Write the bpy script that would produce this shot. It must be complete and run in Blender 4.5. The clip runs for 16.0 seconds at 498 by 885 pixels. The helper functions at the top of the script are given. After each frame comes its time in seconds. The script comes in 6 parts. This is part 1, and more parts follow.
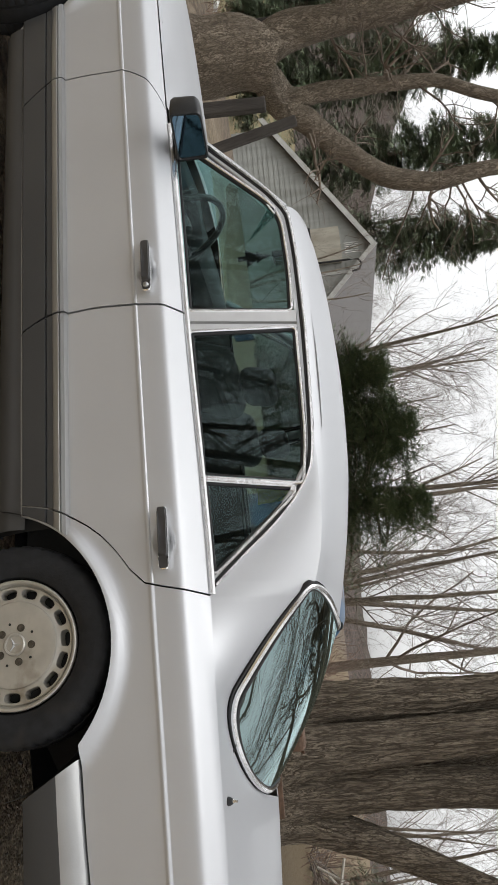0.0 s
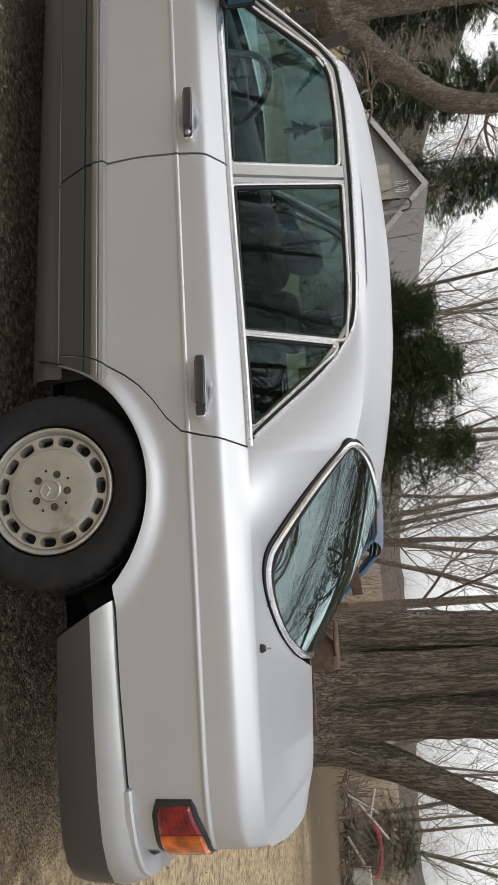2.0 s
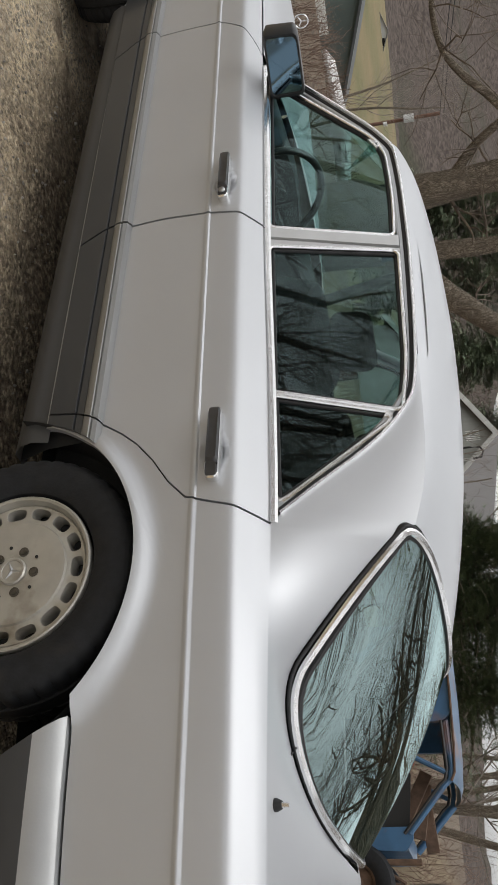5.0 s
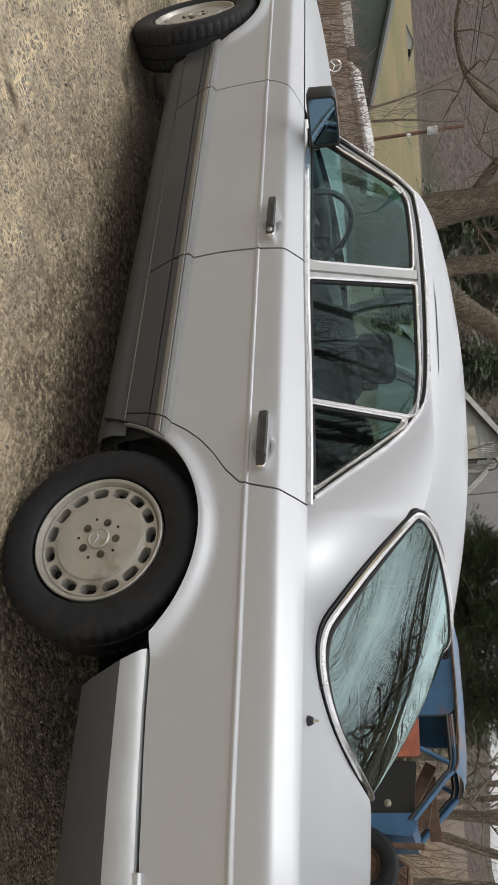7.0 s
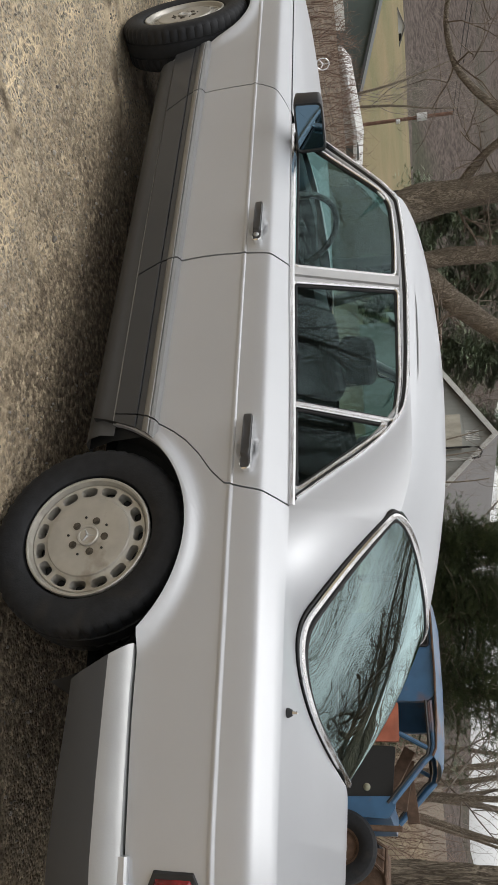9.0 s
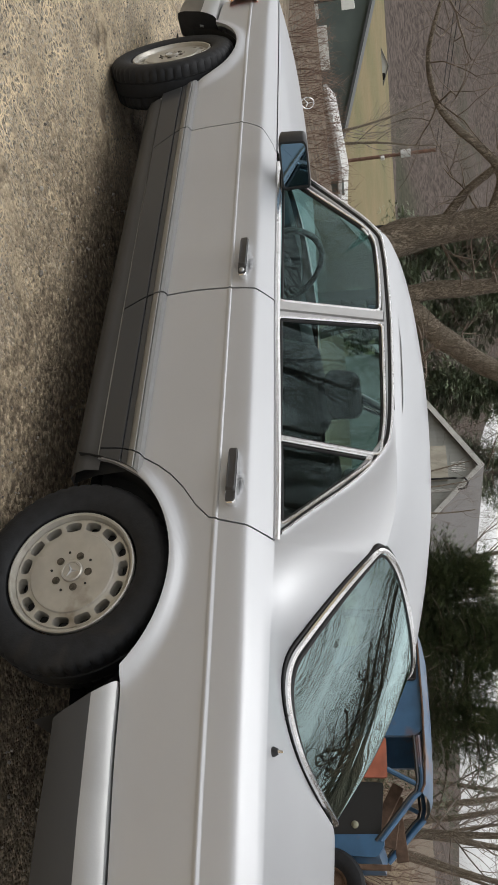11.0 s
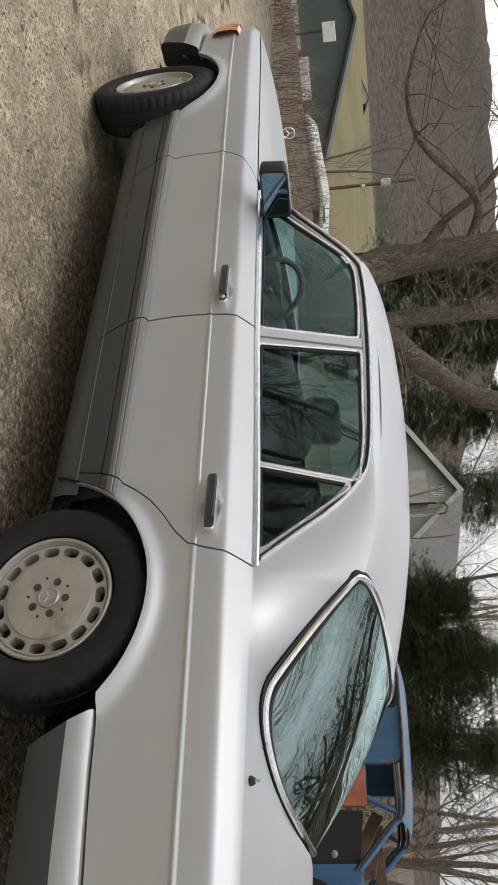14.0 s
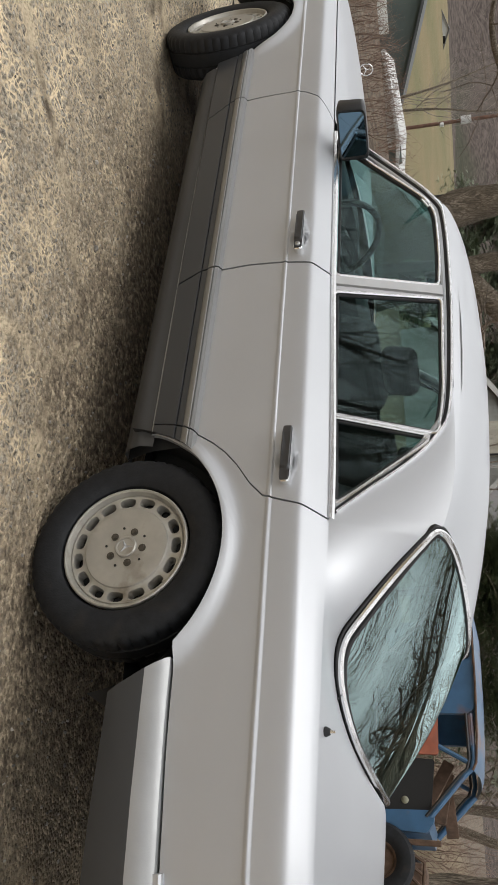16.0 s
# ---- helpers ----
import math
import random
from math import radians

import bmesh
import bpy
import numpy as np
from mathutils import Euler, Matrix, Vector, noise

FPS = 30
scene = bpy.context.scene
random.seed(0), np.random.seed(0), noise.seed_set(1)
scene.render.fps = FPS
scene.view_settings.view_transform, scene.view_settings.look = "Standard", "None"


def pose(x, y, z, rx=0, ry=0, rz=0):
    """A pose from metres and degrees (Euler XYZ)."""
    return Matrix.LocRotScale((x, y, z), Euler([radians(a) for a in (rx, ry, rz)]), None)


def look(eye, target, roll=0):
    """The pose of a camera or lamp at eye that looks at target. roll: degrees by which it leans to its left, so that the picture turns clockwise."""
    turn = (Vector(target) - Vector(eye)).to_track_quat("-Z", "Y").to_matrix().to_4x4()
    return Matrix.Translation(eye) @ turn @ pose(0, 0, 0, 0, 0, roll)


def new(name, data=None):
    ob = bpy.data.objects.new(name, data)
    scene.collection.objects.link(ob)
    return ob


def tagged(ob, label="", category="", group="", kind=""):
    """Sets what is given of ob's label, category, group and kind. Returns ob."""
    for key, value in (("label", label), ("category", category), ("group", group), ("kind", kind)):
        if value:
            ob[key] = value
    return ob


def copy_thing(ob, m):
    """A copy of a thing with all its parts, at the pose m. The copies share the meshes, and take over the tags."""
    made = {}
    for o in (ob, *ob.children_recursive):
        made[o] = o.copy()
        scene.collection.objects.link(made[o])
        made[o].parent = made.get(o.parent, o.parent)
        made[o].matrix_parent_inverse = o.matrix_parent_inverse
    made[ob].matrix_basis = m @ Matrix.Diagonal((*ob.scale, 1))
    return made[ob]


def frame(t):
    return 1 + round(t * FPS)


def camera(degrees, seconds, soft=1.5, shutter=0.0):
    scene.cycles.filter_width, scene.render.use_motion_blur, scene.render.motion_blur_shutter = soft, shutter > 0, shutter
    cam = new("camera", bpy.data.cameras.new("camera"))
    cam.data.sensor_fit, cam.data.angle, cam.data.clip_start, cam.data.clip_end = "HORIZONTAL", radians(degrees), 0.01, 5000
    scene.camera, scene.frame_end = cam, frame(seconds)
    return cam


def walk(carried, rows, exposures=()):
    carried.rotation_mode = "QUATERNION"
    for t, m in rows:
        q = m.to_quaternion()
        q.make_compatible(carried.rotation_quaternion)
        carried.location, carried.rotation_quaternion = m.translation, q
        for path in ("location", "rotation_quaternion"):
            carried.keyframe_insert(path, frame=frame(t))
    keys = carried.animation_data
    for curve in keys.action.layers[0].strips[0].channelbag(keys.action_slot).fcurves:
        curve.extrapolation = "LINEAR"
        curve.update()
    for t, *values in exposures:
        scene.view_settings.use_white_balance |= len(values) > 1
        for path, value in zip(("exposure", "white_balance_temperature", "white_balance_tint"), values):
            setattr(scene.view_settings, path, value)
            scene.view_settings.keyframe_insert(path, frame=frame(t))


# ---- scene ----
cam = camera(34.3, 16.0)
PATH = [
    (0, (0.261, -3.28, 1.298), (-0.378, -1.392, 1.133), 83.8),
    (0.5, (0.265, -3.287, 1.291), (-0.338, -1.389, 1.103), 83.9),
    (1, (0.299, -3.244, 1.28), (-0.221, -1.328, 1.045), 84.4),
    (1.5, (0.436, -3.203, 1.279), (-0.098, -1.289, 1.051), 85.2),
    (2, (0.528, -3.131, 1.269), (0.007, -1.22, 0.99), 85.5),
    (2.5, (0.555, -3.005, 1.251), (0.123, -1.085, 0.893), 85.8),
    (3, (0.568, -2.824, 1.262), (0.189, -0.898, 0.878), 85.3),
    (3.5, (0.645, -2.652, 1.242), (0.13, -0.758, 0.858), 84.7),
    (4, (0.756, -2.48, 1.262), (-0.044, -0.68, 0.917), 85.3),
    (4.5, (0.756, -2.39, 1.269), (-0.262, -0.705, 0.915), 84.3),
    (5, (0.755, -2.417, 1.265), (-0.323, -0.781, 0.864), 84.5),
    (5.2, (0.768, -2.467, 1.265), (-0.304, -0.828, 0.859), 85.7),
    (7.3, (1.043, -2.845, 1.284), (-0.045, -1.225, 0.846), 86.0),
    (7.5, (1.037, -2.876, 1.291), (-0.038, -1.246, 0.858), 86.1),
    (8, (1.044, -2.915, 1.304), (-0.021, -1.27, 0.91), 86.7),
    (8.5, (1.043, -2.914, 1.299), (-0.019, -1.262, 0.919), 86.6),
    (9, (1.034, -2.899, 1.303), (-0.025, -1.251, 0.899), 86.8),
    (11.5, (1.024, -2.903, 1.31), (-0.118, -1.299, 0.958), 86.3),
    (12, (1.027, -2.905, 1.313), (-0.124, -1.304, 0.978), 86.2),
    (12.5, (1.023, -2.906, 1.312), (-0.132, -1.307, 0.982), 86.3),
    (13, (1.02, -2.903, 1.312), (-0.137, -1.304, 0.984), 86.2),
    (13.5, (1.022, -2.909, 1.313), (-0.141, -1.314, 0.991), 86.3),
    (14, (1.023, -2.909, 1.314), (-0.153, -1.323, 0.997), 86.4),
    (14.5, (1.013, -2.896, 1.312), (-0.152, -1.311, 0.951), 86.6),
    (15, (1.004, -2.889, 1.305), (-0.12, -1.295, 0.864), 86.8),
    (15.5, (0.99, -2.884, 1.299), (-0.097, -1.277, 0.812), 87.2),
    (16, (0.999, -2.889, 1.298), (-0.061, -1.268, 0.8), 87.2),
]
walk(cam, [(t, look(eye, target, roll)) for t, eye, target, roll in PATH], [(0, 0.0), (2.5, 0.03), (4.5, -0.12), (5.2, -0.10), (7.3, 0.03), (9.2, 0.0), (11.3, -0.06), (14, -0.08), (16, 0.02)])


# ---- light ----
SUN_EL, SUN_ROT = radians(70), radians(200)
world = bpy.data.worlds.new("world")
scene.world = world
world.use_nodes = True
wn = world.node_tree
sky = wn.nodes.new("ShaderNodeTexSky")
sky.sky_type, sky.sun_disc = "NISHITA", False
sky.sun_elevation, sky.sun_rotation = SUN_EL, SUN_ROT
sky.air_density, sky.dust_density, sky.ozone_density = 1.0, 4.0, 1.0
grey = wn.nodes.new("ShaderNodeHueSaturation")
grey.inputs["Saturation"].default_value = 0.08
wn.links.new(sky.outputs[0], grey.inputs["Color"])
even = wn.nodes.new("ShaderNodeGamma")  # an even cloud cover
even.inputs["Gamma"].default_value = 0.61
wn.links.new(grey.outputs[0], even.inputs["Color"])
wn.links.new(even.outputs[0], wn.nodes["Background"].inputs[0])
wn.nodes["Background"].inputs[1].default_value = 0.475
sun = new("sun", bpy.data.lights.new("sun", "SUN"))
sun.data.energy, sun.data.angle, sun.data.color = 0.5, radians(30), (1, 0.98, 0.96)
sun.matrix_world = look((0, 0, 0), (-math.sin(SUN_ROT) * math.cos(SUN_EL), -math.cos(SUN_ROT) * math.cos(SUN_EL), -math.sin(SUN_EL)))


# ---- materials ----
def mat(name, color, rough=0.5, metal=0.0, var=0.0, scale=8.0, bump=0.0, bscale=60.0, coat=0.0, color2=None, spec=0.5, detail=6.0, stretch=(1, 1, 1), dirt=None, dscale=1.5, damount=0.5, obj=False):
    """Principled material: noise at two scales varies the colour, a fine noise gives relief."""
    m = bpy.data.materials.new(name)
    m.use_nodes = True
    nt = m.node_tree
    b = nt.nodes["Principled BSDF"]
    b.inputs["Roughness"].default_value, b.inputs["Metallic"].default_value = rough, metal
    b.inputs["Coat Weight"].default_value, b.inputs["Coat Roughness"].default_value = coat, 0.04
    b.inputs["Specular IOR Level"].default_value = spec
    b.inputs["Base Color"].default_value = (*color, 1)
    tc = nt.nodes.new("ShaderNodeTexCoord")
    mp = nt.nodes.new("ShaderNodeMapping")
    mp.inputs["Scale"].default_value = stretch
    nt.links.new(tc.outputs["Object"], mp.inputs[0])

    def tex(sc, det=detail):
        n = nt.nodes.new("ShaderNodeTexNoise")
        n.inputs["Scale"].default_value, n.inputs["Detail"].default_value = sc, det
        nt.links.new(mp.outputs[0], n.inputs["Vector"])
        return n.outputs["Fac"]

    def mix(fac, a, c):
        x = nt.nodes.new("ShaderNodeMix")
        x.data_type = "RGBA"
        nt.links.new(fac, x.inputs["Factor"])
        for k, v in ((6, a), (7, c)):
            if isinstance(v, tuple):
                x.inputs[k].default_value = (*v, 1)
            else:
                nt.links.new(v, x.inputs[k])
        return x.outputs[2]

    def ramp(fac, lo, hi):
        r = nt.nodes.new("ShaderNodeMapRange")
        r.inputs["From Min"].default_value, r.inputs["From Max"].default_value = lo, hi
        nt.links.new(fac, r.inputs["Value"])
        return r.outputs[0]

    out = None
    if color2 or var:
        c2 = color2 or tuple(min(1, c * (1 + var)) for c in color)
        c1 = color if color2 else tuple(c * (1 - var) for c in color)
        out = mix(ramp(tex(scale), 0.35, 0.65), c1, c2)
    if dirt:
        out = mix(ramp(tex(dscale), 0.62 - 0.25 * damount, 0.75), out or color, dirt)
    if obj:
        oi = nt.nodes.new("ShaderNodeObjectInfo")
        hs = nt.nodes.new("ShaderNodeHueSaturation")
        nt.links.new(ramp_to(nt, oi.outputs["Random"], 0.75, 1.2), hs.inputs["Value"])
        if out:
            nt.links.new(out, hs.inputs["Color"])
        else:
            hs.inputs["Color"].default_value = (*color, 1)
        out = hs.outputs[0]
    if out:
        nt.links.new(out, b.inputs["Base Color"])
    if bump:
        bp = nt.nodes.new("ShaderNodeBump")
        bp.inputs["Strength"].default_value, bp.inputs["Distance"].default_value = bump, 1 / bscale
        nt.links.new(tex(bscale), bp.inputs["Height"])
        nt.links.new(bp.outputs[0], b.inputs["Normal"])
    return m


def ramp_to(nt, fac, lo, hi):
    r = nt.nodes.new("ShaderNodeMapRange")
    r.inputs["To Min"].default_value, r.inputs["To Max"].default_value = lo, hi
    nt.links.new(fac, r.inputs["Value"])
    return r.outputs[0]


def glass(name, color, rough=0.0, head_on=0.042, power=4.5):
    m = bpy.data.materials.new(name)
    m.use_nodes = True
    nt = m.node_tree
    nt.nodes.remove(nt.nodes["Principled BSDF"])
    gl, tr, mx, lw = (nt.nodes.new("ShaderNode" + n) for n in ("BsdfGlossy", "BsdfTransparent", "MixShader", "LayerWeight"))
    gl.inputs["Roughness"].default_value = rough
    gl.inputs["Color"].default_value = (0.68, 0.88, 0.88, 1)
    tr.inputs[0].default_value = (*color, 1)
    # gloss of both faces of the pane, rising at a glance
    lw.inputs["Blend"].default_value = 0.5
    po, ad = nt.nodes.new("ShaderNodeMath"), nt.nodes.new("ShaderNodeMath")
    po.operation, ad.operation = "POWER", "MULTIPLY_ADD"
    po.inputs[1].default_value = power
    ad.inputs[1].default_value, ad.inputs[2].default_value = 1 - head_on, head_on
    nt.links.new(lw.outputs["Facing"], po.inputs[0])
    nt.links.new(po.outputs[0], ad.inputs[0])
    nt.links.new(ad.outputs[0], mx.inputs[0])
    nt.links.new(tr.outputs[0], mx.inputs[1])
    nt.links.new(gl.outputs[0], mx.inputs[2])
    nt.links.new(mx.outputs[0], nt.nodes["Material Output"].inputs[0])
    return m


PAINT = mat("silver_paint", (0.500, 0.511, 0.530), 0.53, 0.64, 0.015, 3.0, coat=0.22)
CLAD = mat("grey_cladding", (0.050, 0.053, 0.058), 0.42, 0.3, 0.04, 4.0, coat=0.25)
CHROME = mat("chrome", (0.86, 0.86, 0.86), 0.2, 1.0, 0.03, 30)
SATIN = mat("satin_trim", (0.44, 0.45, 0.46), 0.34, 0.9, 0.03, 20)
PILLAR = mat("satin_pillar", (0.56, 0.56, 0.56), 0.38, 0.7, 0.03, 20)
RUBBER = mat("black_rubber", (0.012, 0.012, 0.013), 0.55, 0, 0.2, 40)
PLASTIC = mat("black_plastic", (0.018, 0.019, 0.021), 0.38, 0, 0.15, 30, 0.1, 400)
# near-black for painted shade in gaps and recesses, and for black things
SHADOW = mat("shadow_black", (0.012, 0.012, 0.012), 0.8)
GLASS = glass("car_glass", (0.50, 0.66, 0.64), 0.0, 0.065, 4.2)
REAR_GLASS = glass("rear_glass", (0.40, 0.56, 0.53), 0.0, 0.36, 2.2)

# ---- mesh helpers ----
def link(name, verts, faces, material, parent=None, label="", smooth=True):
    me = bpy.data.meshes.new(name)
    me.from_pydata([tuple(map(float, v)) for v in verts], [], faces)
    me.validate()
    if smooth:
        me.shade_smooth()
        me.set_sharp_from_angle(angle=radians(38))
    for m in material if isinstance(material, (list, tuple)) else [material]:
        me.materials.append(m)
    ob = new(name, me)
    ob.parent = parent
    return tagged(ob, label)


def part(name, bm, material, parent=None, label="", smooth=True):
    me = bpy.data.meshes.new(name)
    bm.to_mesh(me)
    bm.free()
    if smooth:
        me.shade_smooth()
    me.materials.append(material)
    ob = new(name, me)
    ob.parent = parent
    return tagged(ob, label)


def thing(name, label, category, at=(0, 0, 0), group="", kind=""):
    e = new(name)
    e.location = at
    e.empty_display_size = 0.1
    return tagged(e, label, category, group, kind)


def curve(pairs):
    """A smooth monotone curve through (x, y) pairs."""
    xs, ys = np.array([p[0] for p in pairs], float), np.array([p[1] for p in pairs], float)
    h, d = np.diff(xs), np.diff(ys) / np.diff(xs)
    m = np.r_[d[0], [0 if a * b <= 0 else 2 * a * b / (a + b) for a, b in zip(d, d[1:])], d[-1]]

    def f(x):
        x = np.clip(x, xs[0], xs[-1])
        i = np.clip(np.searchsorted(xs, x) - 1, 0, len(h) - 1)
        t = (x - xs[i]) / h[i]
        return (2 * t**3 - 3 * t**2 + 1) * ys[i] + (t**3 - 2 * t**2 + t) * h[i] * m[i] + (3 * t**2 - 2 * t**3) * ys[i + 1] + (t**3 - t**2) * h[i] * m[i + 1]

    return f


def smoothstep(t):
    t = np.clip(t, 0, 1)
    return t * t * (3 - 2 * t)


def sheet(rows, flip=False, wrap=False):
    """Vertices and faces of a grid of points."""
    n, m = len(rows), len(rows[0])
    verts = [p for row in rows for p in row]
    faces = []
    for i in range(n - 1):
        for j in range(m if wrap else m - 1):
            k = (j + 1) % m
            q = (i * m + j, i * m + k, (i + 1) * m + k, (i + 1) * m + j)
            faces.append(q[::-1] if flip else q)
    return verts, faces


def rolled(rows, depth):
    """A grid with its border folded inwards by the vector depth, as pressed sheet metal has."""
    rows = [[tuple(p) for p in r] for r in rows]
    back = lambda p: tuple(a + b for a, b in zip(p, depth))  # noqa: E731
    rows = [[back(r[0])] + r + [back(r[-1])] for r in rows]
    return [[back(p) if 0 < i < len(rows[0]) - 1 else p for i, p in enumerate(rows[0])]] + rows + [[back(p) if 0 < i < len(rows[0]) - 1 else p for i, p in enumerate(rows[-1])]]


def sweep(path, section, up=None, closed=False, cap=True):
    """Sweeps a closed section (a, b) along a path of points: a along the side given by up(i) x way, b along up(i)."""
    path = [Vector(p) for p in path]
    rows = []
    n = len(path)
    for i, p in enumerate(path):
        a, b = path[(i - 1) % n if closed else max(i - 1, 0)], path[(i + 1) % n if closed else min(i + 1, n - 1)]
        way = (b - a).normalized()
        u = Vector(up(i) if callable(up) else (up or (0, 0, 1)))
        u = (u - way * u.dot(way)).normalized()
        side = way.cross(u)
        rows.append([p + side * sa + u * sb for sa, sb in section])
    if closed:
        rows.append(rows[0])
    v, f = sheet(rows, wrap=True)
    if cap and not closed:
        m = len(section)
        f += [tuple(range(m))[::-1], tuple(range(len(v) - m, len(v)))]
    return v, f


def ring_section(r, n=10, ry=None):
    return [(r * math.cos(2 * math.pi * k / n), (ry or r) * math.sin(2 * math.pi * k / n)) for k in range(n)]


def tube(name, path, radius, material, parent=None, label="", n=10, closed=False, up=(0, 0, 1)):
    """A round bar; radius may be one number or one for each point."""
    path = [Vector(p) for p in path]
    rows = []
    cnt = len(path)
    for i, p in enumerate(path):
        a, b = path[(i - 1) % cnt if closed else max(i - 1, 0)], path[(i + 1) % cnt if closed else min(i + 1, cnt - 1)]
        way = (b - a).normalized()
        u = Vector(up)
        if abs(u.dot(way)) > 0.95:
            u = Vector((1, 0, 0))
        u = (u - way * u.dot(way)).normalized()
        s = way.cross(u)
        r = radius[i] if isinstance(radius, (list, tuple)) else radius
        rows.append([p + s * r * math.cos(2 * math.pi * k / n) + u * r * math.sin(2 * math.pi * k / n) for k in range(n)])
    if closed:
        rows.append(rows[0])
    v, f = sheet(rows, wrap=True)
    if not closed:
        f += [tuple(range(n))[::-1], tuple(range(len(v) - n, len(v)))]
    return link(name, v, f, material, parent, label)


def lathe(profile, n=64):
    """Turns (radius, y) pairs round the y axis."""
    rows = [[(r * math.cos(2 * math.pi * k / n), y, r * math.sin(2 * math.pi * k / n)) for k in range(n)] for r, y in profile]
    return sheet(rows, wrap=True)


def box(name, size, at, material, parent=None, label="", bevel=0.01, seg=2, turn=None):
    bm = bmesh.new()
    bmesh.ops.create_cube(bm, size=1)
    bmesh.ops.scale(bm, vec=size, verts=bm.verts)
    if bevel:
        bmesh.ops.bevel(bm, geom=bm.edges[:], offset=min(bevel, min(size) * 0.45), segments=seg, affect="EDGES", profile=0.5)
    if turn is not None:
        bmesh.ops.transform(bm, matrix=turn, verts=bm.verts)
    bmesh.ops.translate(bm, vec=at, verts=bm.verts)
    ob = part(name, bm, material, parent, label, smooth=False)
    return ob


def rounded(points, radius, n=6):
    """A closed outline of (a, b) points with its corners rounded. radius: one number or one for each corner."""
    out = []
    c = len(points)
    for i, p in enumerate(points):
        p, a, b = np.array(p, float), np.array(points[i - 1], float), np.array(points[(i + 1) % c], float)
        r = radius[i] if isinstance(radius, (list, tuple)) else radius
        da, db = (a - p) / np.linalg.norm(a - p), (b - p) / np.linalg.norm(b - p)
        s, e = p + da * r, p + db * r
        out += [tuple((1 - t) ** 2 * s + 2 * t * (1 - t) * p + t * t * e) for t in np.linspace(0, 1, n)]
    return out


def disc_fill(outline, place, rings=5):
    """Fills an outline of (a, b) by rings that shrink to its middle; place(a, b) gives the point in space."""
    c = np.mean(outline, 0)
    rows = [[place(*(c + (np.array(p) - c) * k)) for p in outline] for k in np.linspace(1, 0.02, rings)]
    v, f = sheet(rows, wrap=True)
    m = len(outline)
    f.append(tuple(range(len(v) - m, len(v))))
    return v, f


# ---- the silver saloon: nose towards -x, rear axle at x = 0 ----
WHEEL_Z, WHEELBASE, ARCH = 0.308, 2.80, 0.338
ARCHES = ((0.015, 0.188, 0.440, 0.046, 0.027), (-2.80, 0.308, 0.338, 0.055, 0.022))  # x, z, radius, width and depth of the flared lip
half_width = curve([(-3.56, 0.60), (-3.53, 0.66), (-3.46, 0.715), (-3.28, 0.768), (-3.0, 0.803), (-2.6, 0.828), (-2.1, 0.842), (-1.1, 0.845), (0.0, 0.845), (0.45, 0.828), (0.80, 0.800), (0.93, 0.772), (1.00, 0.735), (1.035, 0.69), (1.05, 0.63)])
crease_z = curve([(-3.63, 0.672), (-2.9, 0.693), (-2.1, 0.7115), (-1.1, 0.730), (-0.1, 0.751), (0.3, 0.760), (1.05, 0.768)])
belt_z = curve([(-3.63, 0.80), (-3.0, 0.835), (-2.1, 0.862), (-1.7, 0.872), (-1.1, 0.886), (-0.1, 0.917), (0.3, 0.918), (1.05, 0.915)])
lip = curve([(-0.3, 0.90), (-0.05, 1.0), (0.1, 0.985), (0.3, 0.84), (0.8, 0.22), (1.0, 0.06), (1.3, 0.0), (1.5, 0.0)])
inset = curve([(-0.56, 0.13), (-0.50, 0.085), (-0.44, 0.042), (-0.405, 0.018), (-0.36, 0.009), (-0.30, 0.006), (-0.20, 0.005), (-0.10, 0.002), (-0.02, 0.0), (-0.008, -0.001), (-0.003, -0.0045), (0.003, -0.0045), (0.008, 0.0005), (0.03, 0.0010), (0.06, 0.0016), (0.088, 0.0035), (0.097, 0.0068), (0.104, 0.012), (0.125, 0.034), (0.143, 0.053), (0.157, 0.069), (0.170, 0.086), (0.2, 0.13)])


def flare(x, z):
    out = 0.0
    for c, h, r, wide, deep in ARCHES:
        d = (math.hypot(x - c, z - h) - r) / wide
        out += deep * float(lip(d)) * (float(smoothstep((z - 0.43) / 0.10)) if (x < 0 and c > -1) or (c < -1 and x > c) else 1.0) if z > 0.25 else 0
    return out


def side_y(x, z):
    return float(half_width(x) - inset(z - crease_z(x)) + flare(x, z))


HANDLES = (-1.243, -0.279)


def bowl(x, z):
    """Depth of the hollow pressed into the doors behind the handles."""
    out = 0.0
    for c in HANDLES:
        h = crease_z(c) + 0.048
        d = ((x - c - 0.010) / 0.060) ** 2 + ((z - h) / 0.036) ** 2
        out += 0.023 * max(0.0, 1 - d)
    return out


gap_a = curve([(0.2, -1.96), (0.304, -2.022), (0.359, -2.067), (0.449, -2.119), (0.562, -2.131), (0.70, -2.129), (0.790, -2.084), (0.84, -2.02), (0.875, -1.93)])
gap_b = curve([(0.2, -1.03), (0.342, -1.063), (0.411, -1.097), (0.491, -1.107), (0.589, -1.115), (0.725, -1.108), (0.90, -1.088)])
gap_c = curve([(0.2, -0.445), (0.325, -0.434), (0.415, -0.415), (0.47, -0.392), (0.535, -0.355), (0.587, -0.315), (0.626, -0.274), (0.66, -0.230), (0.688, -0.188), (0.708, -0.160), (0.724, -0.149), (0.744, -0.143), (0.80, -0.128), (0.93, -0.100)])
UPPER = [-0.02, -0.012, -0.008, -0.004, 0.0, 0.004, 0.008, 0.012, 0.022, 0.032, 0.042, 0.052, 0.062, 0.074, 0.084, 0.092, 0.098, 0.104, 0.112, 0.122, 0.136]
car = thing("saloon_car", "silver four-door saloon car with grey lower cladding, parked on gravel", "car")


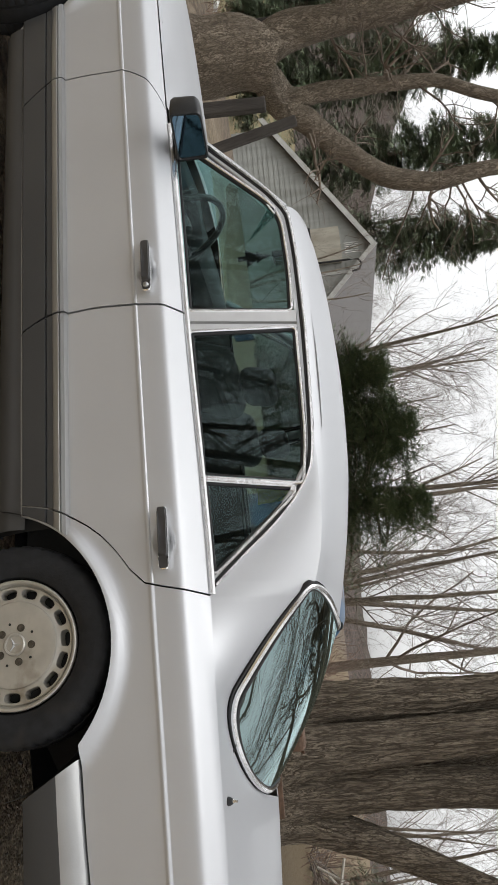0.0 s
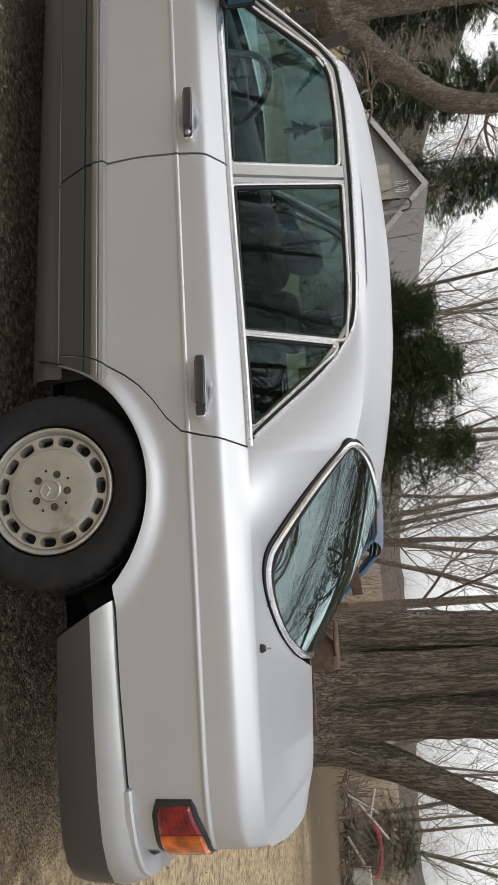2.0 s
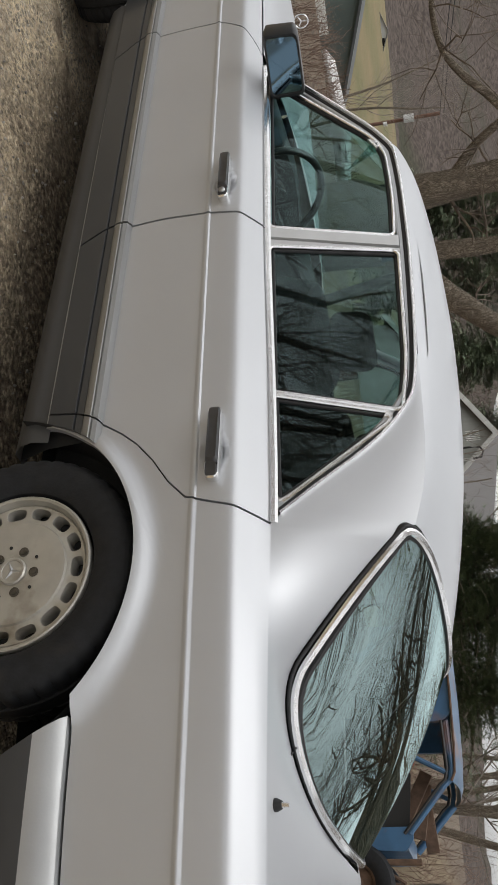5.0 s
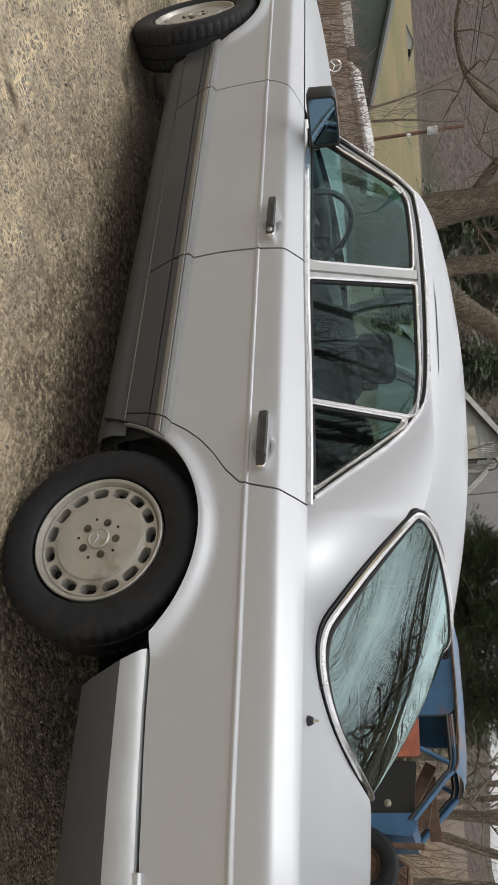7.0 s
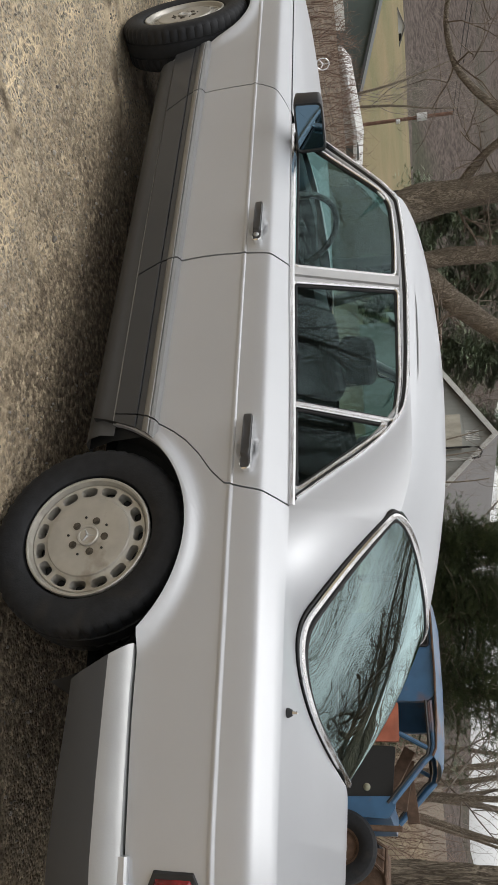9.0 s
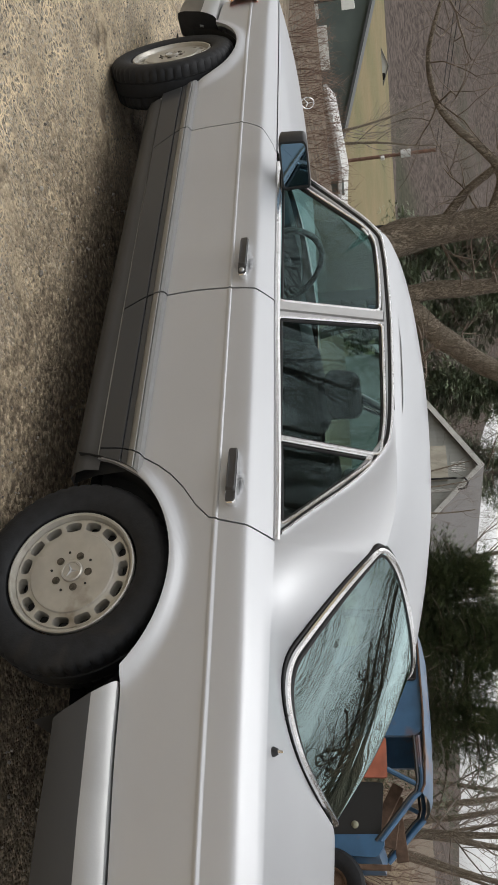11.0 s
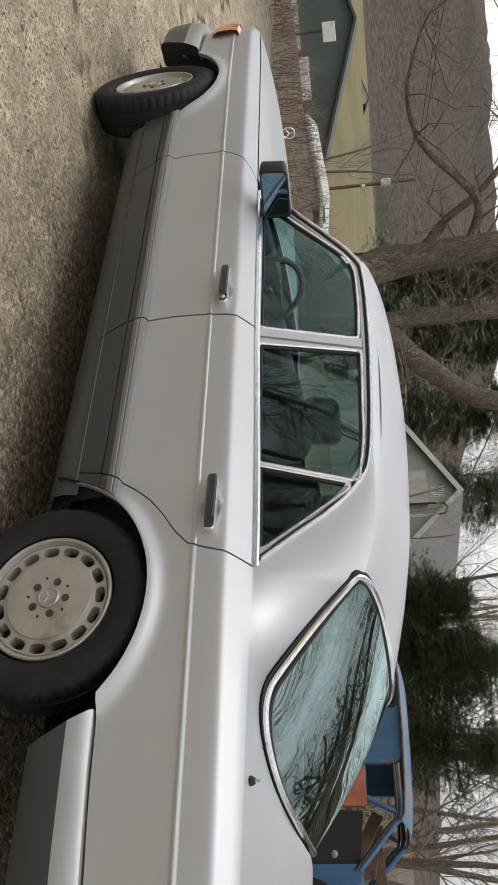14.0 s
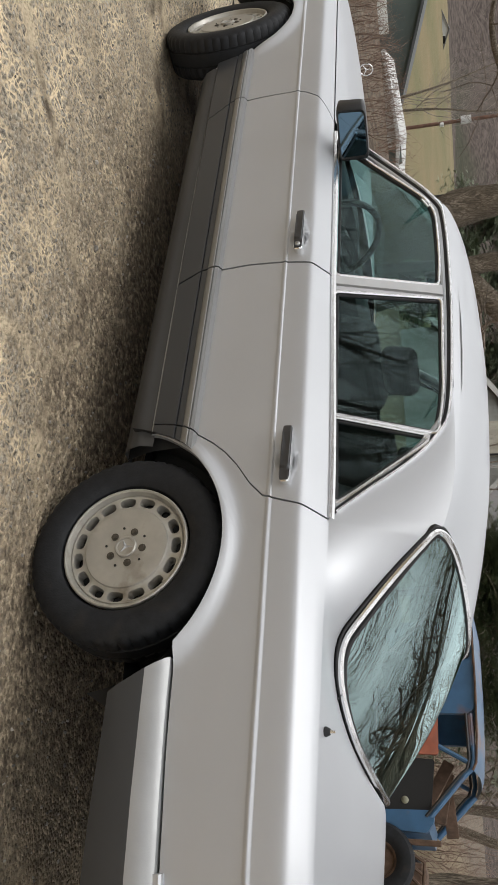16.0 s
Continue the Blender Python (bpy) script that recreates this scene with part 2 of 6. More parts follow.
def side_panel(name, s, columns, bottom, left, right, parent, label="", lower=10, top=None):
    """Outer sheet metal on side s between two gap lines. columns: shares from left to right."""
    top = top or (lambda x: belt_z(x) - 0.003)
    grid = []
    for k in range(lower + len(UPPER) + 1):
        row = []
        for u in columns:
            x, z = left(0.6) + (right(0.6) - left(0.6)) * u, 0.6
            for _ in range(8):
                foot = crease_z(x) + UPPER[0]
                if k < lower:
                    z = bottom(x) + (foot - bottom(x)) * k / lower
                elif k < lower + len(UPPER):
                    z = min(crease_z(x) + UPPER[k - lower], top(x) - 0.0005 * (lower + len(UPPER) - k))
                else:
                    z = top(x)
                x = left(z) + (right(z) - left(z)) * u
            row.append((x, s * (side_y(x, z) - bowl(x, z)), z))
        grid.append(row)
    v, f = sheet(rolled(grid, (0, -s * 0.018, 0)), flip=s > 0)
    return link(name, v, f, PAINT, parent, label)


def arch_bottom(k, low, x):
    c, h, r, _, _ = ARCHES[k]
    d = r**2 - (x - c) ** 2
    return max(low, h + math.sqrt(d)) if d > 0 else low


def strip_on_side(name, s, x0, x1, rows, material, parent, n=24, label="", left=None, right=None):
    """A moulding along the side: rows of (height above its foot as z at x, how far proud)."""
    grid = []
    for zf, proud in rows:
        row = []
        for u in np.linspace(0, 1, n):
            x = x0 + (x1 - x0) * u
            z = zf(x)
            if left or right:
                a, b = (left(z) if left else x0), (right(z) if right else x1)
                x = a + (b - a) * u
                z = zf(x)
            row.append((x, s * (side_y(x, z) - flare(x, z) + proud), z))
        grid.append(row)
    v, f = sheet(rolled(grid, (0, -s * 0.012, 0)), flip=s > 0)
    return link(name, v, f, material, parent, label)


RUB = mat("rub_strip", (0.27, 0.27, 0.265), 0.30, 0.6, 0.03, 4.0, coat=0.3)
SILL = mat("grey_sill", (0.062, 0.063, 0.065), 0.45, 0.2, 0.05, 4.0)
CLAD_TOP, CLAD_LOW = (lambda x: 0.4965 + 0.006 * x), (lambda x: 0.328 + 0.011 * x)


def cladding(s, left, right, parent, low_left=None):
    top, low = CLAD_TOP, CLAD_LOW
    rows = [(low, -0.004), (lambda x: low(x) + 0.012, 0.010), (lambda x: top(x) - 0.078, 0.014), (lambda x: top(x) - 0.074, 0.008), (lambda x: top(x) - 0.070, 0.015), (lambda x: top(x) - 0.050, 0.017)]
    c = strip_on_side("lower_cladding", s, left(0.4), right(0.4), rows, CLAD, parent, 20, "dark grey plastic lower cladding", left, right)
    rows = [(lambda x: top(x) - 0.052, 0.014), (lambda x: top(x) - 0.044, 0.022), (lambda x: top(x) - 0.028, 0.024), (lambda x: top(x) - 0.024, 0.019), (lambda x: top(x) - 0.020, 0.024), (lambda x: top(x) - 0.008, 0.020), (top, 0.004)]
    strip_on_side("rub_strip", s, left(0.48), right(0.48), rows, RUB, c, 20, "grey rub strip with bright edges", left, right)


def greenhouse_y(z):
    """Half width of the window plane at a height."""
    return 0.757 - 0.32 * (z - 0.90)


WIN_FRONT = rounded([(-1.835, 0.893), (-1.115, 0.907), (-1.125, 1.255), (-1.285, 1.262), (-1.52, 1.250), (-1.575, 1.215)], [0.02, 0.01, 0.015, 0.1, 0.06, 0.05])
WIN_REAR = rounded([(-1.018, 0.907), (-0.502, 0.921), (-0.475, 1.234), (-0.62, 1.256), (-1.045, 1.263)], [0.01, 0.008, 0.012, 0.08, 0.015])
WIN_QUARTER = rounded([(-0.474, 0.924), (-0.178, 0.934), (-0.211, 0.971), (-0.432, 1.199), (-0.449, 1.207)], [0.008, 0.012, 0.01, 0.02, 0.01])


def outline_trim(name, outline, s, proud, width, height, material, parent, label="", grow=0.0):
    c = np.mean(outline, 0)
    pts = []
    m = len(outline)
    for i, p in enumerate(outline):
        a, b = np.array(outline[i - 1]), np.array(outline[(i + 1) % m])
        t = (b - a) / (np.linalg.norm(b - a) + 1e-9)
        q = np.array(p) + np.array((t[1], -t[0])) * grow
        pts.append((q[0], s * (greenhouse_y(q[1]) + proud), q[1]))
    sec = [(-width / 2, -height), (width / 2, -height), (width / 2, 0.0), (width / 4, height * 0.5), (-width / 4, height * 0.5), (-width / 2, 0.0)]
    v, f = sweep(pts, sec, up=lambda i: (0, s * 0.95, 0.30), closed=True)
    return link(name, v, f, material, parent, label)


def side_window(s, outline, parent, label):
    v, f = disc_fill(outline, lambda x, z: (x, s * (greenhouse_y(z) - 0.012), z))
    g = link("window_glass", v, f, GLASS, parent, label)
    g.visible_shadow = False
    outline_trim("window_seal", outline, s, -0.008, 0.009, 0.006, RUBBER, parent, "black rubber window seal", -0.002)
    outline_trim("window_trim", outline, s, 0.001, 0.012, 0.007, CHROME, parent, "chrome window surround", 0.0085)


GRIP = mat("dark_grey_grip", (0.045, 0.045, 0.047), 0.35, 0.2, 0.1, 40)


def handle(s, x, parent, lock):
    """Pull handle over its hollow: chrome bar with a black grip, and a lock at its rear end."""
    z = float(crease_z(x)) + 0.050
    y = side_y(x, z)
    out = rounded([(-0.100, -0.0165), (0.100, -0.0165), (0.100, 0.0165), (-0.100, 0.0165)], 0.012, 5)
    grip = rounded([(-0.097, -0.0140), (0.060, -0.0140), (0.063, 0.0135), (-0.097, 0.0135)], 0.008, 5)
    tail = rounded([(0.064, -0.0140), (0.096, -0.0135), (0.096, 0.0130), (0.066, 0.0130)], 0.006, 4)

    def slab(name, shape, steps, material, par, label=""):
        rows = [[(x + a * k, s * (y + d - 0.006 * (a / 0.1) ** 2), z + b * k) for a, b in shape] for d, k in steps]
        v, f = sheet(rows, wrap=True, flip=s > 0)
        f.append(tuple(range(len(v) - len(shape), len(v))))
        return link(name, v, f, material, par, label)

    h = slab("door_handle", out, ((-0.01, 0.97), (0.020, 0.99), (0.030, 1.0), (0.034, 0.96), (0.035, 0.3)), CHROME, parent, "chrome pull handle with a black grip")
    slab("grip", grip, ((0.012, 1.0), (0.036, 0.99), (0.0425, 0.88), (0.043, 0.3)), GRIP, h, "black plastic grip")
    slab("lock_plate", tail, ((0.020, 1.0), (0.0355, 1.0), (0.0365, 0.97), (0.0366, 0.9)), GRIP, h)
    if lock:
        bm = bmesh.new()
        bmesh.ops.create_cone(bm, cap_ends=True, segments=20, radius1=0.0105, radius2=0.0095, depth=0.006, matrix=Matrix.Translation((x + 0.082, s * (y + 0.035), z)) @ Matrix.Rotation(radians(90), 4, "X"))
        part("door_lock", bm, SATIN, h)


def door(s, which):
    left, right = (gap_a, gap_b) if which == "front" else (gap_b, gap_c)
    l2, r2 = (lambda z: left(z) + 0.004), (lambda z: right(z) - 0.004)
    h = 0.862 if which == "front" else 0.84
    cols = sorted(set(np.linspace(0, 1, 20).round(4)) | set(np.linspace(h - 0.09, h + 0.09, 19).round(4)))
    d = side_panel(which + "_door", s, cols, lambda x: 0.285, l2, r2, car)
    cladding(s, l2, r2, d)
    handle(s, HANDLES[0] if which == "front" else HANDLES[1], d, which == "front")
    if which == "front":
        side_window(s, WIN_FRONT, d, "greenish tinted front side glass")
    else:
        side_window(s, WIN_REAR, d, "greenish tinted rear side glass")
        side_window(s, WIN_QUARTER, d, "greenish tinted quarter glass")
    return d


def fender(s):
    left = lambda z: -3.555 + 0.0 * z  # noqa: E731
    base = np.r_[np.linspace(-3.555, -3.17, 14), -WHEELBASE - ARCH * np.cos(np.linspace(0.02, math.pi - 0.02, 26)), np.linspace(-2.44, -2.0, 9)]
    lo = lambda x: arch_bottom(1, 0.285 if x > -2.8 else (0.515 - 0.012 * (x + 3.1)), x)  # noqa: E731
    grid = []
    g = lambda z: gap_a(z) - 0.002  # noqa: E731
    for k in range(10 + len(UPPER) + 1):
        row = []
        for X in base:
            w = smoothstep((X + 2.44) / 0.44)
            x, z = X, 0.6
            for _ in range(8):
                foot = crease_z(x) + UPPER[0]
                top = belt_z(x) - 0.003
                z = lo(x) + (foot - lo(x)) * k / 10 if k < 10 else min(crease_z(x) + UPPER[k - 10], top - 0.0005 * (10 + len(UPPER) - k)) if k < 10 + len(UPPER) else top
                x = X + (g(z) + 2.0) * w if X > -2.44 else X
            row.append((x, s * side_y(x, z), z))
        grid.append(row)
    # roll over the shoulder to the bonnet line
    v, f = sheet(rolled(grid, (0, -s * 0.018, 0)), flip=s > 0)
    fd = link("front_wing", v, f, PAINT, car)
    cladding(s, lambda z: -2.80 + math.sqrt(max(0.0, 0.340**2 - (z - WHEEL_Z) ** 2)), g, fd)
    return fd


drip = curve([(-0.66, 1.290), (-0.540, 1.275), (-0.422, 1.214), (-0.332, 1.139), (-0.232, 1.034), (-0.122, 0.924)])
BUMP_GAP = curve([(0.2, 0.512), (0.31, 0.517), (0.56, 0.527), (0.78, 0.541), (1.05, 0.552)])


SEAM = 8  # row of the sections at which the boot lid begins
LAST_TOP = {}
SHARES = np.r_[0, 0.018, 0.038, 0.062, 0.09, 0.122, 0.16, 0.20, np.linspace(0.25, 1, 14)]


def upper_sections(s, top, seam, lid):
    """Sections across the car above the belt: from the gutter or the belt up to the roof edge, the window's border or the middle of the boot."""
    corner = HALF[CORNER]
    feet = [] if lid else [Vector((x, greenhouse_y(float(drip(x))), float(drip(x)))) for x in DRIP_X]
    feet += [Vector((p[0], abs(p[1]), p[2])) for p in top if p[0] > (0.31 if lid else -0.125)]
    cols = []
    foot_of_glass = SIDE_OF_GLASS[-1].x
    for b in feet:
        x = b.x
        if x <= corner.x:
            y1, z1 = edge_line(x)
        elif x < foot_of_glass:
            y1, z1 = glass_side(x)
        else:
            y1, z1 = 0.0, crown(x)
        # a gently arched section: a little steeper than its chord at the foot, flatter at the top
        run, rise = b.y - y1, z1 - b.z
        chord = math.atan2(rise, run)
        steep, end = min(radians(76), 1.10 * chord + radians(4)), 0.88 * chord - radians(3) * float(smoothstep((x - 0.2) / 0.2))
        size = math.hypot(run, rise)
        col = []
        for t in SHARES:
            h0, h1, h2 = t**3 - 2 * t * t + t, 3 * t * t - 2 * t**3, t**3 - t * t
            y = run * h1 + size * (math.cos(steep) * h0 + math.cos(end) * h2)
            z = rise * h1 + size * (math.sin(steep) * h0 + math.sin(end) * h2)
            bow = 0.030 * smoothstep((x - 0.93) / 0.12) * (max(0.0, 1 - ((b.y - y) / 0.63) ** 2))
            col.append((x + bow, s * (b.y - y), b.z + z))
        cols.append(col)
    if lid:
        return [[c[r] for c in cols] for r in range(seam, len(SHARES))]
    # beside the lid the quarter panel stops at the seam
    wing = [k for k, b in enumerate(feet) if b.x <= 0.34]
    out = [[c[r] for c in cols] for r in range(seam + 1)]
    PILLARS[s] = [[cols[k][r] for k in wing] for r in range(seam, len(SHARES))]
    INNER[s] = [[cols[k][r] for k in wing] for r in range(len(SHARES))]
    return out


PILLARS, INNER = {}, {}


def crown(x):
    return 1.012 - 0.014 * smoothstep((x - 0.55) / 0.4) - 0.045 * smoothstep((x - 0.85) / 0.2) ** 2


def quarter(s):
    base = np.r_[np.linspace(-0.44, -0.418, 3), 0.015 - 0.429 * np.cos(np.linspace(0.05, math.pi - 0.05, 44)), np.linspace(0.46, 0.88, 14), 0.93, 0.97, 1.0, 1.02, 1.035, 1.045, 1.05]
    lo = lambda x: max(arch_bottom(0, 0.285, x), BUMP_GAP(x) + 0.003 if x > 0.15 else 0)  # noqa: E731
    g = lambda z: gap_c(z) + 0.002  # noqa: E731
    grid = []
    for k in range(10 + len(UPPER) + 1):
        row = []
        for X in base:
            w = 1 - smoothstep((X + 0.44) / 0.62)
            x, z = X, 0.6
            for _ in range(10):
                foot = crease_z(x) + UPPER[0]
                top = belt_z(x)
                z = lo(X) + (foot - lo(X)) * k / 10 if k < 10 else min(crease_z(x) + UPPER[k - 10], top - 0.0005 * (10 + len(UPPER) - k)) if k < 10 + len(UPPER) else top
                x = X + (g(z) + 0.44) * w * min(1.0, k / 4)
            row.append((x, s * side_y(x, z), z))
        grid.append(row)
    back = lambda p: (p[0], p[1] - s * 0.018, p[2])  # noqa: E731
    rows = [[back(p) for p in grid[0]]] + grid
    rows = [[back(r[0])] + r for r in rows]
    verts, faces = sheet(rows, flip=s > 0)
    top = grid[-1]

    def add(rows, flip):
        o = len(verts)
        v, f = sheet(rows, flip=flip)
        verts.extend(v)
        faces.extend(tuple(i + o for i in q) for q in f)

    # the roof pillar behind the doors and the shoulder beside the boot lid, section by section
    add([[p for p in c] for c in upper_sections(s, top, SEAM, False)], s > 0)
    add(PILLARS[s], s > 0)
    LAST_TOP[s] = top
    qp = link("rear_quarter", verts, faces, PAINT, car)
    bm = bmesh.new()
    bm.from_mesh(qp.data)
    bmesh.ops.remove_doubles(bm, verts=bm.verts, dist=0.0008)
    bm.to_mesh(qp.data)
    bm.free()
    qp.data.set_sharp_from_angle(angle=radians(50))
    cladding(s, g, lambda z: 0.015 - math.sqrt(max(0.0, 0.446**2 - (z - 0.188) ** 2)), qp)
    return qp


def window_outline(ku=1.0, kv=1.0):
    """Rounded outline of the rear window in its own (u, v), from the middle of its top edge round by -u."""
    out = []
    corners = [((-1, -1), (-0.52, -1), (-1, -0.73)), ((-1, 1), (-1, 0.55), (-0.61, 1)), ((1, 1), (0.61, 1), (1, 0.55)), ((1, -1), (1, -0.73), (0.52, -1))]
    last = (0.0, -1.0)
    for c, a, b in corners + [((0, -1), (0.0, -1), (0.0, -1))]:
        for k in range(1, 15):
            out.append((last[0] + (a[0] - last[0]) * k / 14, last[1] + (a[1] - last[1]) * k / 14))
        if a != b:
            for t in np.linspace(0, 1, 17)[1:]:
                out.append(tuple((1 - t) ** 2 * a[n] + 2 * t * (1 - t) * c[n] + t * t * b[n] for n in (0, 1)))
        last = b
    return [(ku * u, kv * v) for u, v in out]


roof_mid = curve([(-1.62, 1.372), (-1.5, 1.396), (-1.3, 1.416), (-1.0, 1.428), (-0.7, 1.420), (-0.45, 1.392), (-0.25, 1.356), (-0.02, 1.304)])
roof_edge = curve([(-1.62, 1.262), (-1.52, 1.291), (-1.31, 1.302), (-1.09, 1.304), (-0.87, 1.300), (-0.62, 1.296), (-0.4, 1.287), (-0.26, 1.270), (-0.17, 1.247), (-0.13, 1.235)])


def roof_half(x):
    return 0.628 - 0.008 * smoothstep((x + 0.5) / 0.4)


def edge_line(x):
    """Half width and height of the roof's side edge, which ends at the corner of the rear window."""
    c = HALF[CORNER]
    k = float(smoothstep((x + 0.66) / (c.x + 0.66)))
    return roof_half(x) + (-c.y - roof_half(c.x)) * k, float(roof_edge(x)) + (c.z - float(roof_edge(c.x))) * k


def roof():
    """Roof skin: its rear edge is the top edge of the rear window's border."""
    ys = [-p.y for p in TOP_OF_GLASS]
    order = np.argsort(ys)
    by, bx, bz = (np.array(q)[order] for q in (ys, [p.x for p in TOP_OF_GLASS], [p.z for p in TOP_OF_GLASS]))
    wide = by[-1]
    along = list(np.linspace(-1.57, -0.70, 26)) + [x for x in DRIP_X if x <= HALF[CORNER].x]
    rows = []
    for u in np.linspace(-1, 1, 57):
        row = []
        a = abs(u)
        share = math.sin(a * math.pi / 2) * 0.4 + a * 0.6
        x0, x1, z1 = -1.66 + 0.09 * a**2, float(np.interp(share * wide, by, bx)), float(np.interp(share * wide, by, bz))
        for xe in along:
            t = (xe + 1.57) / (HALF[CORNER].x + 1.57)
            x = x0 + (x1 - x0) * t
            (half, e), m = edge_line(x), float(roof_mid(x))
            dome = max(0.0, 1 - share**3.0) ** 0.75
            e1 = edge_line(x1)[1]
            z = e + (m - e) * dome + (z1 - e1 - (float(roof_mid(x1)) - e1) * dome) * smoothstep((t - 0.45) / 0.55)
            row.append((x, math.copysign(share * half, u), z))
        rows.append(row)
    v, f = sheet(rows, flip=True)
    return link("body_shell", v, f, PAINT, car, "silver roof, rear pillars and rear wings")


def rear_glass_at(u, v):
    """Point of the rear window: u from side to side, v from the top (-1) to the foot (1)."""
    t = (v + 1) / 2
    a, arc = abs(u), math.sin(math.pi * t)
    mid = Vector((-0.051 + 0.570 * t, 0, 1.305 - 0.304 * t + 0.030 * arc))
    edge = Vector((-0.158 + 0.465 * t - 0.035 * arc, 0.654 - 0.062 * t - 0.0105 * arc, 1.261 - 0.379 * t + 0.007 * arc))
    w, wz = a ** (2.1 + 1.49 * t), a ** (2.1 + 1.6 * t)
    return Vector((mid.x + (edge.x - mid.x) * w, u * edge.y, mid.z + (edge.z - mid.z) * wz))


BORDER = [rear_glass_at(u, v) for u, v in window_outline(1.028, 1.045)]
HALF = [p for p in BORDER if p.y <= 1e-6][: len(BORDER) // 2]
CORNER = min(range(len(HALF)), key=lambda k: HALF[k].x)  # foremost point of the window's border
SIDE_OF_GLASS = HALF[CORNER:]
TOP_OF_GLASS = HALF[: CORNER + 1]


DRIP_X = sorted([HALF[CORNER].x] + list(np.linspace(-0.66, -0.24, 18)) + [x for x in np.linspace(-0.225, -0.135, 9) if abs(x - HALF[CORNER].x) > 0.004])


def glass_side(x):
    """Half width and height of the window's border beside and below the glass at x."""
    xs = [p.x for p in SIDE_OF_GLASS]
    return float(np.interp(x, xs, [-p.y for p in SIDE_OF_GLASS])), float(np.interp(x, xs, [p.z for p in SIDE_OF_GLASS]))


def rear_window():
    dense = window_outline()
    v, f = disc_fill(dense, lambda a, b: rear_glass_at(a, b), 14)
    g = link("rear_window", v, f[::-1], REAR_GLASS, car, "curved greenish rear window reflecting bare branches")
    g.visible_shadow = False

    def rim(name, k, width, height, lift, material, label):
        pts = [rear_glass_at(p[0] * k, p[1] * k) for p in dense]
        ups = []
        for p in dense:
            e = 0.02
            pu = rear_glass_at(p[0] + e, p[1]) - rear_glass_at(p[0] - e, p[1])
            pv = rear_glass_at(p[0], p[1] + e) - rear_glass_at(p[0], p[1] - e)
            ups.append(pv.cross(pu).normalized() * (1 if pv.cross(pu).z > 0 else -1))
        sec = [(-width / 2, -0.012), (width / 2, -0.012), (width / 2, height * 0.5), (width / 4, height), (-width / 4, height), (-width / 2, height * 0.5)]
        v, f = sweep([p + n * lift for p, n in zip(pts, ups)], sec, up=lambda i: ups[i], closed=True)
        link(name, v, f, material, g, label)

    rim("window_seal", 0.978, 0.012, 0.006, 0.0, RUBBER, "black rubber seal")
    rim("window_trim", 1.0, 0.021, 0.011, 0.0, CHROME, "chrome rear window surround")
    rim("outer_seal", 1.020, 0.009, 0.004, 0.002, RUBBER, "black outer seal")


def boot_lid():
    verts, faces = [], []
    for s in (-1, 1):
        rows = upper_sections(s, LAST_TOP[s], SEAM, True)
        rows = [r + [(r[-1][0] + dx, r[-1][1], r[-1][2] + dz) for dx, dz in ((0.010, -0.010), (0.016, -0.035), (0.010, -0.10), (0.018, -0.22), (0.028, -0.36))] for r in rows]
        v, f = sheet(rows, flip=s > 0)
        faces += [tuple(i + len(verts) for i in q) for q in f]
        verts += v
    b = link("boot_lid", verts, faces, PAINT, car)
    bm = bmesh.new()
    bm.from_mesh(b.data)
    bmesh.ops.remove_doubles(bm, verts=bm.verts, dist=0.0006)
    bm.to_mesh(b.data)
    bm.free()
    return b


def bonnet():
    rows = []
    for u in np.linspace(-1, 1, 29):
        row = []
        for t in np.linspace(0, 1, 24):
            x0, x1 = -1.98 + 0.10 * (1 - u * u) * 0 - 0.06 * (1 - u * u), -3.60 + 0.05 * u * u
            x = x0 + (x1 - x0) * t
            half = side_y(x, float(belt_z(x)) - 0.003) - 0.004
            y = half * u
            e = float(belt_z(x)) + 0.002
            z = e + (0.050 - 0.012 * t) * (1 - abs(u) ** 2.4) - 0.015 * smoothstep((t - 0.92) / 0.08)
            row.append((x, y, z))
        row.append((row[-1][0] - 0.012, row[-1][1], row[-1][2] - 0.05))
        row.append((row[-1][0] - 0.010, row[-1][1], 0.42))
        rows.append(row)
    v, f = sheet(rows)
    return link("bonnet", v, f, PAINT, car, "long silver bonnet")


def windscreen():
    rows = []
    for u in np.linspace(-1, 1, 21):
        row = []
        for t in np.linspace(0, 1, 12):
            a = abs(u)
            top = Vector((-1.655 + 0.09 * a**2, 0.60 * u, 1.368 - 0.10 * a**2.4))
            foot = Vector((-2.11 + 0.20 * a**2, 0.715 * u, 0.915 - 0.035 * a**2))
            p = foot.lerp(top, t)
            row.append(p + Vector((-0.02, 0, 0.02)) * math.sin(math.pi * t))
        rows.append(row)
    v, f = sheet(rows)
    w = link("windscreen", v, f, GLASS, car, "greenish laminated windscreen")
    w.visible_shadow = False
    for s in (-1, 1):
        # front roof pillar
        pts = [Vector((-1.93 + 0.36 * t, s * (0.735 - 0.118 * t), 0.885 + 0.385 * t + 0.012 * math.sin(math.pi * t))) for t in np.linspace(0, 1, 12)]
        v, f = sweep(pts, ring_section(0.020, 12, 0.016), up=(0, s, 0.3))
        link("front_pillar", v, f, PAINT, car)


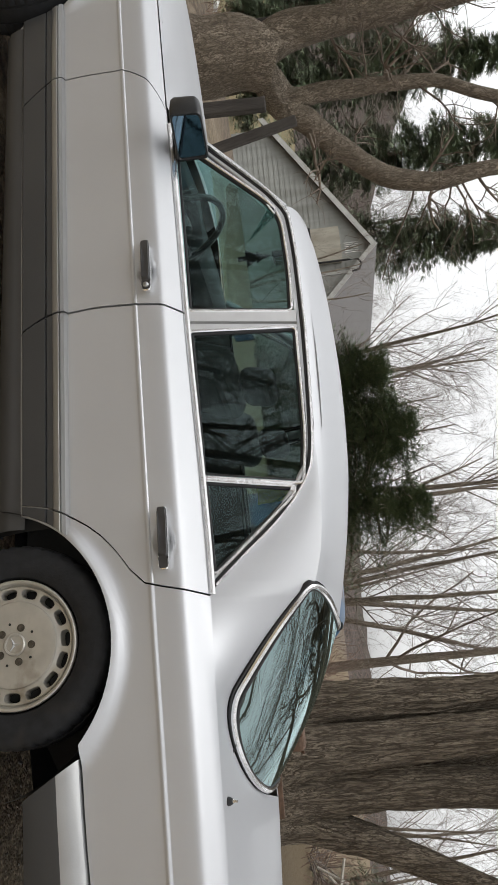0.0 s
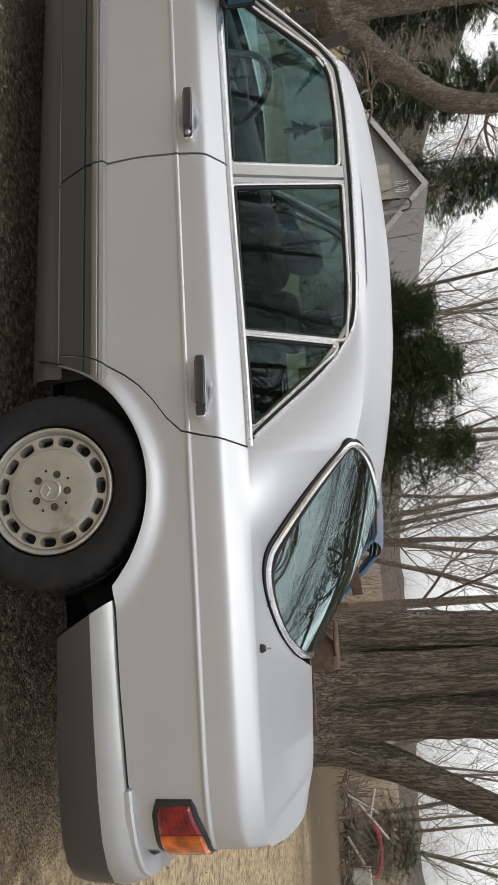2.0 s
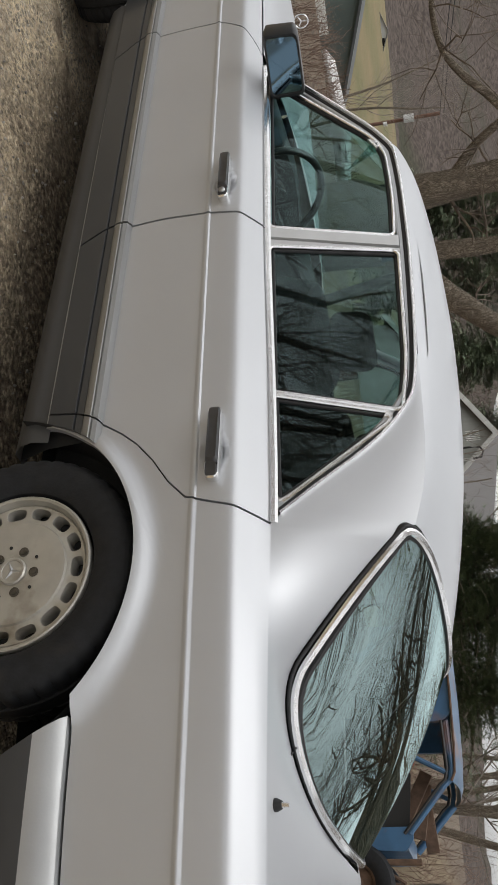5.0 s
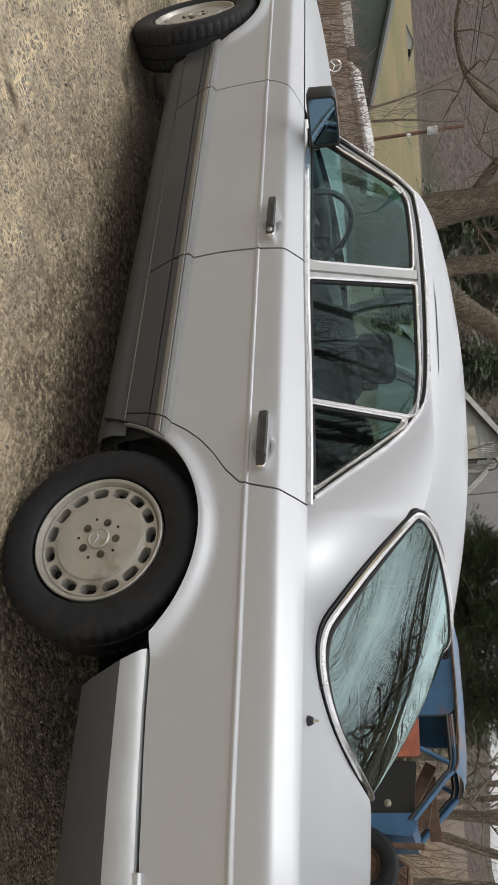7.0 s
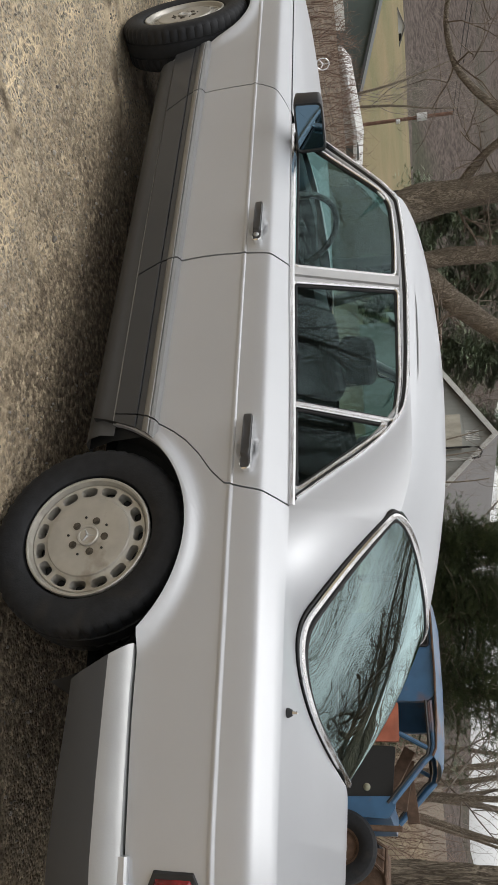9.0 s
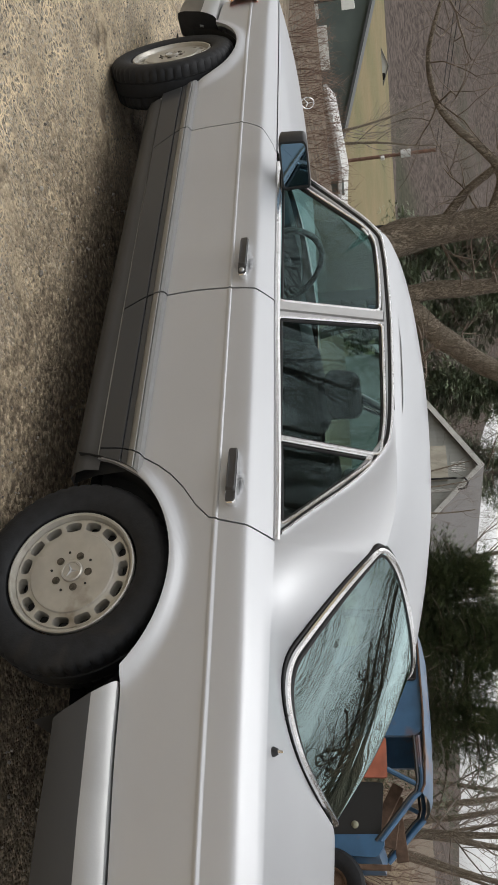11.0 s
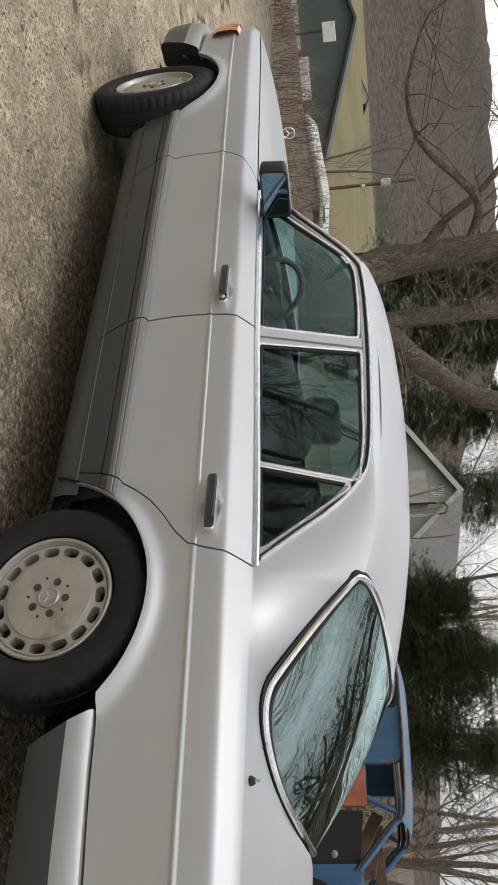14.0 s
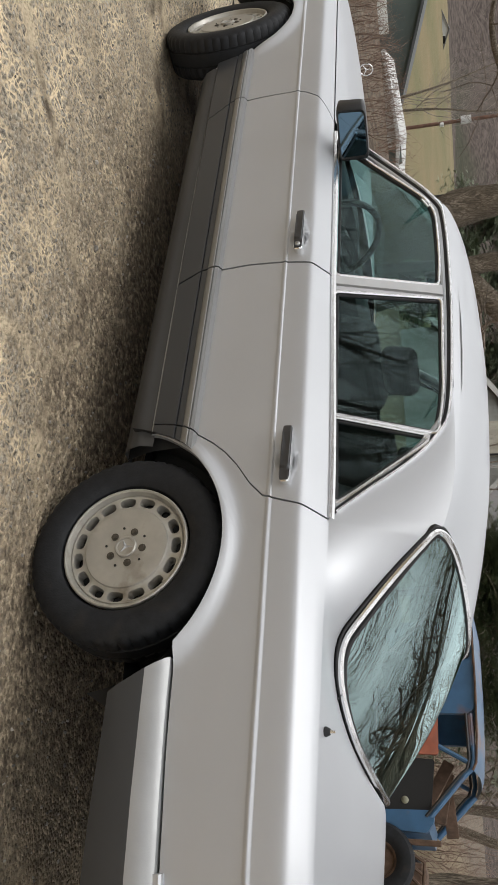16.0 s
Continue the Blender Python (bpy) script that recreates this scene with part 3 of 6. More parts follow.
def belt_and_drip(s):
    """Bright strips along the sills of the windows and over the doors, the painted door frames and the centre pillar."""
    pts = [(x, s * (greenhouse_y(belt_z(x)) + 0.006), float(belt_z(x)) + 0.006) for x in np.linspace(-1.90, -0.106, 30)]
    v, f = sweep(pts, [(-0.009, -0.012), (0.010, -0.012), (0.011, 0.004), (0.004, 0.010), (-0.006, 0.010), (-0.009, 0.004)], up=(0, s * 0.55, 0.83))
    link("belt_strip", v, f, CHROME, car, "chrome strip along the window sills")
    top = curve([(-1.935, 0.900), (-1.84, 0.985), (-1.70, 1.140), (-1.60, 1.240), (-1.52, 1.286), (-1.31, 1.300), (-1.09, 1.302), (-0.87, 1.298), (-0.66, 1.289), (-0.540, 1.275), (-0.422, 1.214), (-0.332, 1.139), (-0.232, 1.034), (-0.127, 0.928)])
    xs = np.r_[np.linspace(-1.935, -1.5, 16), np.linspace(-1.45, -0.7, 14), np.linspace(-0.66, -0.135, 20)]
    line = [(x, float(top(x))) for x in xs]

    def run(name, off, proud, w, h, material, label=""):
        pts = []
        for i, (x, z) in enumerate(line):
            a, b = np.array(line[max(0, i - 1)]), np.array(line[min(len(line) - 1, i + 1)])
            t = (b - a) / np.linalg.norm(b - a)
            q = np.array((x, z)) + np.array((-t[1], t[0])) * off
            pts.append((q[0], s * (greenhouse_y(q[1]) + proud), q[1]))
        v, f = sweep(pts, [(-w / 2, -h), (w / 2, -h), (w / 2, h * 0.4), (w / 4, h), (-w / 4, h), (-w / 2, h * 0.4)], up=lambda i: (0, s * 0.95, 0.3))
        link(name, v, f, material, car, label)

    run("drip_strip", 0.0, 0.004, 0.010, 0.008, CHROME, "chrome roof gutter strip")
    run("door_seal", -0.010, -0.006, 0.014, 0.005, RUBBER, "black door seal")
    run("door_frame", -0.0225, -0.009, 0.018, 0.006, SATIN)
    # centre pillar
    rows = []
    for z in np.linspace(0.895, 1.275, 12):
        t = (z - 0.9) / 0.36
        xa, xb = -1.113 - 0.010 * t, -1.022 - 0.024 * t
        rows.append([(x, s * (greenhouse_y(z) + d), z) for x, d in ((xa, -0.01), (xa + 0.004, 0.002), (xa + 0.05, 0.003), (xa + 0.053, -0.012), (xa + 0.059, -0.012), (xa + 0.062, 0.003), (xb - 0.004, 0.002), (xb, -0.01))])
    v, f = sheet(rows, flip=s < 0)
    link("centre_pillar", v, f, PILLAR, car, "satin silver door pillar")


BUMPER = mat("grey_bumper_plastic", (0.36, 0.365, 0.365), 0.42, 0.4, 0.05, 6.0, 0.05, 200)


def bumper(rear):
    sgn = 1 if rear else -1
    if rear:
        plan = [(0.345, 0.846), (0.5, 0.840), (0.7, 0.828), (0.88, 0.805), (0.99, 0.775), (1.06, 0.735), (1.105, 0.68), (1.13, 0.60), (1.145, 0.45), (1.155, 0.2), (1.157, 0)]
    else:
        plan = [(-3.145, 0.80), (-3.25, 0.788), (-3.4, 0.765), (-3.52, 0.735), (-3.60, 0.69), (-3.66, 0.62), (-3.70, 0.5), (-3.72, 0.25), (-3.725, 0)]
    left = [(x, -y) for x, y in plan]
    path = left + [(x, y) for x, y in plan[-2::-1]]
    top = (lambda x: float(BUMP_GAP(x)) - 0.004) if rear else (lambda x: 0.505)
    low = 0.345 if rear else 0.285
    # (how far out, height share)
    main = [(-0.10, 0.0), (-0.03, 0.0), (0.0, 0.035), (0.012, 0.2), (0.016, 0.45), (0.0185, 0.60), (0.0180, 0.645)]
    upper = [(0.0180, 0.645), (0.0175, 0.69), (0.014, 0.80), (0.006, 0.94), (-0.006, 1.0), (-0.16, 1.0)]

    def rows_of(sec, cut=False):
        rows = []
        for i, (x, y) in enumerate(path):
            a, b = path[max(0, i - 1)], path[min(len(path) - 1, i + 1)]
            t = np.array((b[0] - a[0], b[1] - a[1]))
            t = t / np.linalg.norm(t)
            out = np.array((t[1], -t[0])) * sgn * (-1 if not rear else 1)
            if out @ np.array((x - (0.3 if rear else -3.0), y * 1.5)) < 0:
                out = -out
            row = []
            for d, h in sec:
                px, py = x + out[0] * d, y + out[1] * d
                tz = top(min(x, 1.05) if rear else x)
                z = low + (tz - low) * h
                # the ends follow the wheel arch
                end = abs(x - plan[0][0]) < 1e-6
                if end:
                    px += sgn * 0.105 * (1 - h) ** 1.0
                row.append((px, py, z))
            rows.append(row)
        return rows

    v, f = sheet(rows_of(main), flip=not rear)
    b = link(("rear" if rear else "front") + "_bumper", v, f, CLAD, car, "wrap-around bumper, dark grey below and silver above")
    v, f = sheet(rows_of(upper), flip=not rear)
    link("bumper_strip", v, f, BUMPER, b, "grey upper band of the bumper")
    for end in (0, -1):
        # end face beside the wheel
        edge = rows_of(main)[end] + rows_of(upper)[end][1:]
        k = 1 if edge[0][1] < 0 else -1
        face = edge + [(edge[-1][0], edge[-1][1] + k * 0.02, edge[-1][2] - 0.01), (edge[0][0], edge[0][1] + k * 0.02, edge[0][2] + 0.005)]
        bm = bmesh.new()
        bm.faces.new([bm.verts.new(p) for p in face])
        part("bumper_end", bm, PLASTIC, b, "black end face of the bumper", smooth=False)
    if rear:
        for k in (-1, 1):
            line = [(x, k * y, float(BUMP_GAP(min(x, 1.05))) + 0.004) for x, y in ((0.86, 0.775), (0.93, 0.760), (0.99, 0.735), (1.04, 0.70), (1.075, 0.655), (1.095, 0.60), (1.105, 0.52))]
            v, f = sweep(line, [(-0.030, -0.012), (0.030, -0.012), (0.030, 0.004), (0.024, 0.010), (-0.024, 0.010), (-0.030, 0.004)], up=(0, 0, 1))
            link("corner_ledge", v, f, PAINT, b, "satin silver corner ledge")
    else:
        for k in (-1, 1):
            for j in range(3):
                box("vent_slash", (0.004, 0.012, 0.05 - 0.008 * j), (-3.178, k * (0.742 - 0.022 * j), 0.43), SATIN, b, "", 0.001, 1, Matrix.Rotation(0.3 * k, 4, "X"))
    return b


def wheel(x, s, steer, turn, parent):
    """Fifteen-slot alloy wheel with tyre; built facing -y round the origin."""
    m = Matrix.Translation((x, s * 0.0, WHEEL_Z))
    place = Matrix.Translation((x, s * 0.735, WHEEL_Z)) @ Matrix.Rotation(radians(steer), 4, "Z") @ (Matrix.Identity(4) if s < 0 else Matrix.Rotation(math.pi, 4, "Z")) @ Matrix.Rotation(radians(turn), 4, "Y")
    r = WHEELS["rim"].copy() if WHEELS["used"] else WHEELS["rim"]
    if WHEELS["used"]:
        scene.collection.objects.link(r)
        for c in WHEELS["parts"]:
            k = c.copy()
            scene.collection.objects.link(k)
            k.parent = r
    WHEELS["used"] = True
    r.parent = parent
    r.matrix_basis = place @ Matrix.Diagonal((0.955, 1, 0.955, 1))
    return r


ALLOY = mat("alloy_wheel", (0.43, 0.415, 0.375), 0.46, 0.6, 0.06, 20.0, coat=0.3, dirt=(0.20, 0.17, 0.13), dscale=9, damount=0.3)
TYRE = mat("tyre", (0.0095, 0.0105, 0.0125), 0.66, 0, 0.25, 30, 0.15, 120, dirt=(0.021, 0.019, 0.017), dscale=9, damount=0.25, spec=0.35)


def build_wheel():
    # outward is -y; the face lies near y = -0.080
    turned = lambda v, f: ([Matrix.Rotation(math.pi / 15, 3, "Y") @ Vector(p) for p in v], f)  # noqa: E731
    v, f = turned(*lathe([(0.035, -0.078), (0.06, -0.078), (0.10, -0.080), (0.130, -0.0800), (0.1365, -0.0790), (0.1400, -0.0735), (0.1445, -0.0725)], 120))
    # slots: one sector of 24 degrees each
    verts, faces = list(v), list(f)
    for k in range(15):
        a0 = 2 * math.pi * k / 15
        ha = math.pi / 15
        ri, ro = 0.1445, 0.1865
        n = 24
        slot, bord, deep = [], [], []
        mid = (ri + ro) / 2
        bord += [(a0 + ha, mid + (ro - mid) * i / 2) for i in range(2)]
        bord += [(a0 + ha - 2 * ha * i / 8, ro) for i in range(8)]
        bord += [(a0 - ha, ro - (ro - ri) * i / 4) for i in range(4)]
        bord += [(a0 - ha + 2 * ha * i / 8, ri) for i in range(8)]
        bord += [(a0 + ha, ri + (mid - ri) * i / 2) for i in range(2)]
        for i in range(n):
            a = 2 * math.pi * i / n
            c, d = math.cos(a), math.sin(a)
            slot.append((a0 + 0.162 * (abs(c) ** 0.75) * (1 if c > 0 else -1), 0.1655 + 0.0162 * (abs(d) ** 0.6) * (1 if d > 0 else -1)))
        b0 = len(verts)
        pol = lambda a, r, y: (r * math.cos(a), y, r * math.sin(a))  # noqa: E731
        verts += [pol(a, r, -0.0725 + 0.0005 * (r - ri) / (ro - ri)) for a, r in bord]
        verts += [pol(a, r, -0.0705) for a, r in slot]
        verts += [pol(a, r, -0.0660) for a, r in [(a0 + (a - a0) * 0.95, 0.1655 + (r - 0.1655) * 0.92) for a, r in slot]]
        verts += [pol(a, r, -0.030) for a, r in [(a0 + (a - a0) * 0.90, 0.1655 + (r - 0.1655) * 0.85) for a, r in slot]]
        for i in range(n):
            j = (i + 1) % n
            for o in (0, n, 2 * n):
                faces.append((b0 + o + i, b0 + o + j, b0 + o + n + j, b0 + o + n + i))
    v2, f2 = turned(*lathe([(0.1865, -0.072), (0.190, -0.068), (0.193, -0.076), (0.197, -0.0875), (0.203, -0.090), (0.207, -0.088), (0.209, -0.080), (0.205, -0.06), (0.19, -0.03), (0.18, 0.08)], 120))
    o = len(verts)
    verts += v2
    faces += [tuple(i + o for i in q) for q in f2]
    rim = link("alloy_wheel", verts, faces, ALLOY, None, "silver fifteen-slot alloy wheel")
    bm = bmesh.new()
    bm.from_mesh(rim.data)
    bmesh.ops.remove_doubles(bm, verts=bm.verts, dist=0.0004)
    bmesh.ops.recalc_face_normals(bm, faces=bm.faces)
    bm.to_mesh(rim.data)
    bm.free()
    rim.data.set_sharp_from_angle(angle=radians(40))
    kids = []
    # tyre with tread blocks
    prof = [(0.200, -0.060), (0.207, -0.0885), (0.214, -0.094), (0.235, -0.1005), (0.258, -0.1025), (0.278, -0.1000), (0.293, -0.094), (0.303, -0.086), (0.3085, -0.076)]
    tread = [(0.3105, -0.060), (0.3105, -0.036), (0.304, -0.034), (0.304, -0.028), (0.311, -0.026), (0.311, 0.026), (0.304, 0.028), (0.304, 0.034), (0.3105, 0.036), (0.3105, 0.060)]
    full = prof + tread + [(r, -y) for r, y in reversed(prof)]
    n = 192
    rows = []
    for r, y in full:
        r = r / 0.955
        row = []
        for k in range(n):
            a = 2 * math.pi * k / n
            rr = r
            if r > 0.314 and abs(y) > 0.035 and (k % 4) == 0:
                rr = r - 0.006
            row.append((rr * math.cos(a + 0.3 * abs(y)), y, rr * math.sin(a + 0.3 * abs(y))))
        rows.append(row)
    v, f = sheet(rows, wrap=True)
    kids.append(link("tyre", v, f, TYRE, rim, "worn black tyre with block tread"))
    # hub cap
    v, f = lathe([(0.036, -0.074), (0.036, -0.084), (0.033, -0.087), (0.028, -0.0865), (0.027, -0.0835), (0.010, -0.084), (0.0005, -0.084)], 48)
    kids.append(link("hub_cap", v, f, ALLOY, rim))
    bm = bmesh.new()
    for k in range(3):
        a = math.pi / 2 + 2 * math.pi * k / 3
        c = [Vector((0.027 * math.cos(a), -0.0838, 0.027 * math.sin(a))), Vector((0.006 * math.cos(a + 1.05), -0.0838, 0.006 * math.sin(a + 1.05))), Vector((0, -0.088, 0)), Vector((0.006 * math.cos(a - 1.05), -0.0838, 0.006 * math.sin(a - 1.05)))]
        vs = [bm.verts.new(p) for p in c]
        bm.faces.new((vs[0], vs[1], vs[2]))
        bm.faces.new((vs[0], vs[2], vs[3]))
    bmesh.ops.recalc_face_normals(bm, faces=bm.faces)
    kids.append(part("cap_emblem", bm, SATIN, rim, smooth=False))
    # bolts and small holes, their shaded recesses put in as dark discs
    for k in range(5):
        a = 2 * math.pi * k / 5 + math.pi / 2
        bm = bmesh.new()
        rot = Matrix.Rotation(radians(90), 4, "X")
        bmesh.ops.create_cone(bm, cap_ends=True, segments=24, radius1=0.0125, radius2=0.0125, depth=0.004, matrix=Matrix.Translation((0.056 * math.cos(a), -0.0785, 0.056 * math.sin(a))) @ rot)
        bmesh.ops.create_cone(bm, cap_ends=True, segments=6, radius1=0.008, radius2=0.008, depth=0.01, matrix=Matrix.Translation((0.056 * math.cos(a), -0.078, 0.056 * math.sin(a))) @ rot)
        kids.append(part("wheel_bolt", bm, DARKBOLT, rim, smooth=False))
        a += math.pi / 5
        bm = bmesh.new()
        bmesh.ops.create_cone(bm, cap_ends=True, segments=12, radius1=0.0042, radius2=0.0042, depth=0.004, matrix=Matrix.Translation((0.068 * math.cos(a), -0.0785, 0.068 * math.sin(a))) @ rot)
        kids.append(part("small_hole", bm, SHADOW, rim, smooth=False))
    # brake drum behind the slots, near-black to hold the shade inside them
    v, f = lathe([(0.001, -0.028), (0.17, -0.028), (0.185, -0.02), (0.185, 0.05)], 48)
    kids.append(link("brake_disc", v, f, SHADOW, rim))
    return rim, kids


DARKBOLT = mat("dark_bolt", (0.09, 0.08, 0.065), 0.5, 0.6, 0.3, 60)
WHEELS, WINGS = {"used": False}, []
WHEELS["rim"], WHEELS["parts"] = build_wheel()

for s in (-1, 1):
    door(s, "front")
    door(s, "rear")
    fender(s)
    WINGS.append(quarter(s))
    belt_and_drip(s)
    wheel(0.0, s, 0, 3, car)
    wheel(-WHEELBASE, s, -17, 20, car)
    # sill below the doors
    v, f = sheet([[(x, s * y, z) for x in np.linspace(-2.43, -0.36, 20)] for y, z in ((0.70, 0.215), (0.775, 0.222), (0.806, 0.25), (0.822, 0.29), (0.815, 0.335))], flip=s > 0)
    link("sill", v, f, SILL, car, "grey painted sill")
# the roof and the rear wings are one pressing
shell = roof()
bm = bmesh.new()
bm.from_mesh(shell.data)
for q in WINGS:
    bm.from_mesh(q.data)
    for c in list(q.children):
        c.parent = shell
    bpy.data.objects.remove(q)
bmesh.ops.remove_doubles(bm, verts=bm.verts, dist=0.0009)
bm.to_mesh(shell.data)
bm.free()
shell.data.shade_smooth()
shell.data.set_sharp_from_angle(angle=radians(52))
rear_window()
boot_lid()
bonnet()
windscreen()
bumper(True)
bumper(False)


def tail_lamp(s):
    plan = [(0.897, 0.787), (0.93, 0.777), (0.975, 0.755), (1.01, 0.728), (1.035, 0.69), (1.05, 0.64), (1.058, 0.55), (1.06, 0.42)]
    n = 40
    pts = [np.array(p) for p in plan]
    ln = np.r_[0, np.cumsum([np.linalg.norm(b - a) for a, b in zip(pts, pts[1:])])]
    fx, fy = curve(list(zip(ln, [p[0] for p in pts]))), curve(list(zip(ln, [p[1] for p in pts])))
    L = ln[-1]

    def patch(name, l0, l1, za, zb, material, label, lift, ribs=0, parent=None):
        rows = []
        m = 26
        for i in range(m):
            t = i / (m - 1)
            row = []
            for j in range(n):
                l = l0 + (l1 - l0) * j / (n - 1)
                e = 0.003
                tx, ty = fx(l + e) - fx(l - e), fy(l + e) - fy(l - e)
                h = math.hypot(tx, ty)
                ox, oy = -ty / h, tx / h
                if oy < 0 and ox < 0:
                    ox, oy = -ox, -oy
                rib = 0.002 * abs(math.sin(math.pi * ribs * t)) if ribs else 0
                edge = min(1, 12 * t, 12 * (1 - t), 14 * j / n, 14 * (1 - j / (n - 1)))
                d = lift * (0.3 + 0.7 * edge) + rib * edge
                z = za(l) + (zb(l) - za(l)) * t
                row.append((fx(l) + ox * d, s * (fy(l) + oy * d), z))
            rows.append(row)
        v, f = sheet(rolled(rows, (-0.012, -s * 0.012, 0)), flip=s > 0)
        return link(name, v, f, material, parent, label)

    lo = lambda l: 0.612 + 0.012 * max(0, 1 - l / 0.03) - 0.004 * l  # noqa: E731
    hi = lambda l: 0.735 + 0.032 * smoothstep(l / 0.14) - 0.010 * max(0, 1 - l / 0.02)  # noqa: E731
    mid = lambda l: float(lo(l)) + (float(hi(l)) - float(lo(l))) * (0.42)  # noqa: E731
    base = patch("tail_lamp", 0.0, L, lo, hi, PLASTIC, "ribbed tail lamp, red above amber in a black surround", 0.004, parent=car)
    patch("amber_lens", 0.099, 0.225, lambda l: lo(l) + 0.013, lambda l: hi(l) - 0.013, TAIL_AMBER, "ribbed amber lens", 0.010, 8, base)
    patch("red_lens", 0.012, 0.098, lambda l: lo(l) + 0.013, lambda l: hi(l) - 0.013, RED, "ribbed red lens", 0.010, 8, base)
    patch("inner_lens", 0.227, L * 0.97, lambda l: lo(l) + 0.013, lambda l: hi(l) - 0.013, RED, "ribbed red lens", 0.010, 8, base)


AMBER = mat("amber_lens", (0.90, 0.24, 0.02), 0.12, 0, 0.15, 30, coat=1.0)
TAIL_AMBER = mat("tail_amber", (0.50, 0.11, 0.016), 0.2, 0, 0.4, 26, coat=0.3)
RED = mat("red_lens", (0.17, 0.008, 0.012), 0.2, 0, 0.5, 22, coat=0.3)
for s in (-1, 1):
    tail_lamp(s)

# a near-black sheet paints the shade behind the gaps; dark liners round the wheels
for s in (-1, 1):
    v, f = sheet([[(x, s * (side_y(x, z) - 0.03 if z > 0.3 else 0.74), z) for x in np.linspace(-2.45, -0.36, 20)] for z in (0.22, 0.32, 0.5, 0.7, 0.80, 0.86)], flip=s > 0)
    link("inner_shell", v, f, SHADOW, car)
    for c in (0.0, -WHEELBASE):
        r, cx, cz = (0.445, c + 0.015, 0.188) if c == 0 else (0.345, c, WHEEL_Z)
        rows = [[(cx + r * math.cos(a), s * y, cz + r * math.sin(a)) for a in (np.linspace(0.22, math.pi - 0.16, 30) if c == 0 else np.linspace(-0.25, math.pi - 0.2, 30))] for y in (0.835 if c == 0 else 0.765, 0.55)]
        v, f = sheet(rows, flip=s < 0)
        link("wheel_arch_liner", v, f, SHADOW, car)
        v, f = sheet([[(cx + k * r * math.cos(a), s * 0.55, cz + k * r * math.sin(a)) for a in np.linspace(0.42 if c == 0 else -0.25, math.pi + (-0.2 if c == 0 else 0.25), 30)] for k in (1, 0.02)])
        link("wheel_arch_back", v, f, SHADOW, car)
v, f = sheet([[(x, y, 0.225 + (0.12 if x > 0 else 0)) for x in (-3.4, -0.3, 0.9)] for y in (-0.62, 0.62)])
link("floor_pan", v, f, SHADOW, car)

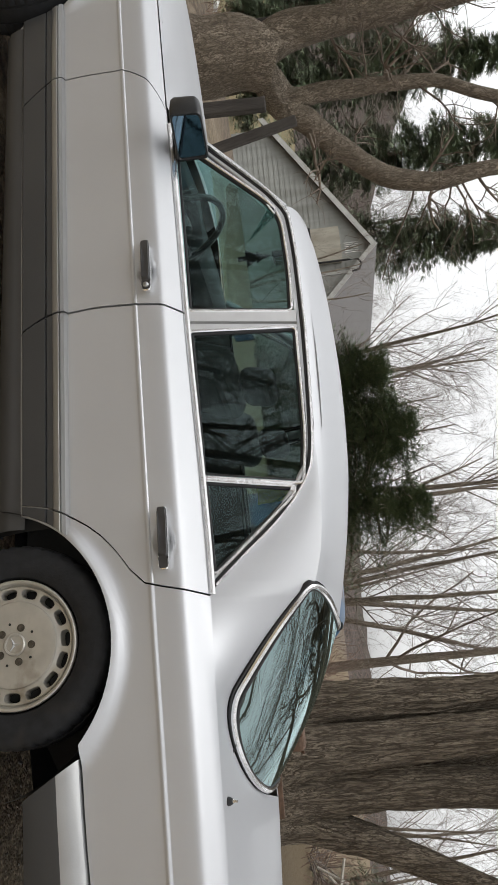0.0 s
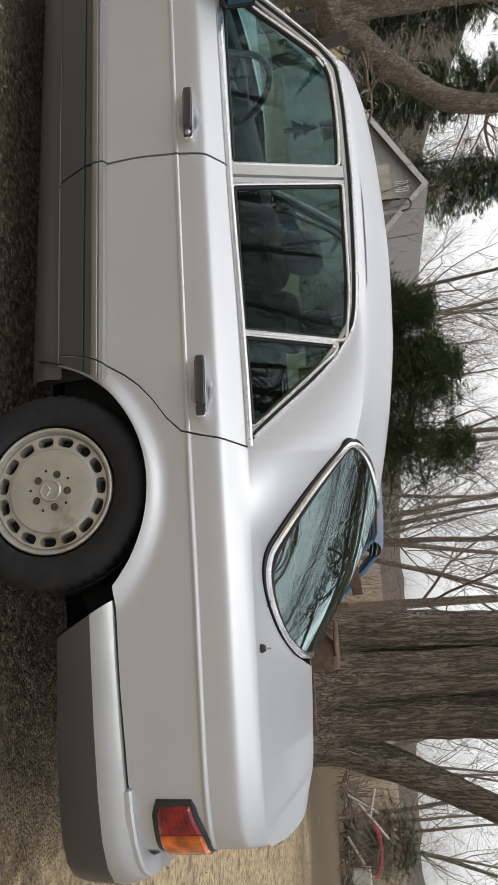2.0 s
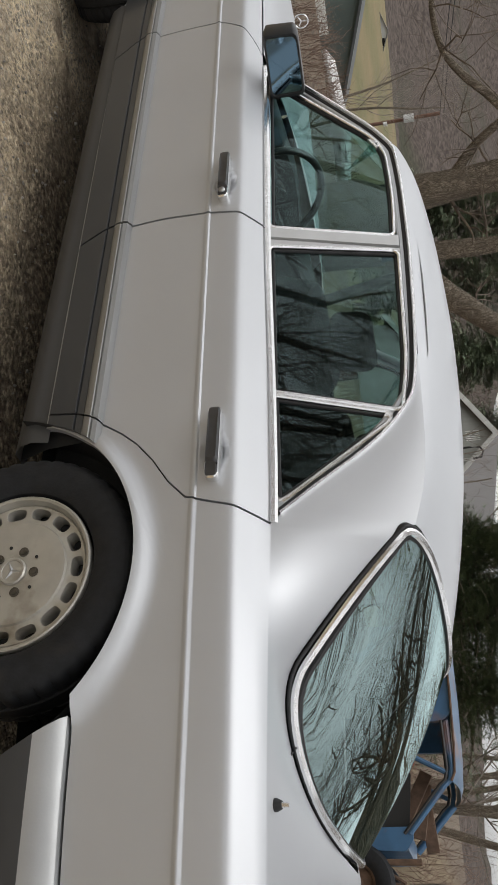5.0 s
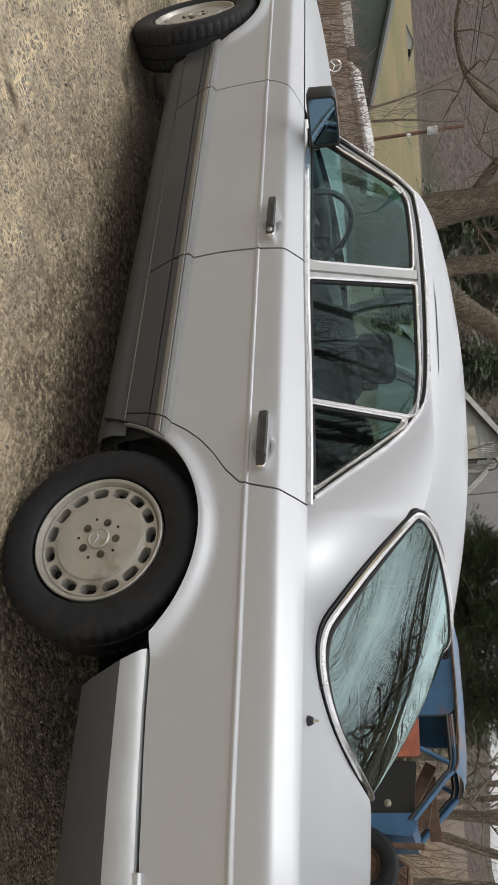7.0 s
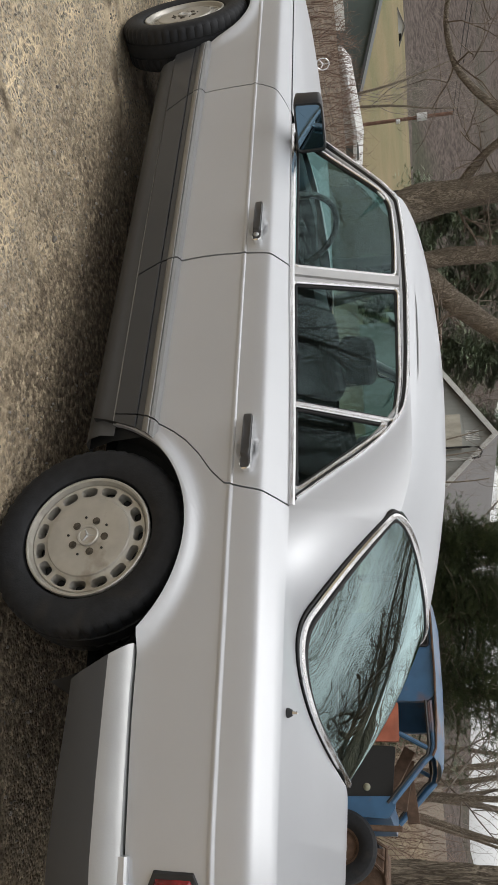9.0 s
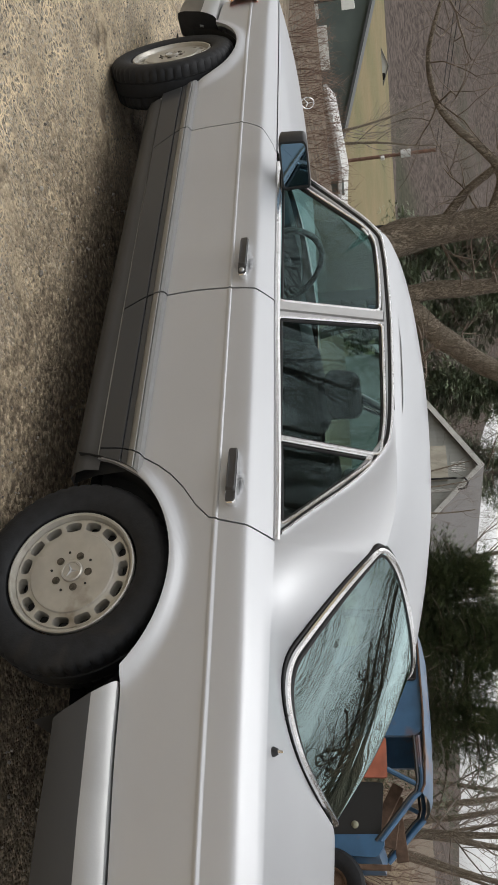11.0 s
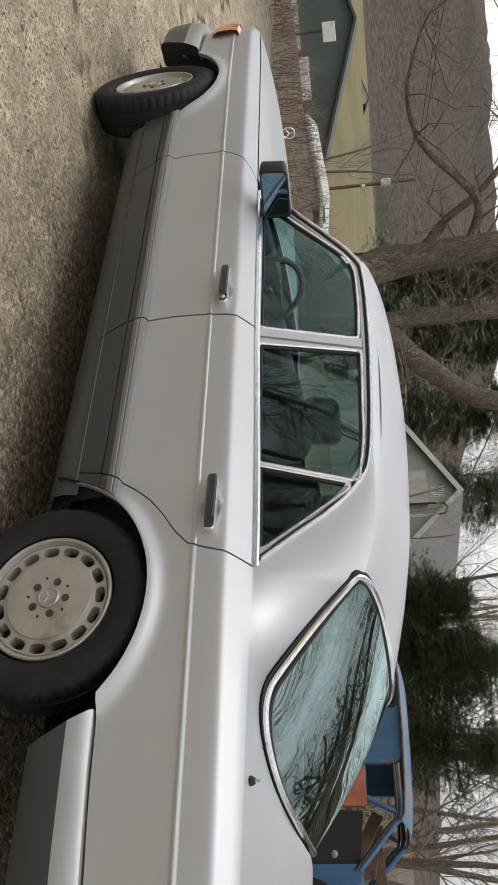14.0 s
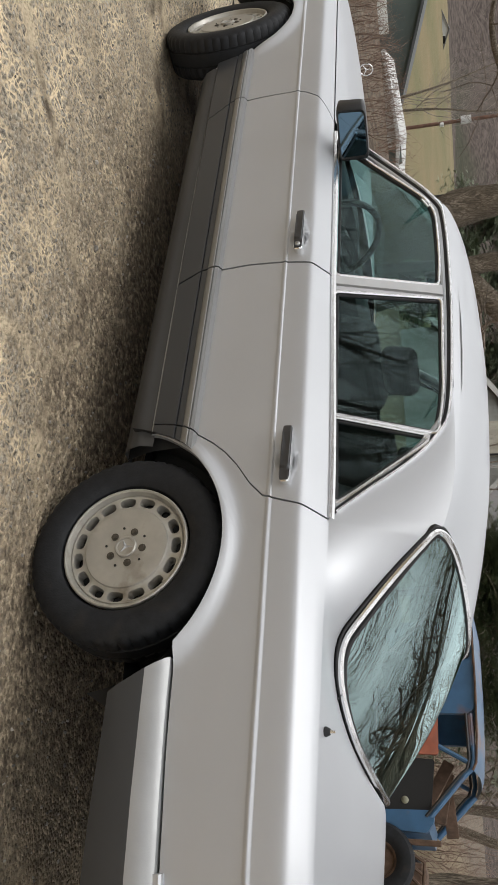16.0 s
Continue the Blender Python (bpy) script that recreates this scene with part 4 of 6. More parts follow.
# ---- materials of the place ----
def soil_material():
    """Worn asphalt and gravel: pale sandy joints between dark grains, brown stains, cracks, leaf litter away from the drive."""
    m = bpy.data.materials.new("gravel_ground")
    m.use_nodes = True
    nt = m.node_tree
    b = nt.nodes["Principled BSDF"]
    b.inputs["Roughness"].default_value = 0.95
    b.inputs["Specular IOR Level"].default_value = 0.25
    tc = nt.nodes.new("ShaderNodeTexCoord")

    def node(kind, **kw):
        n = nt.nodes.new("ShaderNode" + kind)
        for k, v in kw.items():
            n.inputs[k].default_value = v
        return n

    def noise_at(scale, detail=8.0, rough=0.6):
        n = node("TexNoise", Scale=scale, Detail=detail, Roughness=rough)
        nt.links.new(tc.outputs["Object"], n.inputs["Vector"])
        return n.outputs["Fac"]

    def ramp(fac, lo, hi, a=0.0, z=1.0):
        r = node("MapRange", **{"From Min": lo, "From Max": hi, "To Min": a, "To Max": z})
        nt.links.new(fac, r.inputs["Value"])
        return r.outputs[0]

    def mix(fac, a, c):
        x = nt.nodes.new("ShaderNodeMix")
        x.data_type = "RGBA"
        nt.links.new(fac, x.inputs["Factor"])
        for k, v in ((6, a), (7, c)):
            if isinstance(v, tuple):
                x.inputs[k].default_value = (*v, 1)
            else:
                nt.links.new(v, x.inputs[k])
        return x.outputs[2]

    vo = node("TexVoronoi", Scale=70.0)
    nt.links.new(tc.outputs["Object"], vo.inputs["Vector"])
    ve = nt.nodes.new("ShaderNodeTexVoronoi")
    ve.feature = "DISTANCE_TO_EDGE"
    ve.inputs["Scale"].default_value = 34.0
    warp = node("TexNoise", Scale=9.0, Detail=4.0)
    nt.links.new(tc.outputs["Object"], warp.inputs["Vector"])
    add = nt.nodes.new("ShaderNodeMix")
    add.data_type = "VECTOR"
    add.inputs["Factor"].default_value = 0.09
    nt.links.new(tc.outputs["Object"], add.inputs[4])
    nt.links.new(warp.outputs["Color"], add.inputs[5])
    nt.links.new(add.outputs[1], ve.inputs["Vector"])
    grain = mix(ramp(vo.outputs["Color"], 0.15, 0.9), (0.050, 0.043, 0.034), (0.42, 0.37, 0.29))
    sand = mix(ramp(ve.outputs["Distance"], 0.02, 0.16), (0.47, 0.38, 0.25), grain)
    base = mix(ramp(noise_at(1.7), 0.40, 0.62), grain, sand)
    base = mix(ramp(noise_at(0.8, 5), 0.50, 0.72), base, mix(ramp(noise_at(40), 0.4, 0.6), (0.36, 0.27, 0.16), (0.21, 0.165, 0.11)))
    base = mix(ramp(noise_at(2.6, 6), 0.62, 0.76), base, (0.062, 0.051, 0.039))
    pos = node("SeparateXYZ")
    nt.links.new(tc.outputs["Object"], pos.inputs[0])
    # dry and sandy in the open; shade painted in around the car
    cell = mix(ramp(noise_at(75, 5), 0.36, 0.66), (0.105, 0.091, 0.073), (0.45, 0.39, 0.295))
    cell = mix(ramp(vo.outputs["Color"], 0.72, 0.95), cell, (0.42, 0.38, 0.31))
    joint = mix(ramp(noise_at(6.0, 6), 0.36, 0.60), (0.74, 0.59, 0.385), (0.31, 0.25, 0.172))
    sandy = mix(ramp(ve.outputs["Distance"], 0.02, 0.17), joint, cell)
    drift = mix(ramp(noise_at(60, 4), 0.35, 0.65), (0.33, 0.265, 0.175), (0.58, 0.48, 0.33))
    sandy = mix(ramp(noise_at(1.3, 9, 0.7), 0.55, 0.70), sandy, drift)
    crack = nt.nodes.new("ShaderNodeTexVoronoi")
    crack.feature = "DISTANCE_TO_EDGE"
    crack.inputs["Scale"].default_value = 0.75
    broad = node("TexNoise", Scale=2.2, Detail=6.0)
    nt.links.new(tc.outputs["Object"], broad.inputs["Vector"])
    bend = nt.nodes.new("ShaderNodeMix")
    bend.data_type = "VECTOR"
    bend.inputs["Factor"].default_value = 0.25
    nt.links.new(tc.outputs["Object"], bend.inputs[4])
    nt.links.new(broad.outputs["Color"], bend.inputs[5])
    nt.links.new(bend.outputs[1], crack.inputs["Vector"])
    sandy = mix(ramp(crack.outputs["Distance"], 0.006, 0.030), mix(ramp(noise_at(3.0, 3), 0.45, 0.55), (0.50, 0.41, 0.28), (0.10, 0.078, 0.055)), sandy)
    open_drive = mix(ramp(noise_at(2.2, 8), 0.52, 0.86), sandy, base)
    wander = noise_at(1.1, 7)

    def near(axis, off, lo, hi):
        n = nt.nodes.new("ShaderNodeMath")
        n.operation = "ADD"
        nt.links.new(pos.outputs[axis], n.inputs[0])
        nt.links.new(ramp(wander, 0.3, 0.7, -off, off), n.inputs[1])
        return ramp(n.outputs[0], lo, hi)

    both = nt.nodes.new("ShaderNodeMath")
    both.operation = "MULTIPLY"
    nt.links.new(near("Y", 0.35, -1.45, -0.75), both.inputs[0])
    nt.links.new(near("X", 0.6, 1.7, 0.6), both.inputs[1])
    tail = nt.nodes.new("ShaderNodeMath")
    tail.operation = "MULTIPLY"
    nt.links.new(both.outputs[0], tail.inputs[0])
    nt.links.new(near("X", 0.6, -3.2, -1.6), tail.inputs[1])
    # darker ground tones that carry the car's shade
    car_shade = mix(ramp(noise_at(30, 6), 0.36, 0.64), (0.085, 0.066, 0.046), mix(ramp(vo.outputs["Color"], 0.3, 0.9), (0.21, 0.165, 0.112), (0.50, 0.41, 0.285)))
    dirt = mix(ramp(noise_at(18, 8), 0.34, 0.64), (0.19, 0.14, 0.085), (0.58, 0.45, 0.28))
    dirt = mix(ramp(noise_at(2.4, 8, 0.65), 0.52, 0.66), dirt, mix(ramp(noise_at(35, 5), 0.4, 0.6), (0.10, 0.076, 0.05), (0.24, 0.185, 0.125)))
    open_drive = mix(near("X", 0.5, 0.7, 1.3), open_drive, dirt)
    base = mix(tail.outputs[0], open_drive, car_shade)
    # leaf litter and thin grass beyond the drive
    litter = mix(ramp(noise_at(14, 8), 0.40, 0.62), (0.15, 0.11, 0.066), mix(ramp(noise_at(55), 0.45, 0.6), (0.23, 0.175, 0.115), (0.15, 0.13, 0.07)))
    yard = nt.nodes.new("ShaderNodeMath")
    yard.operation = "ADD"
    nt.links.new(pos.outputs["Y"], yard.inputs[0])
    nt.links.new(ramp(noise_at(0.5, 4), 0.3, 0.7, -2.5, 2.5), yard.inputs[1])
    base = mix(ramp(yard.outputs[0], 8.0, 10.5), base, litter)
    # unseen ground behind the camera, littered to darken what the doors reflect
    base = mix(ramp(yard.outputs[0], -7.0, -9.0), base, litter)
    west = nt.nodes.new("ShaderNodeMath")
    west.operation = "MULTIPLY"
    west.inputs[1].default_value = -1
    nt.links.new(pos.outputs["X"], west.inputs[0])
    grass = mix(ramp(noise_at(0.06, 6), 0.35, 0.65), (0.20, 0.155, 0.085), (0.135, 0.125, 0.060))
    base = mix(ramp(west.outputs[0], 8.5, 12.5), base, mix(ramp(noise_at(5.0, 8), 0.38, 0.62), (0.075, 0.058, 0.042), (0.19, 0.15, 0.11)))
    base = mix(ramp(west.outputs[0], 26, 60), base, grass)
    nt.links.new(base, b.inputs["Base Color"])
    bump = node("Bump", Strength=0.75, Distance=0.012)
    h = nt.nodes.new("ShaderNodeMath")
    h.operation = "ADD"
    nt.links.new(ramp(vo.outputs["Distance"], 0, 0.6, 1, 0), h.inputs[0])
    nt.links.new(noise_at(25, 8), h.inputs[1])
    nt.links.new(h.outputs[0], bump.inputs["Height"])
    nt.links.new(bump.outputs[0], b.inputs["Normal"])
    return m


def foliage(name, c1, c2):
    m = bpy.data.materials.new(name)
    m.use_nodes = True
    nt = m.node_tree
    b = nt.nodes["Principled BSDF"]
    b.inputs["Roughness"].default_value = 0.65
    g = nt.nodes.new("ShaderNodeNewGeometry")
    mx = nt.nodes.new("ShaderNodeMix")
    mx.data_type = "RGBA"
    mx.inputs[6].default_value, mx.inputs[7].default_value = (*c1, 1), (*c2, 1)
    nt.links.new(g.outputs["Random Per Island"], mx.inputs["Factor"])
    nt.links.new(mx.outputs[2], b.inputs["Base Color"])
    return m


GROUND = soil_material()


def bark(name, dark, mid, pale, stretch, scale):
    """Ridged bark: long narrow furrows along the stem, finer flakes on the ridges."""
    m = bpy.data.materials.new(name)
    m.use_nodes = True
    nt = m.node_tree
    b = nt.nodes["Principled BSDF"]
    b.inputs["Roughness"].default_value, b.inputs["Specular IOR Level"].default_value = 0.95, 0.15
    tc, mp = nt.nodes.new("ShaderNodeTexCoord"), nt.nodes.new("ShaderNodeMapping")
    mp.inputs["Scale"].default_value = stretch
    nt.links.new(tc.outputs["Object"], mp.inputs[0])

    def tex(sc, det, dist=0.0):
        n = nt.nodes.new("ShaderNodeTexNoise")
        n.inputs["Scale"].default_value, n.inputs["Detail"].default_value, n.inputs["Distortion"].default_value = sc, det, dist
        nt.links.new(mp.outputs[0], n.inputs["Vector"])
        return n.outputs["Fac"]

    def ridge_of(fac):
        a, c = nt.nodes.new("ShaderNodeMath"), nt.nodes.new("ShaderNodeMath")
        a.operation, c.operation = "SUBTRACT", "ABSOLUTE"
        a.inputs[1].default_value = 0.5
        nt.links.new(fac, a.inputs[0])
        nt.links.new(a.outputs[0], c.inputs[0])
        return c.outputs[0]

    def ramp(fac, lo, hi):
        r = nt.nodes.new("ShaderNodeMapRange")
        r.inputs["From Min"].default_value, r.inputs["From Max"].default_value = lo, hi
        nt.links.new(fac, r.inputs["Value"])
        return r.outputs[0]

    def mix(fac, p, q):
        x = nt.nodes.new("ShaderNodeMix")
        x.data_type = "RGBA"
        nt.links.new(fac, x.inputs["Factor"])
        for k, v in ((6, p), (7, q)):
            if isinstance(v, tuple):
                x.inputs[k].default_value = (*v, 1)
            else:
                nt.links.new(v, x.inputs[k])
        return x.outputs[2]

    furrow = ramp(ridge_of(tex(scale, 3.0, 0.6)), 0.0, 0.085)
    fine = ramp(ridge_of(tex(scale * 2.7, 4.0, 0.4)), 0.0, 0.10)
    flake = mix(ramp(tex(scale * 0.35, 6.0), 0.38, 0.62), mid, pale)
    col = mix(furrow, dark, mix(fine, tuple((p + q) / 2 for p, q in zip(dark, mid)), flake))
    nt.links.new(col, b.inputs["Base Color"])
    h = nt.nodes.new("ShaderNodeMath")
    h.operation = "MULTIPLY_ADD"
    h.inputs[1].default_value = 0.35
    nt.links.new(fine, h.inputs[0])
    nt.links.new(furrow, h.inputs[2])
    bp = nt.nodes.new("ShaderNodeBump")
    bp.inputs["Strength"].default_value, bp.inputs["Distance"].default_value = 0.9, 0.025
    nt.links.new(h.outputs[0], bp.inputs["Height"])
    nt.links.new(bp.outputs[0], b.inputs["Normal"])
    return m


OLD_BARK = bark("furrowed_bark", (0.080, 0.066, 0.051), (0.195, 0.163, 0.127), (0.31, 0.265, 0.208), (1, 1, 0.11), 19.0)
BARK = bark("bark", (0.13, 0.107, 0.082), (0.25, 0.212, 0.165), (0.42, 0.36, 0.285), (1, 1, 0.35), 24.0)
TWIG = mat("twig_bark", (0.15, 0.122, 0.098), 0.9, 0, 0.3, 3.0, spec=0.2)
PALE_TWIG = mat("pale_twig", (0.22, 0.19, 0.165), 0.9, 0, 0.3, 3.0, spec=0.2)
NEEDLE = foliage("evergreen_needles", (0.050, 0.075, 0.040), (0.15, 0.185, 0.095))
PINE = foliage("pine_needles", (0.11, 0.145, 0.085), (0.22, 0.26, 0.16))


# ---- ground: one sheet, level at the drive, falling to the valley and rising to a wooded ridge ----
def ridge(a):
    """Tangent of the skyline's height over the eye by the way a, in degrees from -x towards +y."""
    return float(np.interp(a, [-180, -60, 0, 30, 43, 50, 57, 66, 95, 120, 180], [0.03, 0.06, 0.12, 0.134, 0.144, 0.130, 0.085, 0.035, 0.022, 0.02, 0.03]))


def ground_z(x, y):
    a = math.degrees(math.atan2(y, -x))
    d = math.hypot(x, y)
    fall = float(np.interp(a, [-180, -40, -10, 60, 80, 180], [0.0, 0.3, 1.0, 1.0, 0.15, 0.0]))
    z = -4.6 * fall * smoothstep((d - 16) / 50)
    z += (4.6 * fall + 3.0) * smoothstep((d - 70) / 150)
    z += (d * ridge(a)) * smoothstep((d - 200) / 330)
    z += -0.28 * smoothstep((y - 3.5) / 1.8) * smoothstep((1.4 - x) / 1.5) * smoothstep((9 - y) / 2)
    if d < 30:
        z += 0.012 * noise.noise((x * 1.1, y * 1.1, 0)) + 0.006 * noise.noise((x * 4, y * 4, 3)) if d > 0 else 0
    if d > 220:
        z += smoothstep((d - 220) / 100) * (9 * noise.noise((x * 0.012, y * 0.012, 0)) + 3.5 * noise.noise((x * 0.09, y * 0.09, 1)))
    return z


def ground_sheet():
    radii = np.r_[np.linspace(0.02, 6, 60), np.linspace(6.2, 30, 50), np.geomspace(31, 900, 70), 1400, 2500]
    n = 360
    rows = []
    for r in radii:
        rows.append([(r * math.cos(t), r * math.sin(t), ground_z(r * math.cos(t), r * math.sin(t))) for t in np.linspace(0, 2 * math.pi, n, endpoint=False)])
    v, f = sheet(rows, wrap=True)
    faces_near, faces_far = [], []
    for q in f:
        x, y, z = v[q[0]]
        (faces_far if math.hypot(x, y) > 235 else faces_near).append(q)
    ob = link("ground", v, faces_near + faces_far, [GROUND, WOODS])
    me = ob.data
    for k in range(len(faces_near), len(me.polygons)):
        me.polygons[k].material_index = 1
    return tagged(ob, "worn gravelly asphalt drive with sandy patches, grass beyond", "ground", kind="structure")


WOODS = mat("bare_woods", (0.052, 0.042, 0.037), 1.0, 0, 0.0, 0.5, 0, 10, color2=(0.112, 0.092, 0.080), stretch=(1, 1, 0.15), dirt=(0.045, 0.05, 0.032), dscale=0.02, damount=0.4, spec=0.05)
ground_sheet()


# ---- trees ----
class Wood:
    """Collects tapered branches as one mesh."""

    def __init__(self):
        self.v, self.f = [], []

    def limb(self, pts, r0, r1, n=6, knobs=0.0):
        pts = [Vector(p) for p in pts]
        base, m = len(self.v), len(pts)
        u = Vector((0.3, 0.7, 0.2))
        for i, p in enumerate(pts):
            way = (pts[min(i + 1, m - 1)] - pts[max(i - 1, 0)]).normalized()
            u = (u - way * u.dot(way)).normalized()
            s = way.cross(u)
            r = r0 + (r1 - r0) * i / (m - 1)
            for k in range(n):
                a = 2 * math.pi * k / n
                q = r * (1 + knobs * noise.noise(p * 1.7 + Vector((math.cos(a), math.sin(a), 0)) * 0.9) + knobs * 0.35 * noise.noise(Vector((math.cos(a) * 4, math.sin(a) * 4, p.z * 0.6)))) if knobs else r
                self.v.append(p + s * (q * math.cos(a)) + u * (q * math.sin(a)))
        for i in range(m - 1):
            for k in range(n):
                a, b = base + i * n + k, base + i * n + (k + 1) % n
                self.f.append((a, b, b + n, a + n))
        self.f.append(tuple(base + (m - 1) * n + k for k in range(n)))

    def grow(self, rng, start, way, length, radius, depth, spread=0.6, up=0.15, n=5, kids=4, wiggle=0.18):
        """A branch with its side branches."""
        pts, p, d = [Vector(start)], Vector(start), Vector(way).normalized()
        steps = 6 if depth > 1 else 4
        for i in range(steps):
            d = (d + Vector((rng.uniform(-1, 1), rng.uniform(-1, 1), rng.uniform(-1, 1))) * wiggle + Vector((0, 0, up))).normalized()
            p = p + d * length / steps
            pts.append(p)
        self.limb(pts, radius, radius * (0.45 if depth else 0.25), max(3, n))
        if depth:
            for k in range(kids):
                t = rng.uniform(0.25, 1.0)
                i = min(int(t * steps), steps - 1)
                q = pts[i].lerp(pts[i + 1], t * steps - i)
                w = (pts[i + 1] - pts[i]).normalized()
                side = Vector((rng.uniform(-1, 1), rng.uniform(-1, 1), rng.uniform(-0.5, 1)))
                side = (side - w * side.dot(w)).normalized()
                self.grow(rng, q, w * (1 - spread) + side * spread, length * rng.uniform(0.45, 0.75), radius * 0.5 * (1.1 - 0.4 * t), depth - 1, spread, up * 0.7, max(3, n - 1), kids, wiggle)

    def make(self, name, material, parent, label=""):
        return link(name, self.v, self.f, material, parent, label)


def bare_tree(name, at, height, radius, seed, label, trunks=1, depth=3, material=None, group="", kids=5, lean=(0, 0), spread=0.6):
    rng = random.Random(seed)
    t = thing(name, label, "tree", at, group)
    trunk, crown = Wood(), Wood()
    for k in range(trunks):
        a = rng.uniform(0, 6.28)
        d = Vector((lean[0] + 0.18 * math.cos(a) * (trunks > 1), lean[1] + 0.18 * math.sin(a) * (trunks > 1), 1)).normalized()
        pts = [Vector((0.2 * math.cos(a) * (trunks > 1), 0.2 * math.sin(a) * (trunks > 1), -0.3))]
        m = 9
        for i in range(m):
            d = (d + Vector((rng.uniform(-1, 1), rng.uniform(-1, 1), 0.3)) * 0.07).normalized()
            pts.append(pts[-1] + d * height / m)
        trunk.limb(pts, radius, radius * 0.22, 9, 0.08)
        for k in range(kids * 2):
            u = rng.uniform(0.22, 1.0)
            i = min(int(u * m), m - 1)
            q = pts[i].lerp(pts[i + 1], u * m - i)
            b = rng.uniform(0, 6.28)
            crown.grow(rng, q, (math.cos(b), math.sin(b), 0.5 + u * 0.8), height * 0.36 * (1.15 - 0.6 * u), radius * 0.28 * (1.1 - 0.7 * u), depth, spread, 0.12, 5, kids, 0.2)
    trunk.make("trunk", BARK, t)
    crown.make("crown", material or TWIG, t, "fine leafless branches")
    return t


def evergreen(name, at, height, width, seed, label, material, layers=26, sprays=26, droop=0.15, bottom=0.1, group="", trunk_r=0.16, fan=0.22, lean=0.0, taper=0.8, rise=0.0, blade=0.042):
    """Conifer: whorls of boughs that carry many small needle sprays."""
    rng = random.Random(seed)
    t = thing(name, label, "tree", at, group)
    wood, v, f = Wood(), [], []
    wood.limb([(lean * k * k * 0.02, 0, height * k / 6 - 0.2 * (k == 0)) for k in range(7)], trunk_r, 0.02, 8, 0.05)
    for i in range(layers):
        h = bottom + (0.98 - bottom) * (i + rng.uniform(-0.4, 0.4)) / layers
        reach = width * (1 - h) ** taper * rng.uniform(0.45, 1.25) + 0.15
        for b in range(rng.randint(4, 7)):
            a = rng.uniform(0, 6.28)
            L = reach * rng.uniform(0.6, 1.1)
            z0 = h * height
            pts = []
            for k in range(5):
                u = k / 4
                pts.append(Vector((math.cos(a) * L * u, math.sin(a) * L * u, z0 + L * (0.25 * u - (droop + 0.25) * u * u))))
            wood.limb(pts, 0.018 + 0.01 * L, 0.004, 4)
            for k in range(int(sprays * (0.4 + L / width))):
                u = rng.uniform(0.18, 1.0) ** 0.8
                j = min(int(u * 4), 3)
                p = pts[j].lerp(pts[j + 1], u * 4 - j) + Vector((rng.gauss(0, 0.14), rng.gauss(0, 0.14), rng.gauss(0, 0.11))) * (0.6 + 0.5 * L)
                aa = a + rng.uniform(-1.1, 1.1)
                d = Vector((math.cos(aa), math.sin(aa), rng.uniform(-0.5, 0.25) + rise)).normalized()
                s = d.cross(Vector((0, 0, 1))).normalized()
                w = d.cross(s)
                ln = fan * rng.uniform(0.6, 1.3)
                # a spray of seven slim blades
                for q in (-1.0, -0.66, -0.33, 0.0, 0.33, 0.66, 1.0):
                    e = (d + s * q + w * rng.uniform(-0.35, 0.35)).normalized() * ln * (1 - 0.25 * abs(q))
                    n0 = len(v)
                    wd = s * (ln * blade)
                    v += [p, p + e * 0.5 + wd, p + e, p + e * 0.5 - wd]
                    f.append((n0, n0 + 1, n0 + 2, n0 + 3))
    wood.make("trunk", BARK, t)
    link("crown", v, f, material, t, "dense needle sprays with gaps", smooth=False)
    return t


